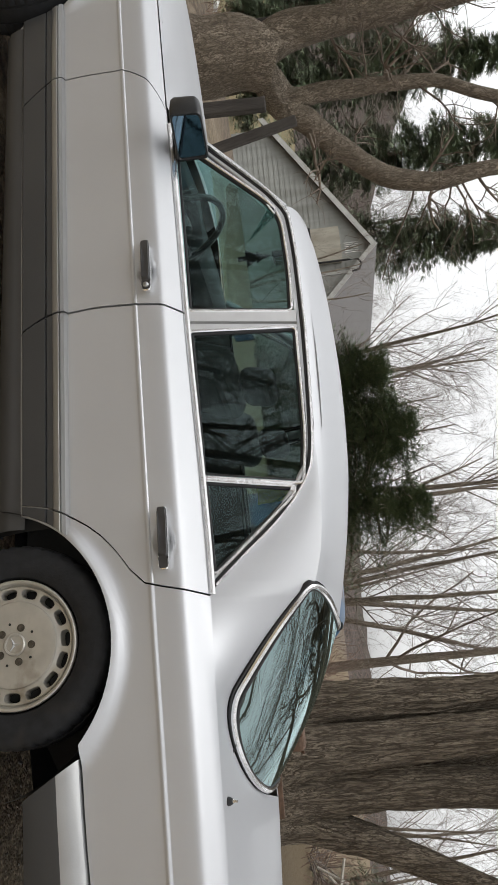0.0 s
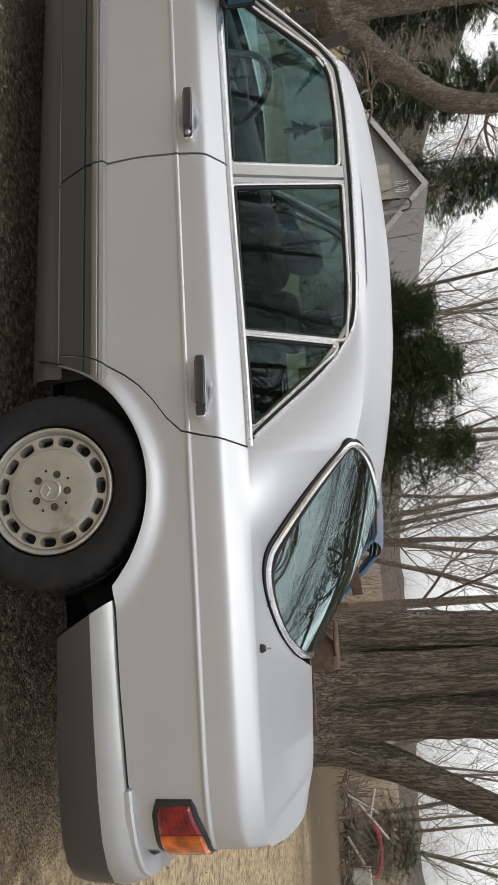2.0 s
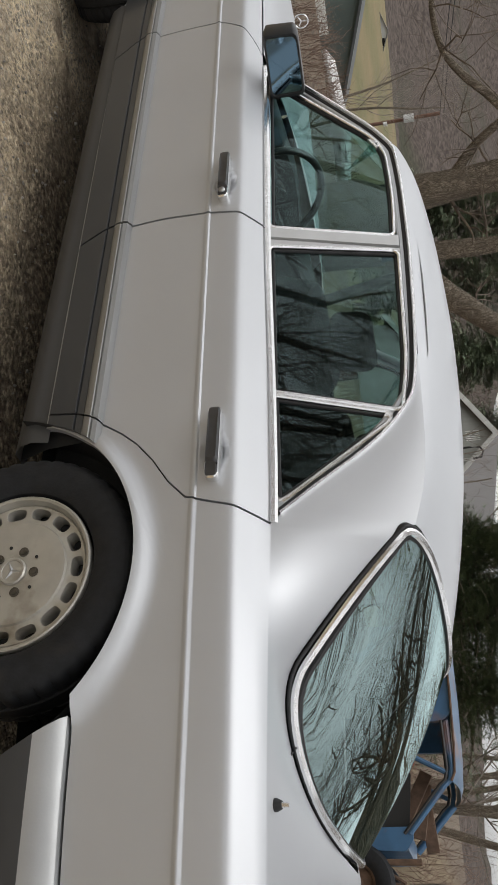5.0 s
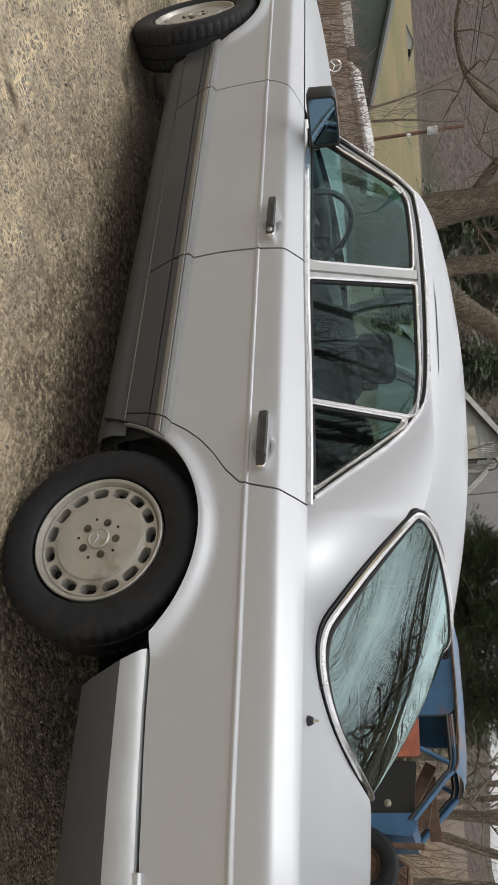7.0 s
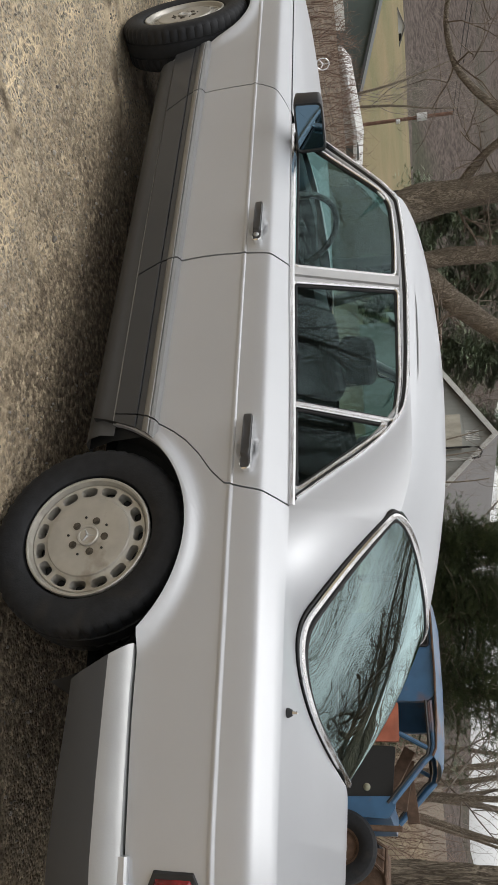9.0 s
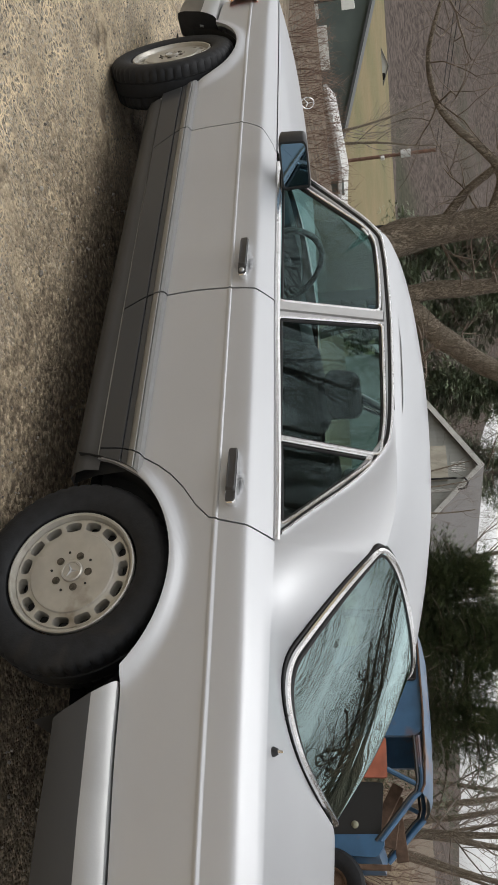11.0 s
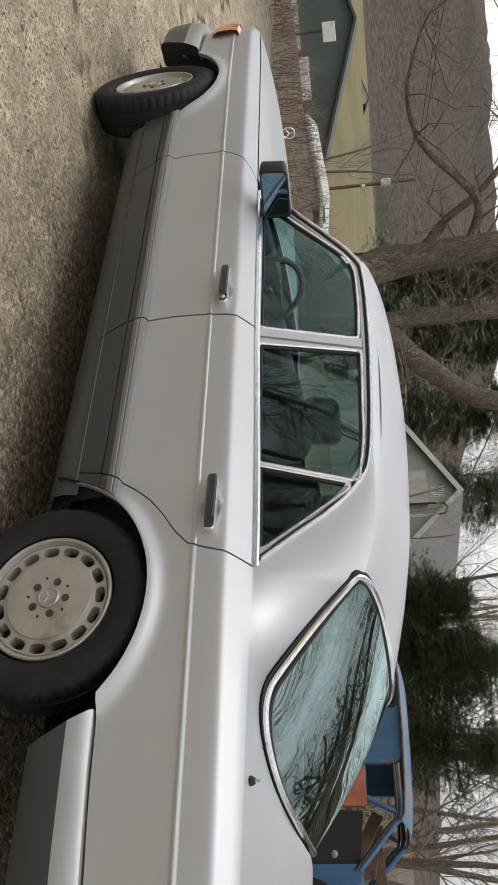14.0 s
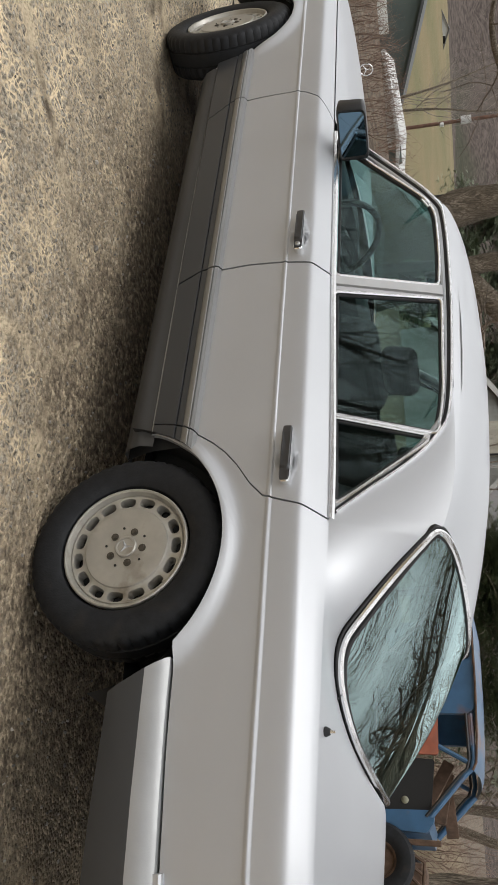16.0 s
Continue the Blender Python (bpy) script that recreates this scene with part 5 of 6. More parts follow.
# big old tree with several stems behind the boot
def old_tree():
    t = thing("old_tree", "huge leafless tree with four furrowed stems beside the car", "tree", (0.9, 10.2, 0))
    w, c = Wood(), Wood()
    rng = random.Random(5)
    stems = [
        ([(-0.35, 0.0, -0.3), (-0.62, -0.1, 0.6), (-0.72, -0.1, 1.6), (-0.70, 0.0, 2.8), (-0.75, 0.1, 4.5), (-1.0, 0.2, 7.0), (-1.3, 0.2, 11.0), (-1.5, 0.3, 16.0)], 0.40, 0.17),
        ([(0.0, -0.3, -0.3), (-0.02, -0.32, 0.6), (-0.05, -0.3, 1.6), (-0.12, -0.3, 2.8), (-0.15, -0.4, 4.5), (0.1, -0.5, 7.0), (0.3, -0.5, 11.0), (0.4, -0.4, 17.0)], 0.42, 0.18),
        ([(0.5, 0.0, -0.3), (0.55, -0.05, 0.6), (0.55, -0.05, 1.6), (0.60, 0.0, 2.8), (0.85, 0.1, 4.5), (1.2, 0.3, 7.0), (1.6, 0.5, 11.0), (2.0, 0.6, 16.0)], 0.42, 0.17),
        ([(0.75, 0.05, -0.3), (0.95, 0.1, 0.5), (1.15, 0.1, 1.1), (1.45, 0.1, 1.8), (1.95, 0.1, 2.9), (2.7, 0.2, 4.6), (3.6, 0.3, 7.0), (4.6, 0.5, 9.5)], 0.34, 0.13),
        ([(0.2, 0.5, -0.3), (0.2, 0.6, 1.5), (0.3, 0.9, 3.0), (0.4, 1.5, 5.0), (0.3, 2.3, 8.0), (0.2, 3.0, 11.0)], 0.38, 0.13),
    ]
    spine = []
    for pts, r0, r1 in stems:
        fine = []
        fx = [curve([(k, p[n]) for k, p in enumerate(pts)]) for n in range(3)]
        for u in np.linspace(0, len(pts) - 1, 70):
            fine.append((fx[0](u), fx[1](u), fx[2](u)))
        spine += [p for p in fine if 4.8 < p[2] < 9]
        base, m, n = len(w.v), len(fine), 72
        for i, p in enumerate(fine):
            p = Vector(p)
            u = i / (m - 1)
            r = (r0 + (r1 - r0) * u**0.75) * (1 + 0.55 * math.exp(-max(0, p.z) / 0.35))
            for k in range(n):
                a = 2 * math.pi * k / n
                d = Vector((math.cos(a), math.sin(a), 0))
                furrow = 0.05 * noise.noise(Vector((math.cos(a) * 6 + p.x, math.sin(a) * 6, p.z * 1.3))) + 0.05 * abs(noise.noise(Vector((math.cos(a) * 11, math.sin(a) * 11 + 5, p.z * 1.6))))
                w.v.append(p + d * (r * (1 + 0.10 * noise.noise(d * 1.3 + p * 0.5)) + furrow * min(1, r / 0.3)))
        for i in range(m - 1):
            for k in range(n):
                a, b = base + i * n + k, base + i * n + (k + 1) % n
                w.f.append((a, b, b + n, a + n))
        for k in range(22):
            u = rng.uniform(0.45, 0.99)
            q = Vector(fine[int(u * 69)])
            b = rng.uniform(0, 6.28)
            if q.z < 4.4:
                continue
            c.grow(rng, q, (math.cos(b), math.sin(b), 0.5), 4.2 * rng.uniform(0.6, 1.2), 0.14 * (1.15 - u), 3, 0.55, 0.1, 6, 4, 0.22)
    for k in range(14):
        q = Vector(rng.choice(spine))
        c.grow(rng, q, (rng.uniform(-0.35, 0.75), rng.uniform(-0.55, 0.1), 1.0), rng.uniform(4, 7), rng.uniform(0.05, 0.09), 2, 0.45, 0.10, 6, 6, 0.14)
    for k in range(5):
        q = Vector(rng.choice(spine[-60:]))
        c.grow(rng, q, (rng.uniform(0.5, 1.0), rng.uniform(-0.9, -0.4), rng.uniform(0.4, 0.8)), rng.uniform(6, 9), rng.uniform(0.06, 0.10), 3, 0.5, 0.06, 6, 5, 0.16)
    # long limbs that reach out over the car
    for k in range(4):
        q = Vector(rng.choice(spine))
        c.grow(rng, q, (rng.uniform(-0.5, 0.3), -0.8, rng.uniform(0.5, 1.0)), rng.uniform(6, 8.5), 0.10, 3, 0.5, 0.06, 6, 5, 0.2)
    w.make("trunk", OLD_BARK, t, "deeply furrowed grey-brown bark")
    c.make("crown", TWIG, t, "bare spreading branches")


old_tree()


def limb_tree():
    t = thing("crooked_tree", "large leafless tree with crooked limbs and a hollow", "tree", (-10.3, 7.5, -0.1))
    w, c = Wood(), Wood()
    rng = random.Random(9)
    o = Vector((-10.3, 7.5, -0.1))

    def path(pts, r0, r1, n=20, side=12):
        fx = [curve([(k, p[i]) for k, p in enumerate(pts)]) for i in range(3)]
        fine = [Vector((fx[0](u), fx[1](u), fx[2](u))) - o for u in np.linspace(0, len(pts) - 1, n)]
        w.limb(fine, r0, r1, side, 0.16)
        return fine

    path([(-10.3, 7.45, -0.4), (-10.28, 7.45, 0.3), (-10.2, 7.5, 0.9), (-10.1, 7.6, 1.3)], 0.74, 0.52, 12, 20)
    a = path([(-10.15, 7.55, 0.9), (-9.85, 7.80, 1.17), (-9.55, 8.07, 1.36), (-9.35, 8.22, 1.70), (-8.96, 8.55, 2.24), (-8.45, 8.93, 3.17), (-8.33, 9.01, 3.94), (-8.42, 8.95, 4.92), (-8.2, 9.2, 6.6), (-8.0, 9.5, 8.2)], 0.30, 0.09, 44)
    b = path([(-9.75, 7.9, 1.25), (-9.62, 8.0, 1.60), (-9.66, 7.97, 2.0), (-9.65, 7.98, 2.5), (-9.65, 7.98, 3.1), (-9.62, 8.0, 3.84), (-9.32, 8.26, 4.95), (-9.1, 8.5, 6.6), (-9.0, 8.6, 8.5)], 0.20, 0.07, 40)
    m = path([(-10.2, 7.5, 0.9), (-10.35, 7.3, 1.5), (-10.40, 7.2, 2.3), (-10.45, 7.15, 3.5), (-10.6, 7.0, 5.5), (-10.8, 6.9, 8.0), (-10.9, 6.8, 10.0)], 0.36, 0.12, 40)
    d = path([(-10.42, 7.1, 3.1), (-10.75, 6.5, 3.3), (-11.0, 6.1, 3.0), (-11.25, 5.75, 2.55), (-11.5, 5.35, 2.25), (-11.8, 4.85, 2.15), (-12.1, 4.3, 2.3), (-12.4, 3.8, 2.6), (-12.6, 3.4, 3.1)], 0.095, 0.012, 30, 8)
    e = path([(-10.4, 7.2, 2.2), (-10.7, 6.7, 2.7), (-10.9, 6.3, 3.3), (-11.3, 5.7, 3.9), (-11.9, 4.9, 4.3), (-12.3, 4.3, 4.5)], 0.10, 0.012, 24, 8)
    for line, r, cnt in ((a, 0.05, 12), (b, 0.045, 10), (m, 0.06, 12), (d, 0.03, 10), (e, 0.03, 8)):
        for k in range(cnt):
            q = line[int(rng.uniform(0.3, 0.99) * (len(line) - 1))]
            z = rng.uniform(-0.5, 0.9)
            f = rng.uniform(0, 6.28)
            c.grow(rng, q, (math.cos(f), math.sin(f), z), rng.uniform(0.7, 2.2), r * rng.uniform(0.35, 0.8), 2, 0.6, 0.03, 5, 5, 0.3)
    w.make("trunk", BARK, t, "thick pale-brown trunk and limbs")
    c.make("crown", TWIG, t, "sparse bare twigs")


limb_tree()

for x, y, h, w, k in ((-8.3, 17.0, 3.9, 1.5, 3), (-6.5, 17.6, 4.5, 1.9, 4), (-4.7, 18.0, 4.6, 1.9, 6), (-7.4, 18.2, 4.2, 1.8, 7)):
    evergreen("yew_tree", (x, y, -0.4), h, w, k, "dense dark green evergreen beside the house", NEEDLE, 40, 80, 0.12, 0.02, "yews", fan=0.16, taper=0.36, rise=0.6)
evergreen("bushy_evergreen", (5.4, 20.8, -0.2), 2.2, 1.3, 14, "low dark green evergreen behind the scrap heap", NEEDLE, 18, 40, 0.1, 0.02, fan=0.24, taper=0.4)
PINES = [(-49.0, 51.0, 24.0), (-43.0, 54.0, 26.0), (-56.0, 50.0, 22.0), (-38.0, 60.0, 24.0)]
first = None
for k, (x, y, h) in enumerate(PINES):
    if k < 2:
        p = evergreen("pine_tree", (x, y, -3.0), h, 4.6, 30 + k, "tall drooping green pine behind the house", PINE, 60, 60, 0.35, 0.06, "pines", 0.30, 0.60, taper=0.5, blade=0.07)
        first = first or p
    else:
        copy_thing(first, pose(x, y, -3.0, 0, 0, 77 * k))

KINDS = [bare_tree("bare_tree", (-3.5, 27, -0.3), 9.5, 0.13, 101, "slim leafless tree with a fine twiggy crown", 2, 3, PALE_TWIG, "bare trees", 5),
         bare_tree("bare_tree", (1.5, 31, -0.3), 11.0, 0.17, 102, "slim leafless tree with a fine twiggy crown", 1, 3, TWIG, "bare trees", 5),
         bare_tree("bare_tree", (-9.5, 24, -0.5), 7.0, 0.10, 103, "bushy leafless tree with pale twigs", 3, 3, PALE_TWIG, "bare trees", 4, spread=0.7)]
rng = random.Random(77)
SPOTS = [(-6.0, 28), (-1.0, 24), (3.6, 27), (6.5, 29), (9.5, 26), (12, 31), (5.0, 35), (-8.5, 33), (-12.5, 29), (-4.5, 36), (0.5, 40), (9, 41), (14.5, 38), (-16, 36), (-20, 33), (-10.5, 22), (-6.5, 22.5), (-3.0, 21.5),
         (-52, 34), (18, 2), (17, 12), (20, -8), (-42, 62), (-36, 66), (-48, 68), (-55, 60), (-62, 66), (-31, 70), (-58, 74), (-44, 76)]
BEHIND = [(-2.5, -17), (3.5, -19), (-7.5, -18), (-12.5, -17), (-4.8, -23), (-9.5, -24), (8.5, -24), (-16.5, -21), (-21, -15), (-26, -20), (-13, -29), (1, -29), (-30, -12), (-19, -18), (-14.5, -24), (-7, -28), (-18, -27), (-23, -25), (-11.5, -20.5), (-8.2, -21)]
for k, (x, y) in enumerate(BEHIND):
    c = copy_thing(KINDS[1 if k % 3 else 0], pose(x, y, ground_z(x, y) - 0.2, 0, 0, rng.uniform(0, 360)))
    c.scale = (rng.uniform(1.25, 1.7),) * 3
for x, y, k in ((6.8, 4.6, 1), (7.6, 0.0, 0), (5.2, -5.5, 1), (9.5, 8.0, 1)):
    c = copy_thing(KINDS[k], pose(x, y, -0.2, 0, 0, 55 * x))
    c.scale = (1.75,) * 3
for k, (x, y) in enumerate(SPOTS):
    c = copy_thing(KINDS[k % 3], pose(x, y, ground_z(x, y) - 0.2, 0, 0, rng.uniform(0, 360)))
    c.scale = (rng.uniform(0.85, 1.25) * (1.9 if y > 58 else 1),) * 3


# ---- house ----
SIDING = mat("weathered_siding", (0.27, 0.275, 0.255), 0.85, 0, 0.10, 1.5, 0.25, 60, stretch=(1, 1, 0.2), dirt=(0.19, 0.19, 0.17), dscale=0.8, damount=0.5)
WHITE = mat("white_boards", (0.66, 0.66, 0.63), 0.7, 0, 0.08, 2.0, dirt=(0.45, 0.43, 0.38), dscale=1.2, damount=0.3)
CREAM = mat("cream_paint", (0.52, 0.50, 0.44), 0.6, 0, 0.12, 8)
TRIM = mat("greyed_trim", (0.40, 0.40, 0.375), 0.8, 0, 0.1, 3.0, dirt=(0.27, 0.26, 0.23), dscale=1.2, damount=0.4)
HATCH = mat("weathered_plywood", (0.33, 0.31, 0.255), 0.8, 0, 0.15, 4.0, stretch=(1, 1, 0.3), dirt=(0.2, 0.18, 0.14), dscale=2, damount=0.4)
SHINGLE = mat("grey_shingles", (0.15, 0.143, 0.138), 0.9, 0, 0.25, 12.0, 0.3, 30)


def house():
    h = thing("gabled_house", "weathered grey board-sided house with a pale-trimmed gable", "house", (-25.57, 39.5, -2.0))
    o = Vector((-25.5, 39.5, -2.0))
    # local frame: the gable wall runs along e, its outside faces n
    e = Vector((1, 0, 0))
    n = Vector((e.y, -e.x, 0))
    up = Vector((0, 0, 1))
    left, right, peak, long = -9.6, 5.4, 7.9, 13.4
    P = lambda a, z, d=0.0: e * a + up * z + n * d  # noqa: E731
    top = lambda a: peak + (0.59 * a if a < 0 else -0.92 * a)  # noqa: E731
    # lapped boards of the gable wall, course by course
    course, z = 0.31, 0.0
    while z < peak - 0.05:
        z1 = min(z + course, peak - 0.01)
        ends = [(max(left, (h0 - peak) / 0.59), min(right, (peak - h0) / 0.92)) for h0 in (z, z1)]
        pts = [(ends[0][0], z, 0.055), (ends[0][1], z, 0.055), (ends[1][1], z1, 0.02), (ends[1][0], z1, 0.02)]
        v = [P(*p) for p in pts] + [P(p[0], p[1], 0.0) for p in pts]
        link("board", v, [(0, 1, 2, 3)] + [(i, i + 4, (i + 1) % 4 + 4, (i + 1) % 4) for i in range(4)], SIDING, h, smooth=False)
        z += course
    v = [P(left, 0), P(right, 0), P(right, top(right)), P(0, peak), P(left, top(left))]
    v += [p - n * long for p in v]
    link("wall", v, [(0, 1, 2, 3, 4), (5, 9, 8, 7, 6), (1, 6, 7, 2), (0, 4, 9, 5)], SIDING, h, smooth=False)
    # roof slabs
    for s in (-1, 1):
        end = left - 0.5 if s < 0 else right + 0.4
        a0, a1 = P(0, peak + 0.06), P(end, top(end) + 0.06)
        q = [a0 + n * 0.45, a1 + n * 0.45, a1 - n * (long + 0.4), a0 - n * (long + 0.4)]
        v = q + [p + up * 0.16 for p in q]
        link("roof_slope", v, [(0, 1, 2, 3)[::-1], (4, 5, 6, 7), (0, 1, 5, 4), (1, 2, 6, 5), (2, 3, 7, 6), (3, 0, 4, 7)], SHINGLE, h, "grey shingle roof", smooth=False)
        # white bargeboard
        q = [a0 + n * 0.46 + up * 0.18, a1 + n * 0.46 + up * 0.18, a1 + n * 0.46 - up * 0.20, a0 + n * 0.46 - up * 0.20]
        v = q + [p + n * 0.05 for p in q]
        link("bargeboard", v, [(0, 1, 2, 3), (4, 5, 6, 7)[::-1], (0, 1, 5, 4), (2, 3, 7, 6), (1, 2, 6, 5), (0, 4, 7, 3)], TRIM, h, "greyed white bargeboard", smooth=False)
    # louvred vent under the peak
    for k in range(6):
        q = [P(-0.60 + 0.13 * k, 6.25, 0.035), P(-0.60 + 0.13 * k + 0.085, 6.25, 0.08), P(-0.60 + 0.13 * k + 0.085, 7.05, 0.08), P(-0.60 + 0.13 * k, 7.05, 0.035)]
        link("vent_slat", q, [(0, 1, 2, 3)], WHITE, h, smooth=False)

    def slab(name, a0, z0, a1, z1, d0, d1, material, parent, label=""):
        q = [P(a0, z0, d0), P(a1, z0, d0), P(a1, z1, d0), P(a0, z1, d0)]
        v = q + [p + n * (d1 - d0) for p in q]
        return link(name, v, [(3, 2, 1, 0), (4, 5, 6, 7), (0, 1, 5, 4), (1, 2, 6, 5), (2, 3, 7, 6), (3, 0, 4, 7)], material, parent, label, smooth=False)

    # dark window under a pale board that is propped over it
    win = slab("window", -1.9, 3.3, -0.1, 4.3, 0.03, 0.06, SHADOW, h, "dark loft window")
    slab("hatch_board", -1.55, 4.3, 0.75, 6.0, 0.10, 0.45, HATCH, win, "weathered pale board hung over the window")
    slab("trim_board", 1.3, 2.5, 1.5, 6.4, 0.03, 0.09, TRIM, h, "greyed white trim board")
    tube("conduit", [P(0.9, 2.5, 0.6), P(0.9, 6.3, 0.6), P(1.0, 6.9, 0.7), P(1.35, 7.05, 0.8), P(1.75, 6.9, 0.85), P(1.85, 6.45, 0.85)], 0.06, SHADOW, h, "dark electric conduit", 6)
    return h


house()


# ---- stripped blue pickup behind the car, nose towards +x ----
BLUE = mat("faded_blue_paint", (0.038, 0.105, 0.20), 0.42, 0, 0.12, 5.0, coat=0.2, dirt=(0.16, 0.075, 0.045), dscale=3.0, damount=0.35)
PRIMER = mat("red_primer", (0.34, 0.105, 0.06), 0.75, 0, 0.15, 6.0, dirt=(0.22, 0.10, 0.07), dscale=5, damount=0.5)
RUST = mat("rusty_steel", (0.12, 0.075, 0.05), 0.85, 0.2, 0.3, 12, 0.4, 60)


def pickup():
    y0, y1 = 5.5, 6.95
    t = thing("stripped_pickup", "faded blue old pickup, stripped of doors and wings", "pickup truck", (-0.15, 0, 0))

    def outline(name, pts, y, depth, material, parent, label=""):
        m = len(pts)
        v = [(x, y, z) for x, z in pts] + [(x, y + depth, z) for x, z in pts]
        f = [tuple(range(m))[::-1], tuple(range(m, 2 * m))] + [(i, (i + 1) % m, (i + 1) % m + m, i + m) for i in range(m)]
        bm = bmesh.new()
        vs = [bm.verts.new(p) for p in v]
        for q in f:
            bm.faces.new([vs[i] for i in q])
        bmesh.ops.recalc_face_normals(bm, faces=bm.faces)
        return part(name, bm, material, parent, label, smooth=False)

    for y, d in ((y0, 0.07), (y1, -0.07)):
        side = outline("cab_side", rounded([(-1.95, 0.1), (-1.02, 0.1), (-1.02, 1.28), (-1.08, 1.345), (-1.95, 1.36)], 0.03, 4), y, d, BLUE, t)
        if y == y0:
            q = rounded([(-1.86, 1.13), (-1.58, 1.10), (-1.58, 1.31), (-1.86, 1.32)], 0.03, 4)
            outline("side_window", q, y - 0.006, 0.02, SHADOW, side, "small dark rear side window")
            v, f = sweep([(x, y - 0.010, z) for x, z in q], ring_section(0.012, 6), up=(0, -1, 0), closed=True)
            link("window_rubber", v, f, RUBBER, side)
        # door frame bars
        bar = [(-1.02, 1.30), (-0.60, 1.315), (-0.50, 1.29), (-0.46, 1.24), (-0.06, 0.90)]
        tube("door_frame", [(x, y, z) for x, z in bar], 0.024, BLUE, t, "faded blue door opening frame", 8)
        tube("door_seal", [(x + 0.0, y - 0.01, z - 0.045) for x, z in bar], 0.016, RUBBER, t, "", 6)
        tube("vent_bar", [(-0.70, y, 0.985), (-0.56, y, 1.27)], 0.024, BLUE, t, "", 8)
        tube("vent_sill", [(-1.0, y, 1.285), (-0.72, y, 1.295)], 0.02, BLUE, t, "", 8)
    # door stub in red primer, dark inner panel, cowl
    outline("door_skin", rounded([(-1.0, 0.35), (-0.62, 0.35), (-0.62, 0.985), (-1.0, 0.985)], 0.03, 4), y0 - 0.02, 0.05, PRIMER, t, "red-brown primed door skin")
    inner = outline("kick_panel", rounded([(-0.60, 0.30), (-0.12, 0.30), (-0.10, 0.90), (-0.58, 0.945)], 0.03, 4), y0 + 0.02, 0.03, SHADOW, t, "black inner panel with a round hole")
    bm = bmesh.new()
    bmesh.ops.create_cone(bm, cap_ends=True, segments=20, radius1=0.035, radius2=0.035, depth=0.008, matrix=Matrix.Translation((-0.20, y0 + 0.018, 0.66)) @ Matrix.Rotation(radians(90), 4, "X"))
    part("hole_cover", bm, PLASTIC_PALE, inner)
    outline("cowl_side", rounded([(-0.10, 0.30), (0.06, 0.34), (0.08, 0.86), (-0.02, 0.93), (-0.12, 0.93)], 0.03, 4), y0 - 0.01, 0.1, BLUE, t)
    # roof with rounded edges
    rows = []
    for u in np.linspace(0, 1, 12):
        yy = y0 - 0.02 + (y1 - y0 + 0.04) * u
        crown = 0.07 * (1 - abs(2 * u - 1) ** 2.5)
        rows.append([(x, yy, z + crown) for x, z in ((-2.15, 1.26), (-2.10, 1.335), (-1.9, 1.365), (-1.3, 1.372), (-0.8, 1.360), (-0.56, 1.340), (-0.48, 1.31))])
    v, f = sheet(rows, flip=True)
    link("cab_roof", v, f, BLUE, t, "blue roof with rust along the gutter")
    tube("roof_gutter", [(x, y0 - 0.025, z) for x, z in ((-2.1, 1.345), (-1.3, 1.362), (-0.8, 1.352), (-0.56, 1.335), (-0.49, 1.30))], 0.012, RUST, t, "rusty gutter", 6)
    tube("windscreen_post", [(-0.50, y1, 1.31), (-0.06, y1, 0.90)], 0.035, BLUE, t)
    v, f = sheet([[(x, y, z) for y in (y0, y1)] for x, z in ((-0.10, 0.90), (0.06, 0.88), (0.08, 0.3))])
    link("firewall", v, f, BLUE, t)
    box("bench_seat", (0.5, 1.3, 0.16), (-1.25, 6.2, 0.36), PLASTIC, t, "torn dark bench seat", 0.04)
    box("seat_back", (0.14, 1.3, 0.5), (-1.55, 6.2, 0.66), PLASTIC, t, "", 0.04)
    for k in range(3):
        box("loose_board", (0.5, 0.06, 0.12), (-0.45 + 0.1 * k, 6.1 + 0.15 * k, 0.95 + 0.05 * k), RUST, t, "", 0.005, 1, Matrix.Rotation(0.5 - 0.3 * k, 4, "Y"))
    # front wheel and frame rail
    box("frame_rail", (1.6, 0.08, 0.14), (0.75, 5.75, 0.42), RUST, t, "rusty frame rail", 0.01)
    box("frame_rail", (1.6, 0.08, 0.14), (0.75, 6.75, 0.42), RUST, t, "rusty frame rail", 0.01)
    box("hinge_post", (0.05, 0.06, 0.42), (0.16, 5.52, 0.78), RUST, t, "", 0.01)
    box("engine_block", (0.55, 0.5, 0.4), (0.55, 6.25, 0.62), RUST, t, "rusty engine parts", 0.05)
    for k in range(6):
        tube("loose_pipe", [(0.15 + 0.1 * k, 5.7 + 0.1 * k, 0.55 + 0.03 * k), (0.3 + 0.1 * k, 5.75 + 0.12 * k, 0.82 - 0.02 * k), (0.55 + 0.06 * k, 5.8 + 0.1 * k, 0.80)], 0.018, RUST, t, "", 6)
    for y, s in ((5.52, 1), (6.9, -1)):
        v, f = lathe([(0.14, -0.04), (0.17, -0.07), (0.24, -0.10), (0.30, -0.09), (0.325, -0.06), (0.33, 0), (0.325, 0.06), (0.30, 0.09), (0.17, 0.09)], 40)
        wv = [(p[0] + 0.33, y + p[1] * s, p[2] + 0.42) for p in v]
        wh = link("wheel", wv, f, TYRE, t, "worn dusty tyre on a rusty rim")
        v, f = lathe([(0.001, -0.02), (0.05, -0.03), (0.055, -0.01), (0.13, -0.005), (0.145, -0.05), (0.165, -0.065)], 40)
        link("rim", [(p[0] + 0.33, y + p[1] * s, p[2] + 0.42) for p in v], f, RUST, wh)


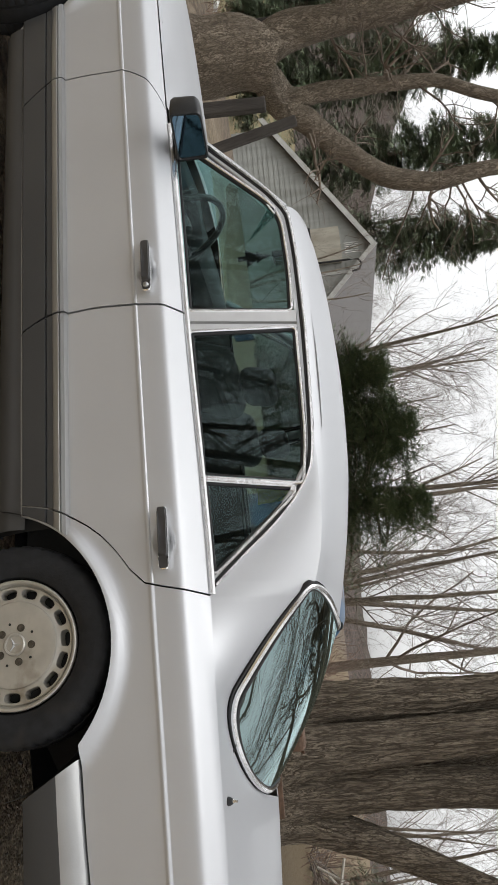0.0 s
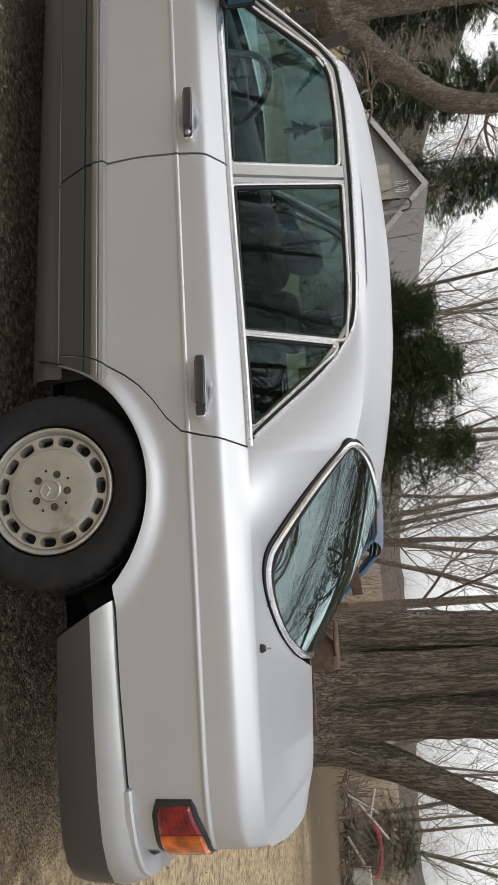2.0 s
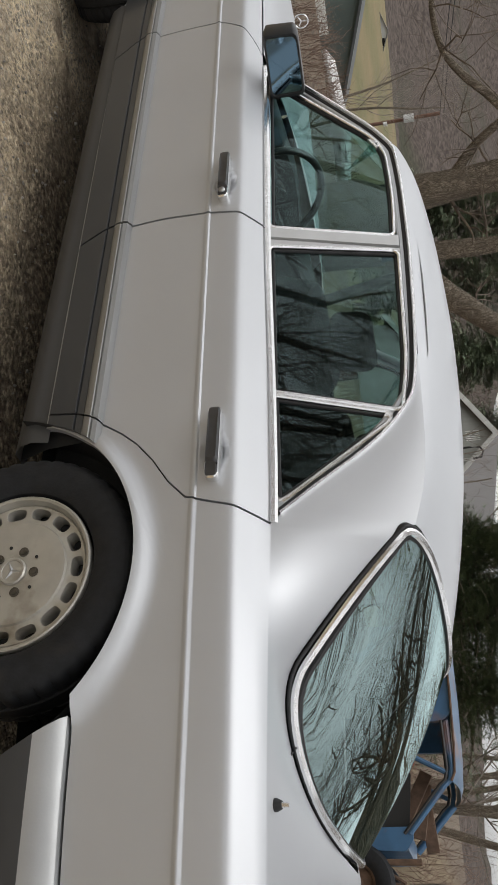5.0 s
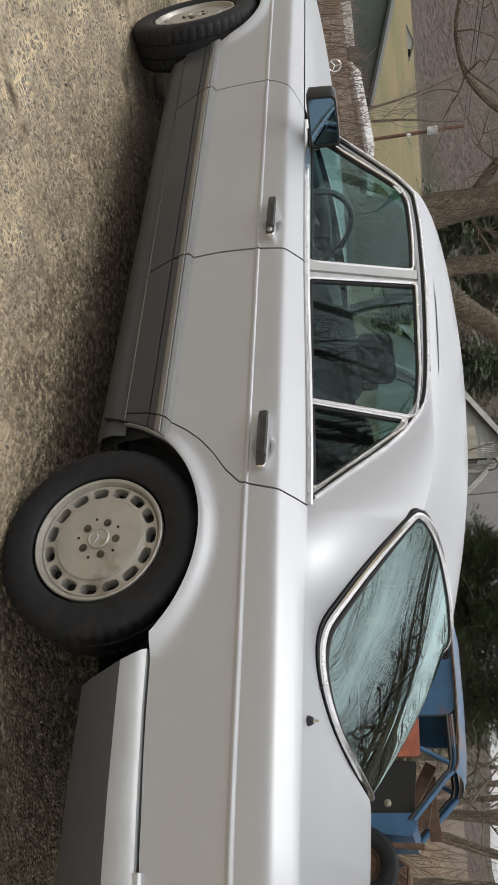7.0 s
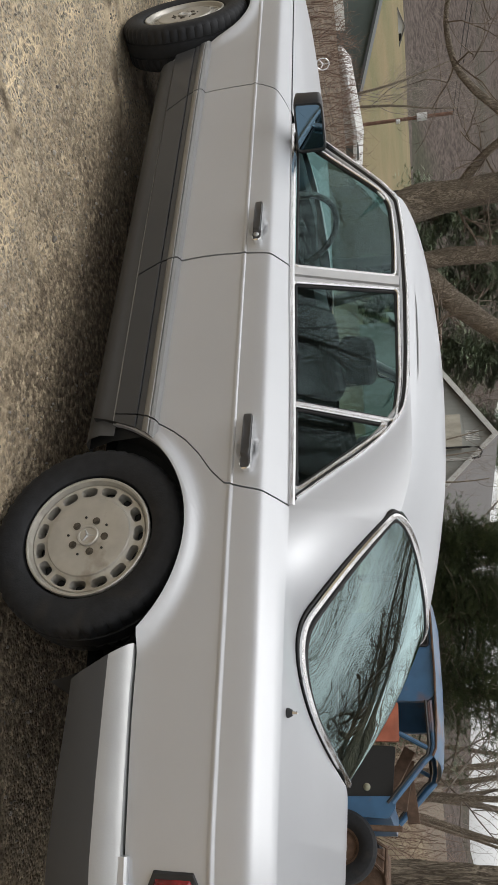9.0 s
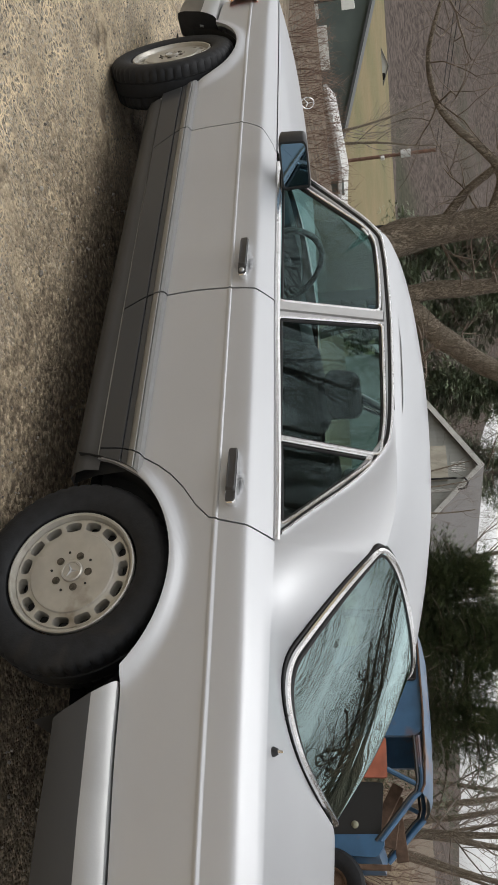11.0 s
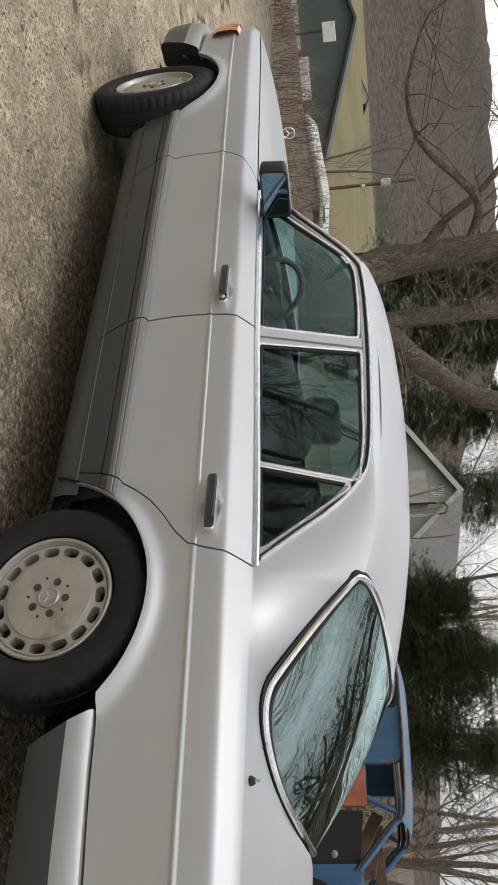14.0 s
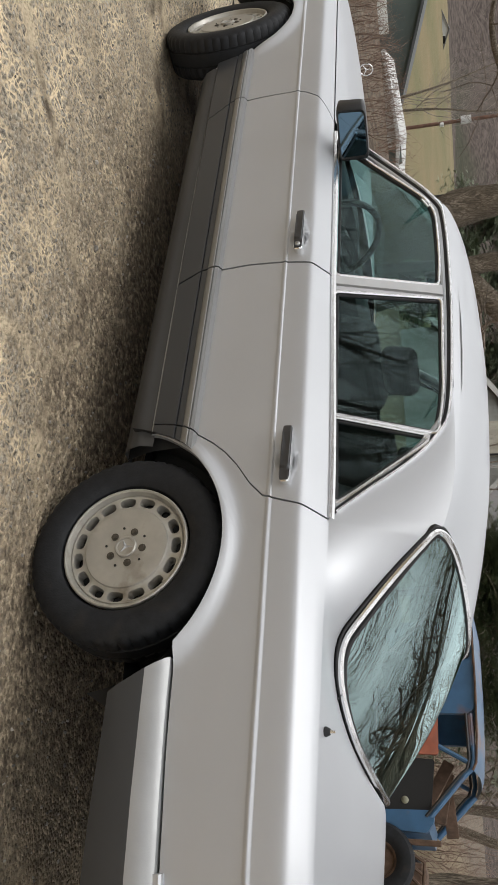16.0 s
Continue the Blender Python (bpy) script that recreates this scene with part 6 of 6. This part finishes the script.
PLASTIC_PALE = mat("pale_cap", (0.22, 0.22, 0.16), 0.7, 0, 0.2, 30)
pickup()


# ---- scrap heap and red machine beyond the tree ----
REDP = mat("red_paint", (0.36, 0.018, 0.03), 0.35, 0, 0.1, 6, coat=0.4, dirt=(0.2, 0.03, 0.03), dscale=4, damount=0.3)


def scrap():
    rng = random.Random(21)
    # each stick is its own thing, the small brush is one heap
    heap = Wood()
    for k in range(70):
        x, y = rng.uniform(3.4, 6.3), rng.uniform(17.4, 19.0)
        p = Vector((x, y, ground_z(x, y) + rng.uniform(0, 0.35)))
        d = Vector((rng.uniform(-1, 1), rng.uniform(-0.4, 0.4), rng.uniform(-0.1, 0.7))).normalized() * rng.uniform(0.4, 1.1)
        heap.limb([p, p + d * 0.5 + Vector((0, 0, 0.05)), p + d], 0.025, 0.012, 5)
    tagged(heap.make("brush_heap", PALE_TWIG, None), "heap of broken pale branches on the ground", "brush", kind="stuff")
    for k, (a, b) in enumerate((((3.75, 17.9, 0.25), (4.15, 17.9, 0.95)), ((3.9, 17.7, 0.5), (4.7, 17.8, 1.15)), ((3.6, 17.9, 0.9), (4.2, 17.8, 0.75)), ((5.1, 17.5, 0.15), (6.4, 17.4, 0.75)), ((5.6, 17.4, 0.1), (6.2, 17.3, 0.9)), ((4.6, 17.6, 0.2), (5.2, 17.6, 0.55)))):
        st = tube("pale_board", [a, b], 0.035, CREAM, None, "", 5)
        tagged(st, "pale broken board leaning in the scrap heap", "board", "scrap boards")
    # red curved guard
    rows = []
    for u in np.linspace(0, 1, 14):
        a = math.pi * (0.12 + 0.76 * u)
        rows.append([(4.9 - 0.62 * math.cos(a), 17.7 + w, 0.70 + 0.30 * math.sin(a) + dz) for w, dz in ((-0.2, -0.06), (-0.19, 0.0), (0.19, 0.0), (0.2, -0.06))])
    v, f = sheet(rows)
    tagged(link("red_mudguard", v, f, REDP), "curved red metal mudguard on the scrap heap", "mudguard")
    b = box("cream_box", (0.42, 0.4, 0.42), (5.45, 17.5, 0.48), CREAM, None, "", 0.03)
    tagged(b, "cream-painted metal box on the scrap heap", "box")
    m = thing("red_tractor", "small red tractor with a black seat and wheels", "tractor", (6.6, 17.4, 0))
    o = Vector((6.6, 17.4, 0))
    box("hood", (1.1, 0.7, 0.75), (0.75, 0, 1.0), REDP, m, "faded red engine hood", 0.12, 4)
    box("frame", (1.6, 0.5, 0.35), (0.5, 0, 0.45), SHADOW, m, "", 0.05)
    box("lamp_panel", (0.25, 0.6, 0.12), (0.12, 0, 1.40), CREAM, m, "", 0.03)
    tube("red_arm", [(-0.35, -0.1, 1.05), (0.0, -0.1, 1.08), (0.3, -0.1, 1.1)], 0.11, REDP, m, "red arm", 10)
    box("seat", (0.5, 0.5, 0.25), (-0.05, 0, 0.75), PLASTIC, m, "", 0.06, 3)
    for x, r in ((0.05, 0.36), (1.2, 0.42)):
        for y in (-0.45, 0.45):
            v, f = lathe([(r * 0.5, -0.10), (r * 0.8, -0.13), (r, -0.09), (r, 0.09), (r * 0.8, 0.13), (r * 0.5, 0.10)], 28)
            link("wheel", [(p[0] + x, p[1] + y, p[2] + r) for p in v], f, TYRE, m, "black ribbed tyre")


scrap()

# ---- timber posts by the crooked tree ----
POST = mat("tarred_timber", (0.045, 0.040, 0.036), 0.9, 0, 0.3, 8, 0.5, 40, stretch=(1, 1, 0.2))
for x, y, z, r, tilt in ((-8.95, 7.2, 1.08, 0.10, 2), (-8.12, 7.2, 1.56, 0.075, -12), (-10.56, 7.2, 1.51, 0.06, 0)):
    p = box("timber_post", (r * 2, r * 2, z + 0.5), (0, 0, (z - 0.5) / 2), POST, None, "", 0.02, 2)
    p.matrix_world = pose(x, y, 0, 0, tilt, 20)
    tagged(p, "dark tarred timber post beside the tree", "post", "timber posts")


# ---- valley: buildings, pole and wires ----
GREYGREEN = mat("grey_green_siding", (0.085, 0.105, 0.098), 0.8, 0, 0.1, 0.5)
ROOFING = mat("dark_roofing", (0.07, 0.075, 0.075), 0.8, 0, 0.1, 0.5)
PALE = mat("pale_siding", (0.50, 0.50, 0.48), 0.8, 0, 0.08, 0.4)


def gable_block(name, label, a, b, depth, eave, peak, base, wall, roof, windows=()):
    """A gabled building whose near gable wall runs from a to b (x, y)."""
    h = thing(name, label, "building", ((a[0] + b[0]) / 2, (a[1] + b[1]) / 2, base))
    e = Vector((b[0] - a[0], b[1] - a[1], 0))
    half = e.length / 2
    e.normalize()
    n = Vector((e.y, -e.x, 0))
    up = Vector((0, 0, 1))
    P = lambda s, z, d=0.0: e * s + up * z + n * d  # noqa: E731
    v = [P(-half, -1), P(half, -1), P(half, eave), P(0, peak), P(-half, eave)]
    v += [p - n * depth for p in v]
    link("wall", v, [(0, 1, 2, 3, 4), (5, 9, 8, 7, 6), (1, 6, 7, 2), (0, 4, 9, 5)], wall, h, smooth=False)
    for s in (-1, 1):
        a0, a1 = P(0, peak + 0.05), P(s * (half + 0.6), eave - 0.6 * (peak - eave) / half + 0.05)
        q = [a0 + n * 0.5, a1 + n * 0.5, a1 - n * (depth + 0.5), a0 - n * (depth + 0.5)]
        v = q + [p + up * 0.2 for p in q]
        link("roof_slope", v, [(0, 3, 2, 1), (4, 5, 6, 7), (0, 1, 5, 4), (1, 2, 6, 5), (2, 3, 7, 6), (3, 0, 4, 7)], roof, h, smooth=False)
    for s, z, w, hh, m in windows:
        q = [P(s - w / 2, z, 0.06), P(s + w / 2, z, 0.06), P(s + w / 2, z + hh, 0.06), P(s - w / 2, z + hh, 0.06)]
        link("window", q + [p - n * 0.06 for p in q], [(0, 1, 2, 3), (0, 4, 5, 1), (1, 5, 6, 2), (2, 6, 7, 3), (3, 7, 4, 0)], m, h, smooth=False)
    return h


gable_block("garage_building", "large grey-green gabled building with white doors in the valley", (-64.5, 17.9), (-54.0, 36.2), 20, 2.2, 5.6, -4.2, GREYGREEN, ROOFING, ((3.6, 0.2, 3.0, 1.9, WHITE), (-0.4, 0.2, 4.0, 1.4, PALE), (7.5, 0.1, 1.2, 2.0, SHADOW)))
gable_block("white_house", "low white house with a pale roof in the valley", (-41.5, 24.0), (-36.8, 30.5), 9, 0.9, 1.35, -2.6, PALE, PALE, ((1.0, 0.7, 1.0, 0.9, GREYGREEN),))
gable_block("far_house", "distant white farmhouse at the edge of the woods", (-172, 97), (-168.5, 103.5), 7, 1.8, 3.2, 0.6, PALE, SHINGLE, ((2, 1, 1.5, 1.5, SHADOW),))
hoop = thing("basketball_hoop", "white basketball backboard on a dark pole", "hoop", (-52.5, 24.2, -4.0))
tube("pole", [(0, 0, -0.5), (0, 0, 3.6)], 0.09, POST, hoop, "", 8)
box("backboard", (0.08, 1.2, 0.85), (0.25, 0, 3.75), WHITE, hoop, "white backboard", 0.3, 4, Matrix.Rotation(radians(-30), 4, "Z"))
pole = thing("utility_pole", "brown wooden utility pole with a grey transformer", "utility pole", (-63.3, 44.6, -4.5))
tube("shaft", [(0, 0, -0.5), (0, 0, 10.7)], 0.16, mat("creosoted_pole", (0.14, 0.075, 0.05), 0.9, 0, 0.2, 3), pole, "", 10)
tube("transformer", [(0.35, -0.3, 7.5), (0.35, -0.3, 8.4)], 0.36, PALE, pole, "pale grey transformer", 14)
box("insulator", (0.3, 0.3, 0.35), (0.2, 0, 5.85), WHITE, pole, "white insulator", 0.05)
for k in range(2):
    w = tube("overhead_wire", [(-63.3 + 2.6 * u + 5 * u * u * 0, 44.6 - 40 * u, 6.2 + 6 * u - 3.0 * u * (1 - u) + 0.35 * k) for u in np.linspace(0, 1, 14)], 0.03, SHADOW, None, "", 5)
    tagged(w, "dark overhead wire strung from the utility pole", "wire", "overhead wires")
scrub = Wood()
srng = random.Random(8)
for k in range(620):
    x, y = srng.uniform(-19, -12.6), srng.uniform(2.0, 10.5)
    scrub.grow(srng, (x, y, ground_z(x, y) - 0.05), (srng.uniform(-0.4, 0.4), srng.uniform(-0.4, 0.4), 1), srng.uniform(0.3, 0.75), 0.008, 1, 0.6, 0.05, 3, 4, 0.3)
for k in range(420):
    x, y = srng.uniform(-9, 9), srng.uniform(15.5, 23)
    scrub.grow(srng, (x, y, ground_z(x, y) - 0.05), (srng.uniform(-0.5, 0.5), srng.uniform(-0.5, 0.5), 1), srng.uniform(0.8, 2.0), 0.012, 2 if k % 3 == 0 else 1, 0.6, 0.04, 3, 4, 0.3)
tagged(scrub.make("scrub", mat("brown_scrub", (0.20, 0.14, 0.11), 0.9, 0, 0.3, 3.0, spec=0.2), None), "low leafless brown scrub at the edge of the drive", "scrub", kind="stuff")


# ---- loose stones on the drive ----
def stones():
    rng = random.Random(2)
    shape = bmesh.new()
    bmesh.ops.create_icosphere(shape, subdivisions=1, radius=1)
    base = [v.co.copy() for v in shape.verts]
    tri = [tuple(v.index for v in f.verts) for f in shape.faces]
    shape.free()
    v, f = [], []
    for k in range(4200):
        x, y = rng.uniform(-4.2, 2.6), rng.uniform(-2.4, 1.2) if k % 3 else rng.uniform(1.2, 9)
        r = rng.uniform(0.003, 0.008) * (2.0 if rng.random() < 0.04 else 1)
        o, n0 = Vector((x, y, ground_z(x, y) + r * 0.2)), len(v)
        rot = Euler((rng.uniform(0, 6), rng.uniform(0, 6), rng.uniform(0, 6))).to_matrix()
        sc = Vector((rng.uniform(0.7, 1.4), rng.uniform(0.7, 1.2), rng.uniform(0.4, 0.8)))
        v += [o + rot @ Vector((p.x * sc.x, p.y * sc.y, p.z * sc.z)) * r for p in base]
        f += [tuple(i + n0 for i in q) for q in tri]
    tagged(link("loose_gravel", v, f, foliage("gravel_stones", (0.09, 0.08, 0.07), (0.34, 0.31, 0.26)), smooth=False), "scattered small stones on the drive", "gravel", kind="stuff")


stones()

# ---- fittings of the car ----
MIRROR = mat("mirror_glass", (0.14, 0.22, 0.29), 0.03, 1.0)
LEATHER = mat("dark_upholstery", (0.009, 0.010, 0.011), 0.85, 0, 0.15, 12, 0.2, 90)
DASH = mat("dark_dashboard", (0.014, 0.015, 0.017), 0.65, 0, 0.1, 20, 0.1, 200)
VEST = mat("yellow_green_cloth", (0.62, 0.66, 0.10), 0.7, 0, 0.1, 30)


def door_mirror(s):
    """Black housing on the door's front corner, its glass facing back."""
    rows = []
    shape = rounded([(-0.5, -0.5), (0.5, -0.42), (0.46, 0.5), (-0.5, 0.46)], [0.12, 0.10, 0.16, 0.12], 6)
    for dx, k in ((-0.062, 0.55), (-0.055, 0.80), (-0.035, 0.94), (0.0, 1.0), (0.030, 1.0), (0.036, 0.97), (0.036, 0.88), (0.030, 0.86)):
        rows.append([(-1.800 + dx - 0.22 * (b * 0.0) - 0.10 * a * 0.5, s * (0.853 + 0.205 * a * k), 0.955 + 0.125 * b * k) for a, b in shape])
    v, f = sheet(rows, wrap=True, flip=s > 0)
    m = len(shape)
    f.append(tuple(range(m)))
    h = link("door_mirror", v, f, PLASTIC, car, "black plastic door mirror with bluish glass")
    v, f = disc_fill([(a * 0.86, b * 0.86) for a, b in shape], lambda a, b: (-1.768 - 0.10 * a * 0.5, s * (0.853 + 0.205 * a), 0.955 + 0.125 * b), 3)
    link("mirror_glass", v, f, MIRROR, h, "bluish mirror glass")
    v, f = sweep([(-1.86, s * 0.735, 0.905), (-1.84, s * 0.765, 0.92), (-1.82, s * 0.80, 0.935)], ring_section(0.035, 10), up=(0, 0, 1))
    link("mirror_foot", v, f, PLASTIC, h)
    v = [(-1.925, s * 0.752, 0.888), (-1.80, s * 0.755, 0.893), (-1.80, s * 0.722, 1.0), (-1.925, s * 0.748, 0.895)]
    v += [(x, y - s * 0.015, z) for x, y, z in v]
    link("mirror_base", v, [(0, 1, 2, 3), (7, 6, 5, 4), (0, 4, 5, 1), (1, 5, 6, 2), (2, 6, 7, 3), (3, 7, 4, 0)], PLASTIC, h, smooth=False)


for s in (-1, 1):
    door_mirror(s)
    # amber lamp on the front corner
    rows = []
    for z, d in ((0.560, -0.004), (0.566, 0.016), (0.60, 0.028), (0.66, 0.028), (0.700, 0.020), (0.712, -0.004)):
        rows.append([(x - 0.5 * d, s * (float(half_width(x)) + d), z + 0.02 * (x + 3.5)) for x in np.r_[np.linspace(-3.29, -3.49, 8), np.linspace(-3.505, -3.558, 8)]])
    v, f = sheet(rows, flip=s < 0)
    link("corner_lamp", v, f, AMBER, car, "amber corner lamp")

# bonnet ornament: a ring with three arms on a stem
orn = tube("ornament_ring", [(-3.518, 0.038 * math.cos(a), 0.879 + 0.038 * math.sin(a)) for a in np.linspace(0, 2 * math.pi, 32, endpoint=False)], 0.0032, CHROME, car, "chrome bonnet ornament", 8, True, (1, 0, 0))
for k in range(3):
    a = math.pi / 2 + 2 * math.pi * k / 3
    tube("ornament_arm", [(-3.518, 0, 0.879), (-3.518, 0.037 * math.cos(a), 0.879 + 0.037 * math.sin(a))], [0.0045, 0.0015], CHROME, orn, "", 6)
tube("ornament_stem", [(-3.518, 0, 0.80), (-3.518, 0, 0.841)], [0.012, 0.004], CHROME, orn, "", 8)

# aerial stub and the hook of the window trim
zz = 0.926
ae = tube("aerial_socket", [(0.496, -0.712, zz - 0.005), (0.496, -0.714, zz + 0.006), (0.496, -0.715, zz + 0.016)], [0.014, 0.013, 0.008], RUBBER, car, "black aerial stub with a bright tip", 14)
tube("aerial_tip", [(0.496, -0.715, zz + 0.014), (0.497, -0.717, zz + 0.030)], [0.006, 0.004], CHROME, ae, "", 10)
hy, hz = glass_side(0.360)
tube("trim_hook", [(0.360, -hy + 0.004, hz), (0.362, -hy - 0.012, hz + 0.004), (0.372, -hy - 0.020, hz - 0.002)], 0.0028, RUBBER, car, "", 6)


def seat(x, y, tilt, wide, back, par):
    b = box("seat_cushion", (0.50, wide, 0.20), (x - 0.22, y, 0.50), LEATHER, par, "dark upholstered seat", 0.06, 4)
    t = Matrix.Rotation(radians(tilt), 4, "Y")
    box("seat_backrest", (0.14, wide, back), (x + 0.10, y, 0.56 + back / 2), LEATHER, b, "", 0.055, 4, t)
    return b


for y in (-0.36, 0.36):
    st = seat(-1.14, y, 20, 0.50, 0.48, car)
    box("headrest", (0.09, 0.25, 0.14), (-0.95, y, 1.10), LEATHER, st, "padded headrest", 0.045, 4, Matrix.Rotation(radians(10), 4, "Y"))
    for d in (-0.06, 0.06):
        tube("headrest_post", [(-0.97, y + d, 0.98), (-0.95, y + d, 1.06)], 0.006, CHROME, st, "", 8)
rb = seat(-0.22, 0, 20, 1.30, 0.44, car)
for y in (-0.36, 0.36):
    box("headrest", (0.09, 0.26, 0.13), (0.00, y, 1.03), LEATHER, rb, "padded headrest", 0.04, 4, Matrix.Rotation(radians(12), 4, "Y"))
box("parcel_shelf", (0.56, 1.34, 0.03), (0.22, 0, 0.893), LEATHER, car, "dark parcel shelf", 0.01)
for s in (-1, 1):
    rows = [[(x, y - s * 0.022, z - 0.012) for x, y, z in r if x < 0.30] for r in INNER[s]]
    v, f = sheet(rows, flip=s > 0)
    link("pillar_trim", v, f, LEATHER, car, "dark inner trim of the rear pillar")
rows = []
for y in np.linspace(-0.70, 0.70, 15):
    hump = 0.030 * math.exp(-(((y + 0.37) / 0.20) ** 2))
    rows.append([(-2.08, y, 0.86), (-1.98, y, 0.875), (-1.86, y, 0.885 + hump), (-1.78, y, 0.880 + hump), (-1.74, y, 0.85), (-1.72, y, 0.70), (-1.75, y, 0.50)])
v, f = sheet(rows)
link("dashboard", v, f, DASH, car, "black dashboard with an instrument hood")
for s in (-1, 1):
    v, f = sheet([[(x, s * y, z) for x in np.linspace(-1.92, -0.16, 8)] for y, z in ((0.70, 0.30), (0.72, 0.60), (0.735, 0.84), (0.752, 0.885))])
    link("door_card", v, f, LEATHER, car, "dark inner door panel")
v, f = sheet([[(x, y, 0.27) for x in (-2.1, 0.1)] for y in (-0.72, 0.72)])
link("carpet", v, f, LEATHER, car)
rows = [[(x, y * 0.60, float(roof_mid(x)) - 0.035 - 0.06 * abs(y) ** 3) for x in np.linspace(-1.58, -0.26, 10)] for y in np.linspace(-1, 1, 11)]
v, f = sheet(rows)
link("headliner", v, f, mat("grey_headliner", (0.20, 0.20, 0.19), 0.9, 0, 0.05, 20), car, "grey headliner")
v, f = sheet([[(-1.72, y, z) for z in (0.27, 0.6)] for y in (-0.7, 0.7)])
link("bulkhead", v, f, DASH, car)
v, f = sheet([[(0.04, y, z) for z in (0.27, 0.9)] for y in (-0.7, 0.7)])
link("rear_bulkhead", v, f, LEATHER, car)
# steering wheel
ring = [Vector((0, 0.198 * math.cos(a), 0.198 * math.sin(a))) for a in np.linspace(0, 2 * math.pi, 40, endpoint=False)]
tilt = Matrix.Translation((-1.68, -0.38, 0.83)) @ Matrix.Rotation(radians(-24), 4, "Y")
sw = tube("steering_wheel", [tilt @ p for p in ring], 0.014, PLASTIC, car, "black steering wheel", 10, True, (1, 0, 0))
tube("wheel_spoke", [tilt @ Vector((-0.01, -0.19, 0)), tilt @ Vector((-0.02, 0, -0.01)), tilt @ Vector((-0.01, 0.19, 0))], 0.018, PLASTIC, sw, "", 8)
tube("wheel_spoke", [tilt @ Vector((-0.02, 0, 0)), tilt @ Vector((-0.01, 0, -0.19))], 0.018, PLASTIC, sw, "", 8)
tube("wheel_hub", [tilt @ Vector((-0.16, 0, 0)), tilt @ Vector((-0.04, 0, 0)), tilt @ Vector((0.01, 0, 0))], [0.03, 0.06, 0.05], PLASTIC, sw, "", 16)
# inner mirror, air freshener and a yellow-green cloth
im = box("inner_mirror", (0.03, 0.24, 0.07), (-1.735, 0.0, 1.225), PLASTIC, car, "black inner mirror", 0.014, 3, Matrix.Rotation(radians(22), 4, "Z"))
box("mirror_pane", (0.004, 0.215, 0.052), (-1.7185, 0.007, 1.225), MIRROR, im, "", 0.001, 1, Matrix.Rotation(radians(22), 4, "Z"))
tube("mirror_stem", [(-1.745, 0.0, 1.24), (-1.775, 0, 1.285)], 0.010, PLASTIC, im)
fr = tube("hanging_cord", [(-1.73, -0.03, 1.215), (-1.72, -0.05, 1.18)], 0.0018, PLASTIC, car, "air freshener shaped like a fir tree on a cord", 5)
tree = [(0, 0.058), (0.010, 0.036), (0.005, 0.036), (0.022, 0.012), (0.010, 0.012), (0.032, -0.020), (0.008, -0.020), (0.008, -0.045), (-0.008, -0.045), (-0.008, -0.020), (-0.032, -0.020), (-0.010, 0.012), (-0.022, 0.012), (-0.005, 0.036), (-0.010, 0.036)]
n = len(tree)
v = [(-1.72 + 0.8 * a, -0.05 + 1.15 * a, 1.10 + 1.5 * b) for a, b in tree] + [(-1.717 + 0.8 * a, -0.052 + 1.15 * a, 1.10 + 1.5 * b) for a, b in tree]
bm = bmesh.new()
vs = [bm.verts.new(p) for p in v]
bm.faces.new(vs[:n])
bm.faces.new(vs[n:][::-1])
for i in range(n):
    bm.faces.new((vs[i], vs[(i + 1) % n], vs[(i + 1) % n + n], vs[i + n]))
part("air_freshener", bm, DASH, fr, "dark cardboard fir tree", smooth=False)
rows = [[(-0.80 + 0.10 * u + 0.01 * math.sin(9 * z), 0.50 + 0.02 * math.sin(7 * u + 5 * z), z) for u in np.linspace(0, 1, 8)] for z in np.linspace(0.99, 1.14, 6)]
v, f = sheet(rows)
cl = tagged(link("yellow_cloth", v, f, VEST), "folded yellow-green cloth hung inside the car", "cloth")
sd = cl.modifiers.new("thickness", "SOLIDIFY")
sd.thickness = 0.012
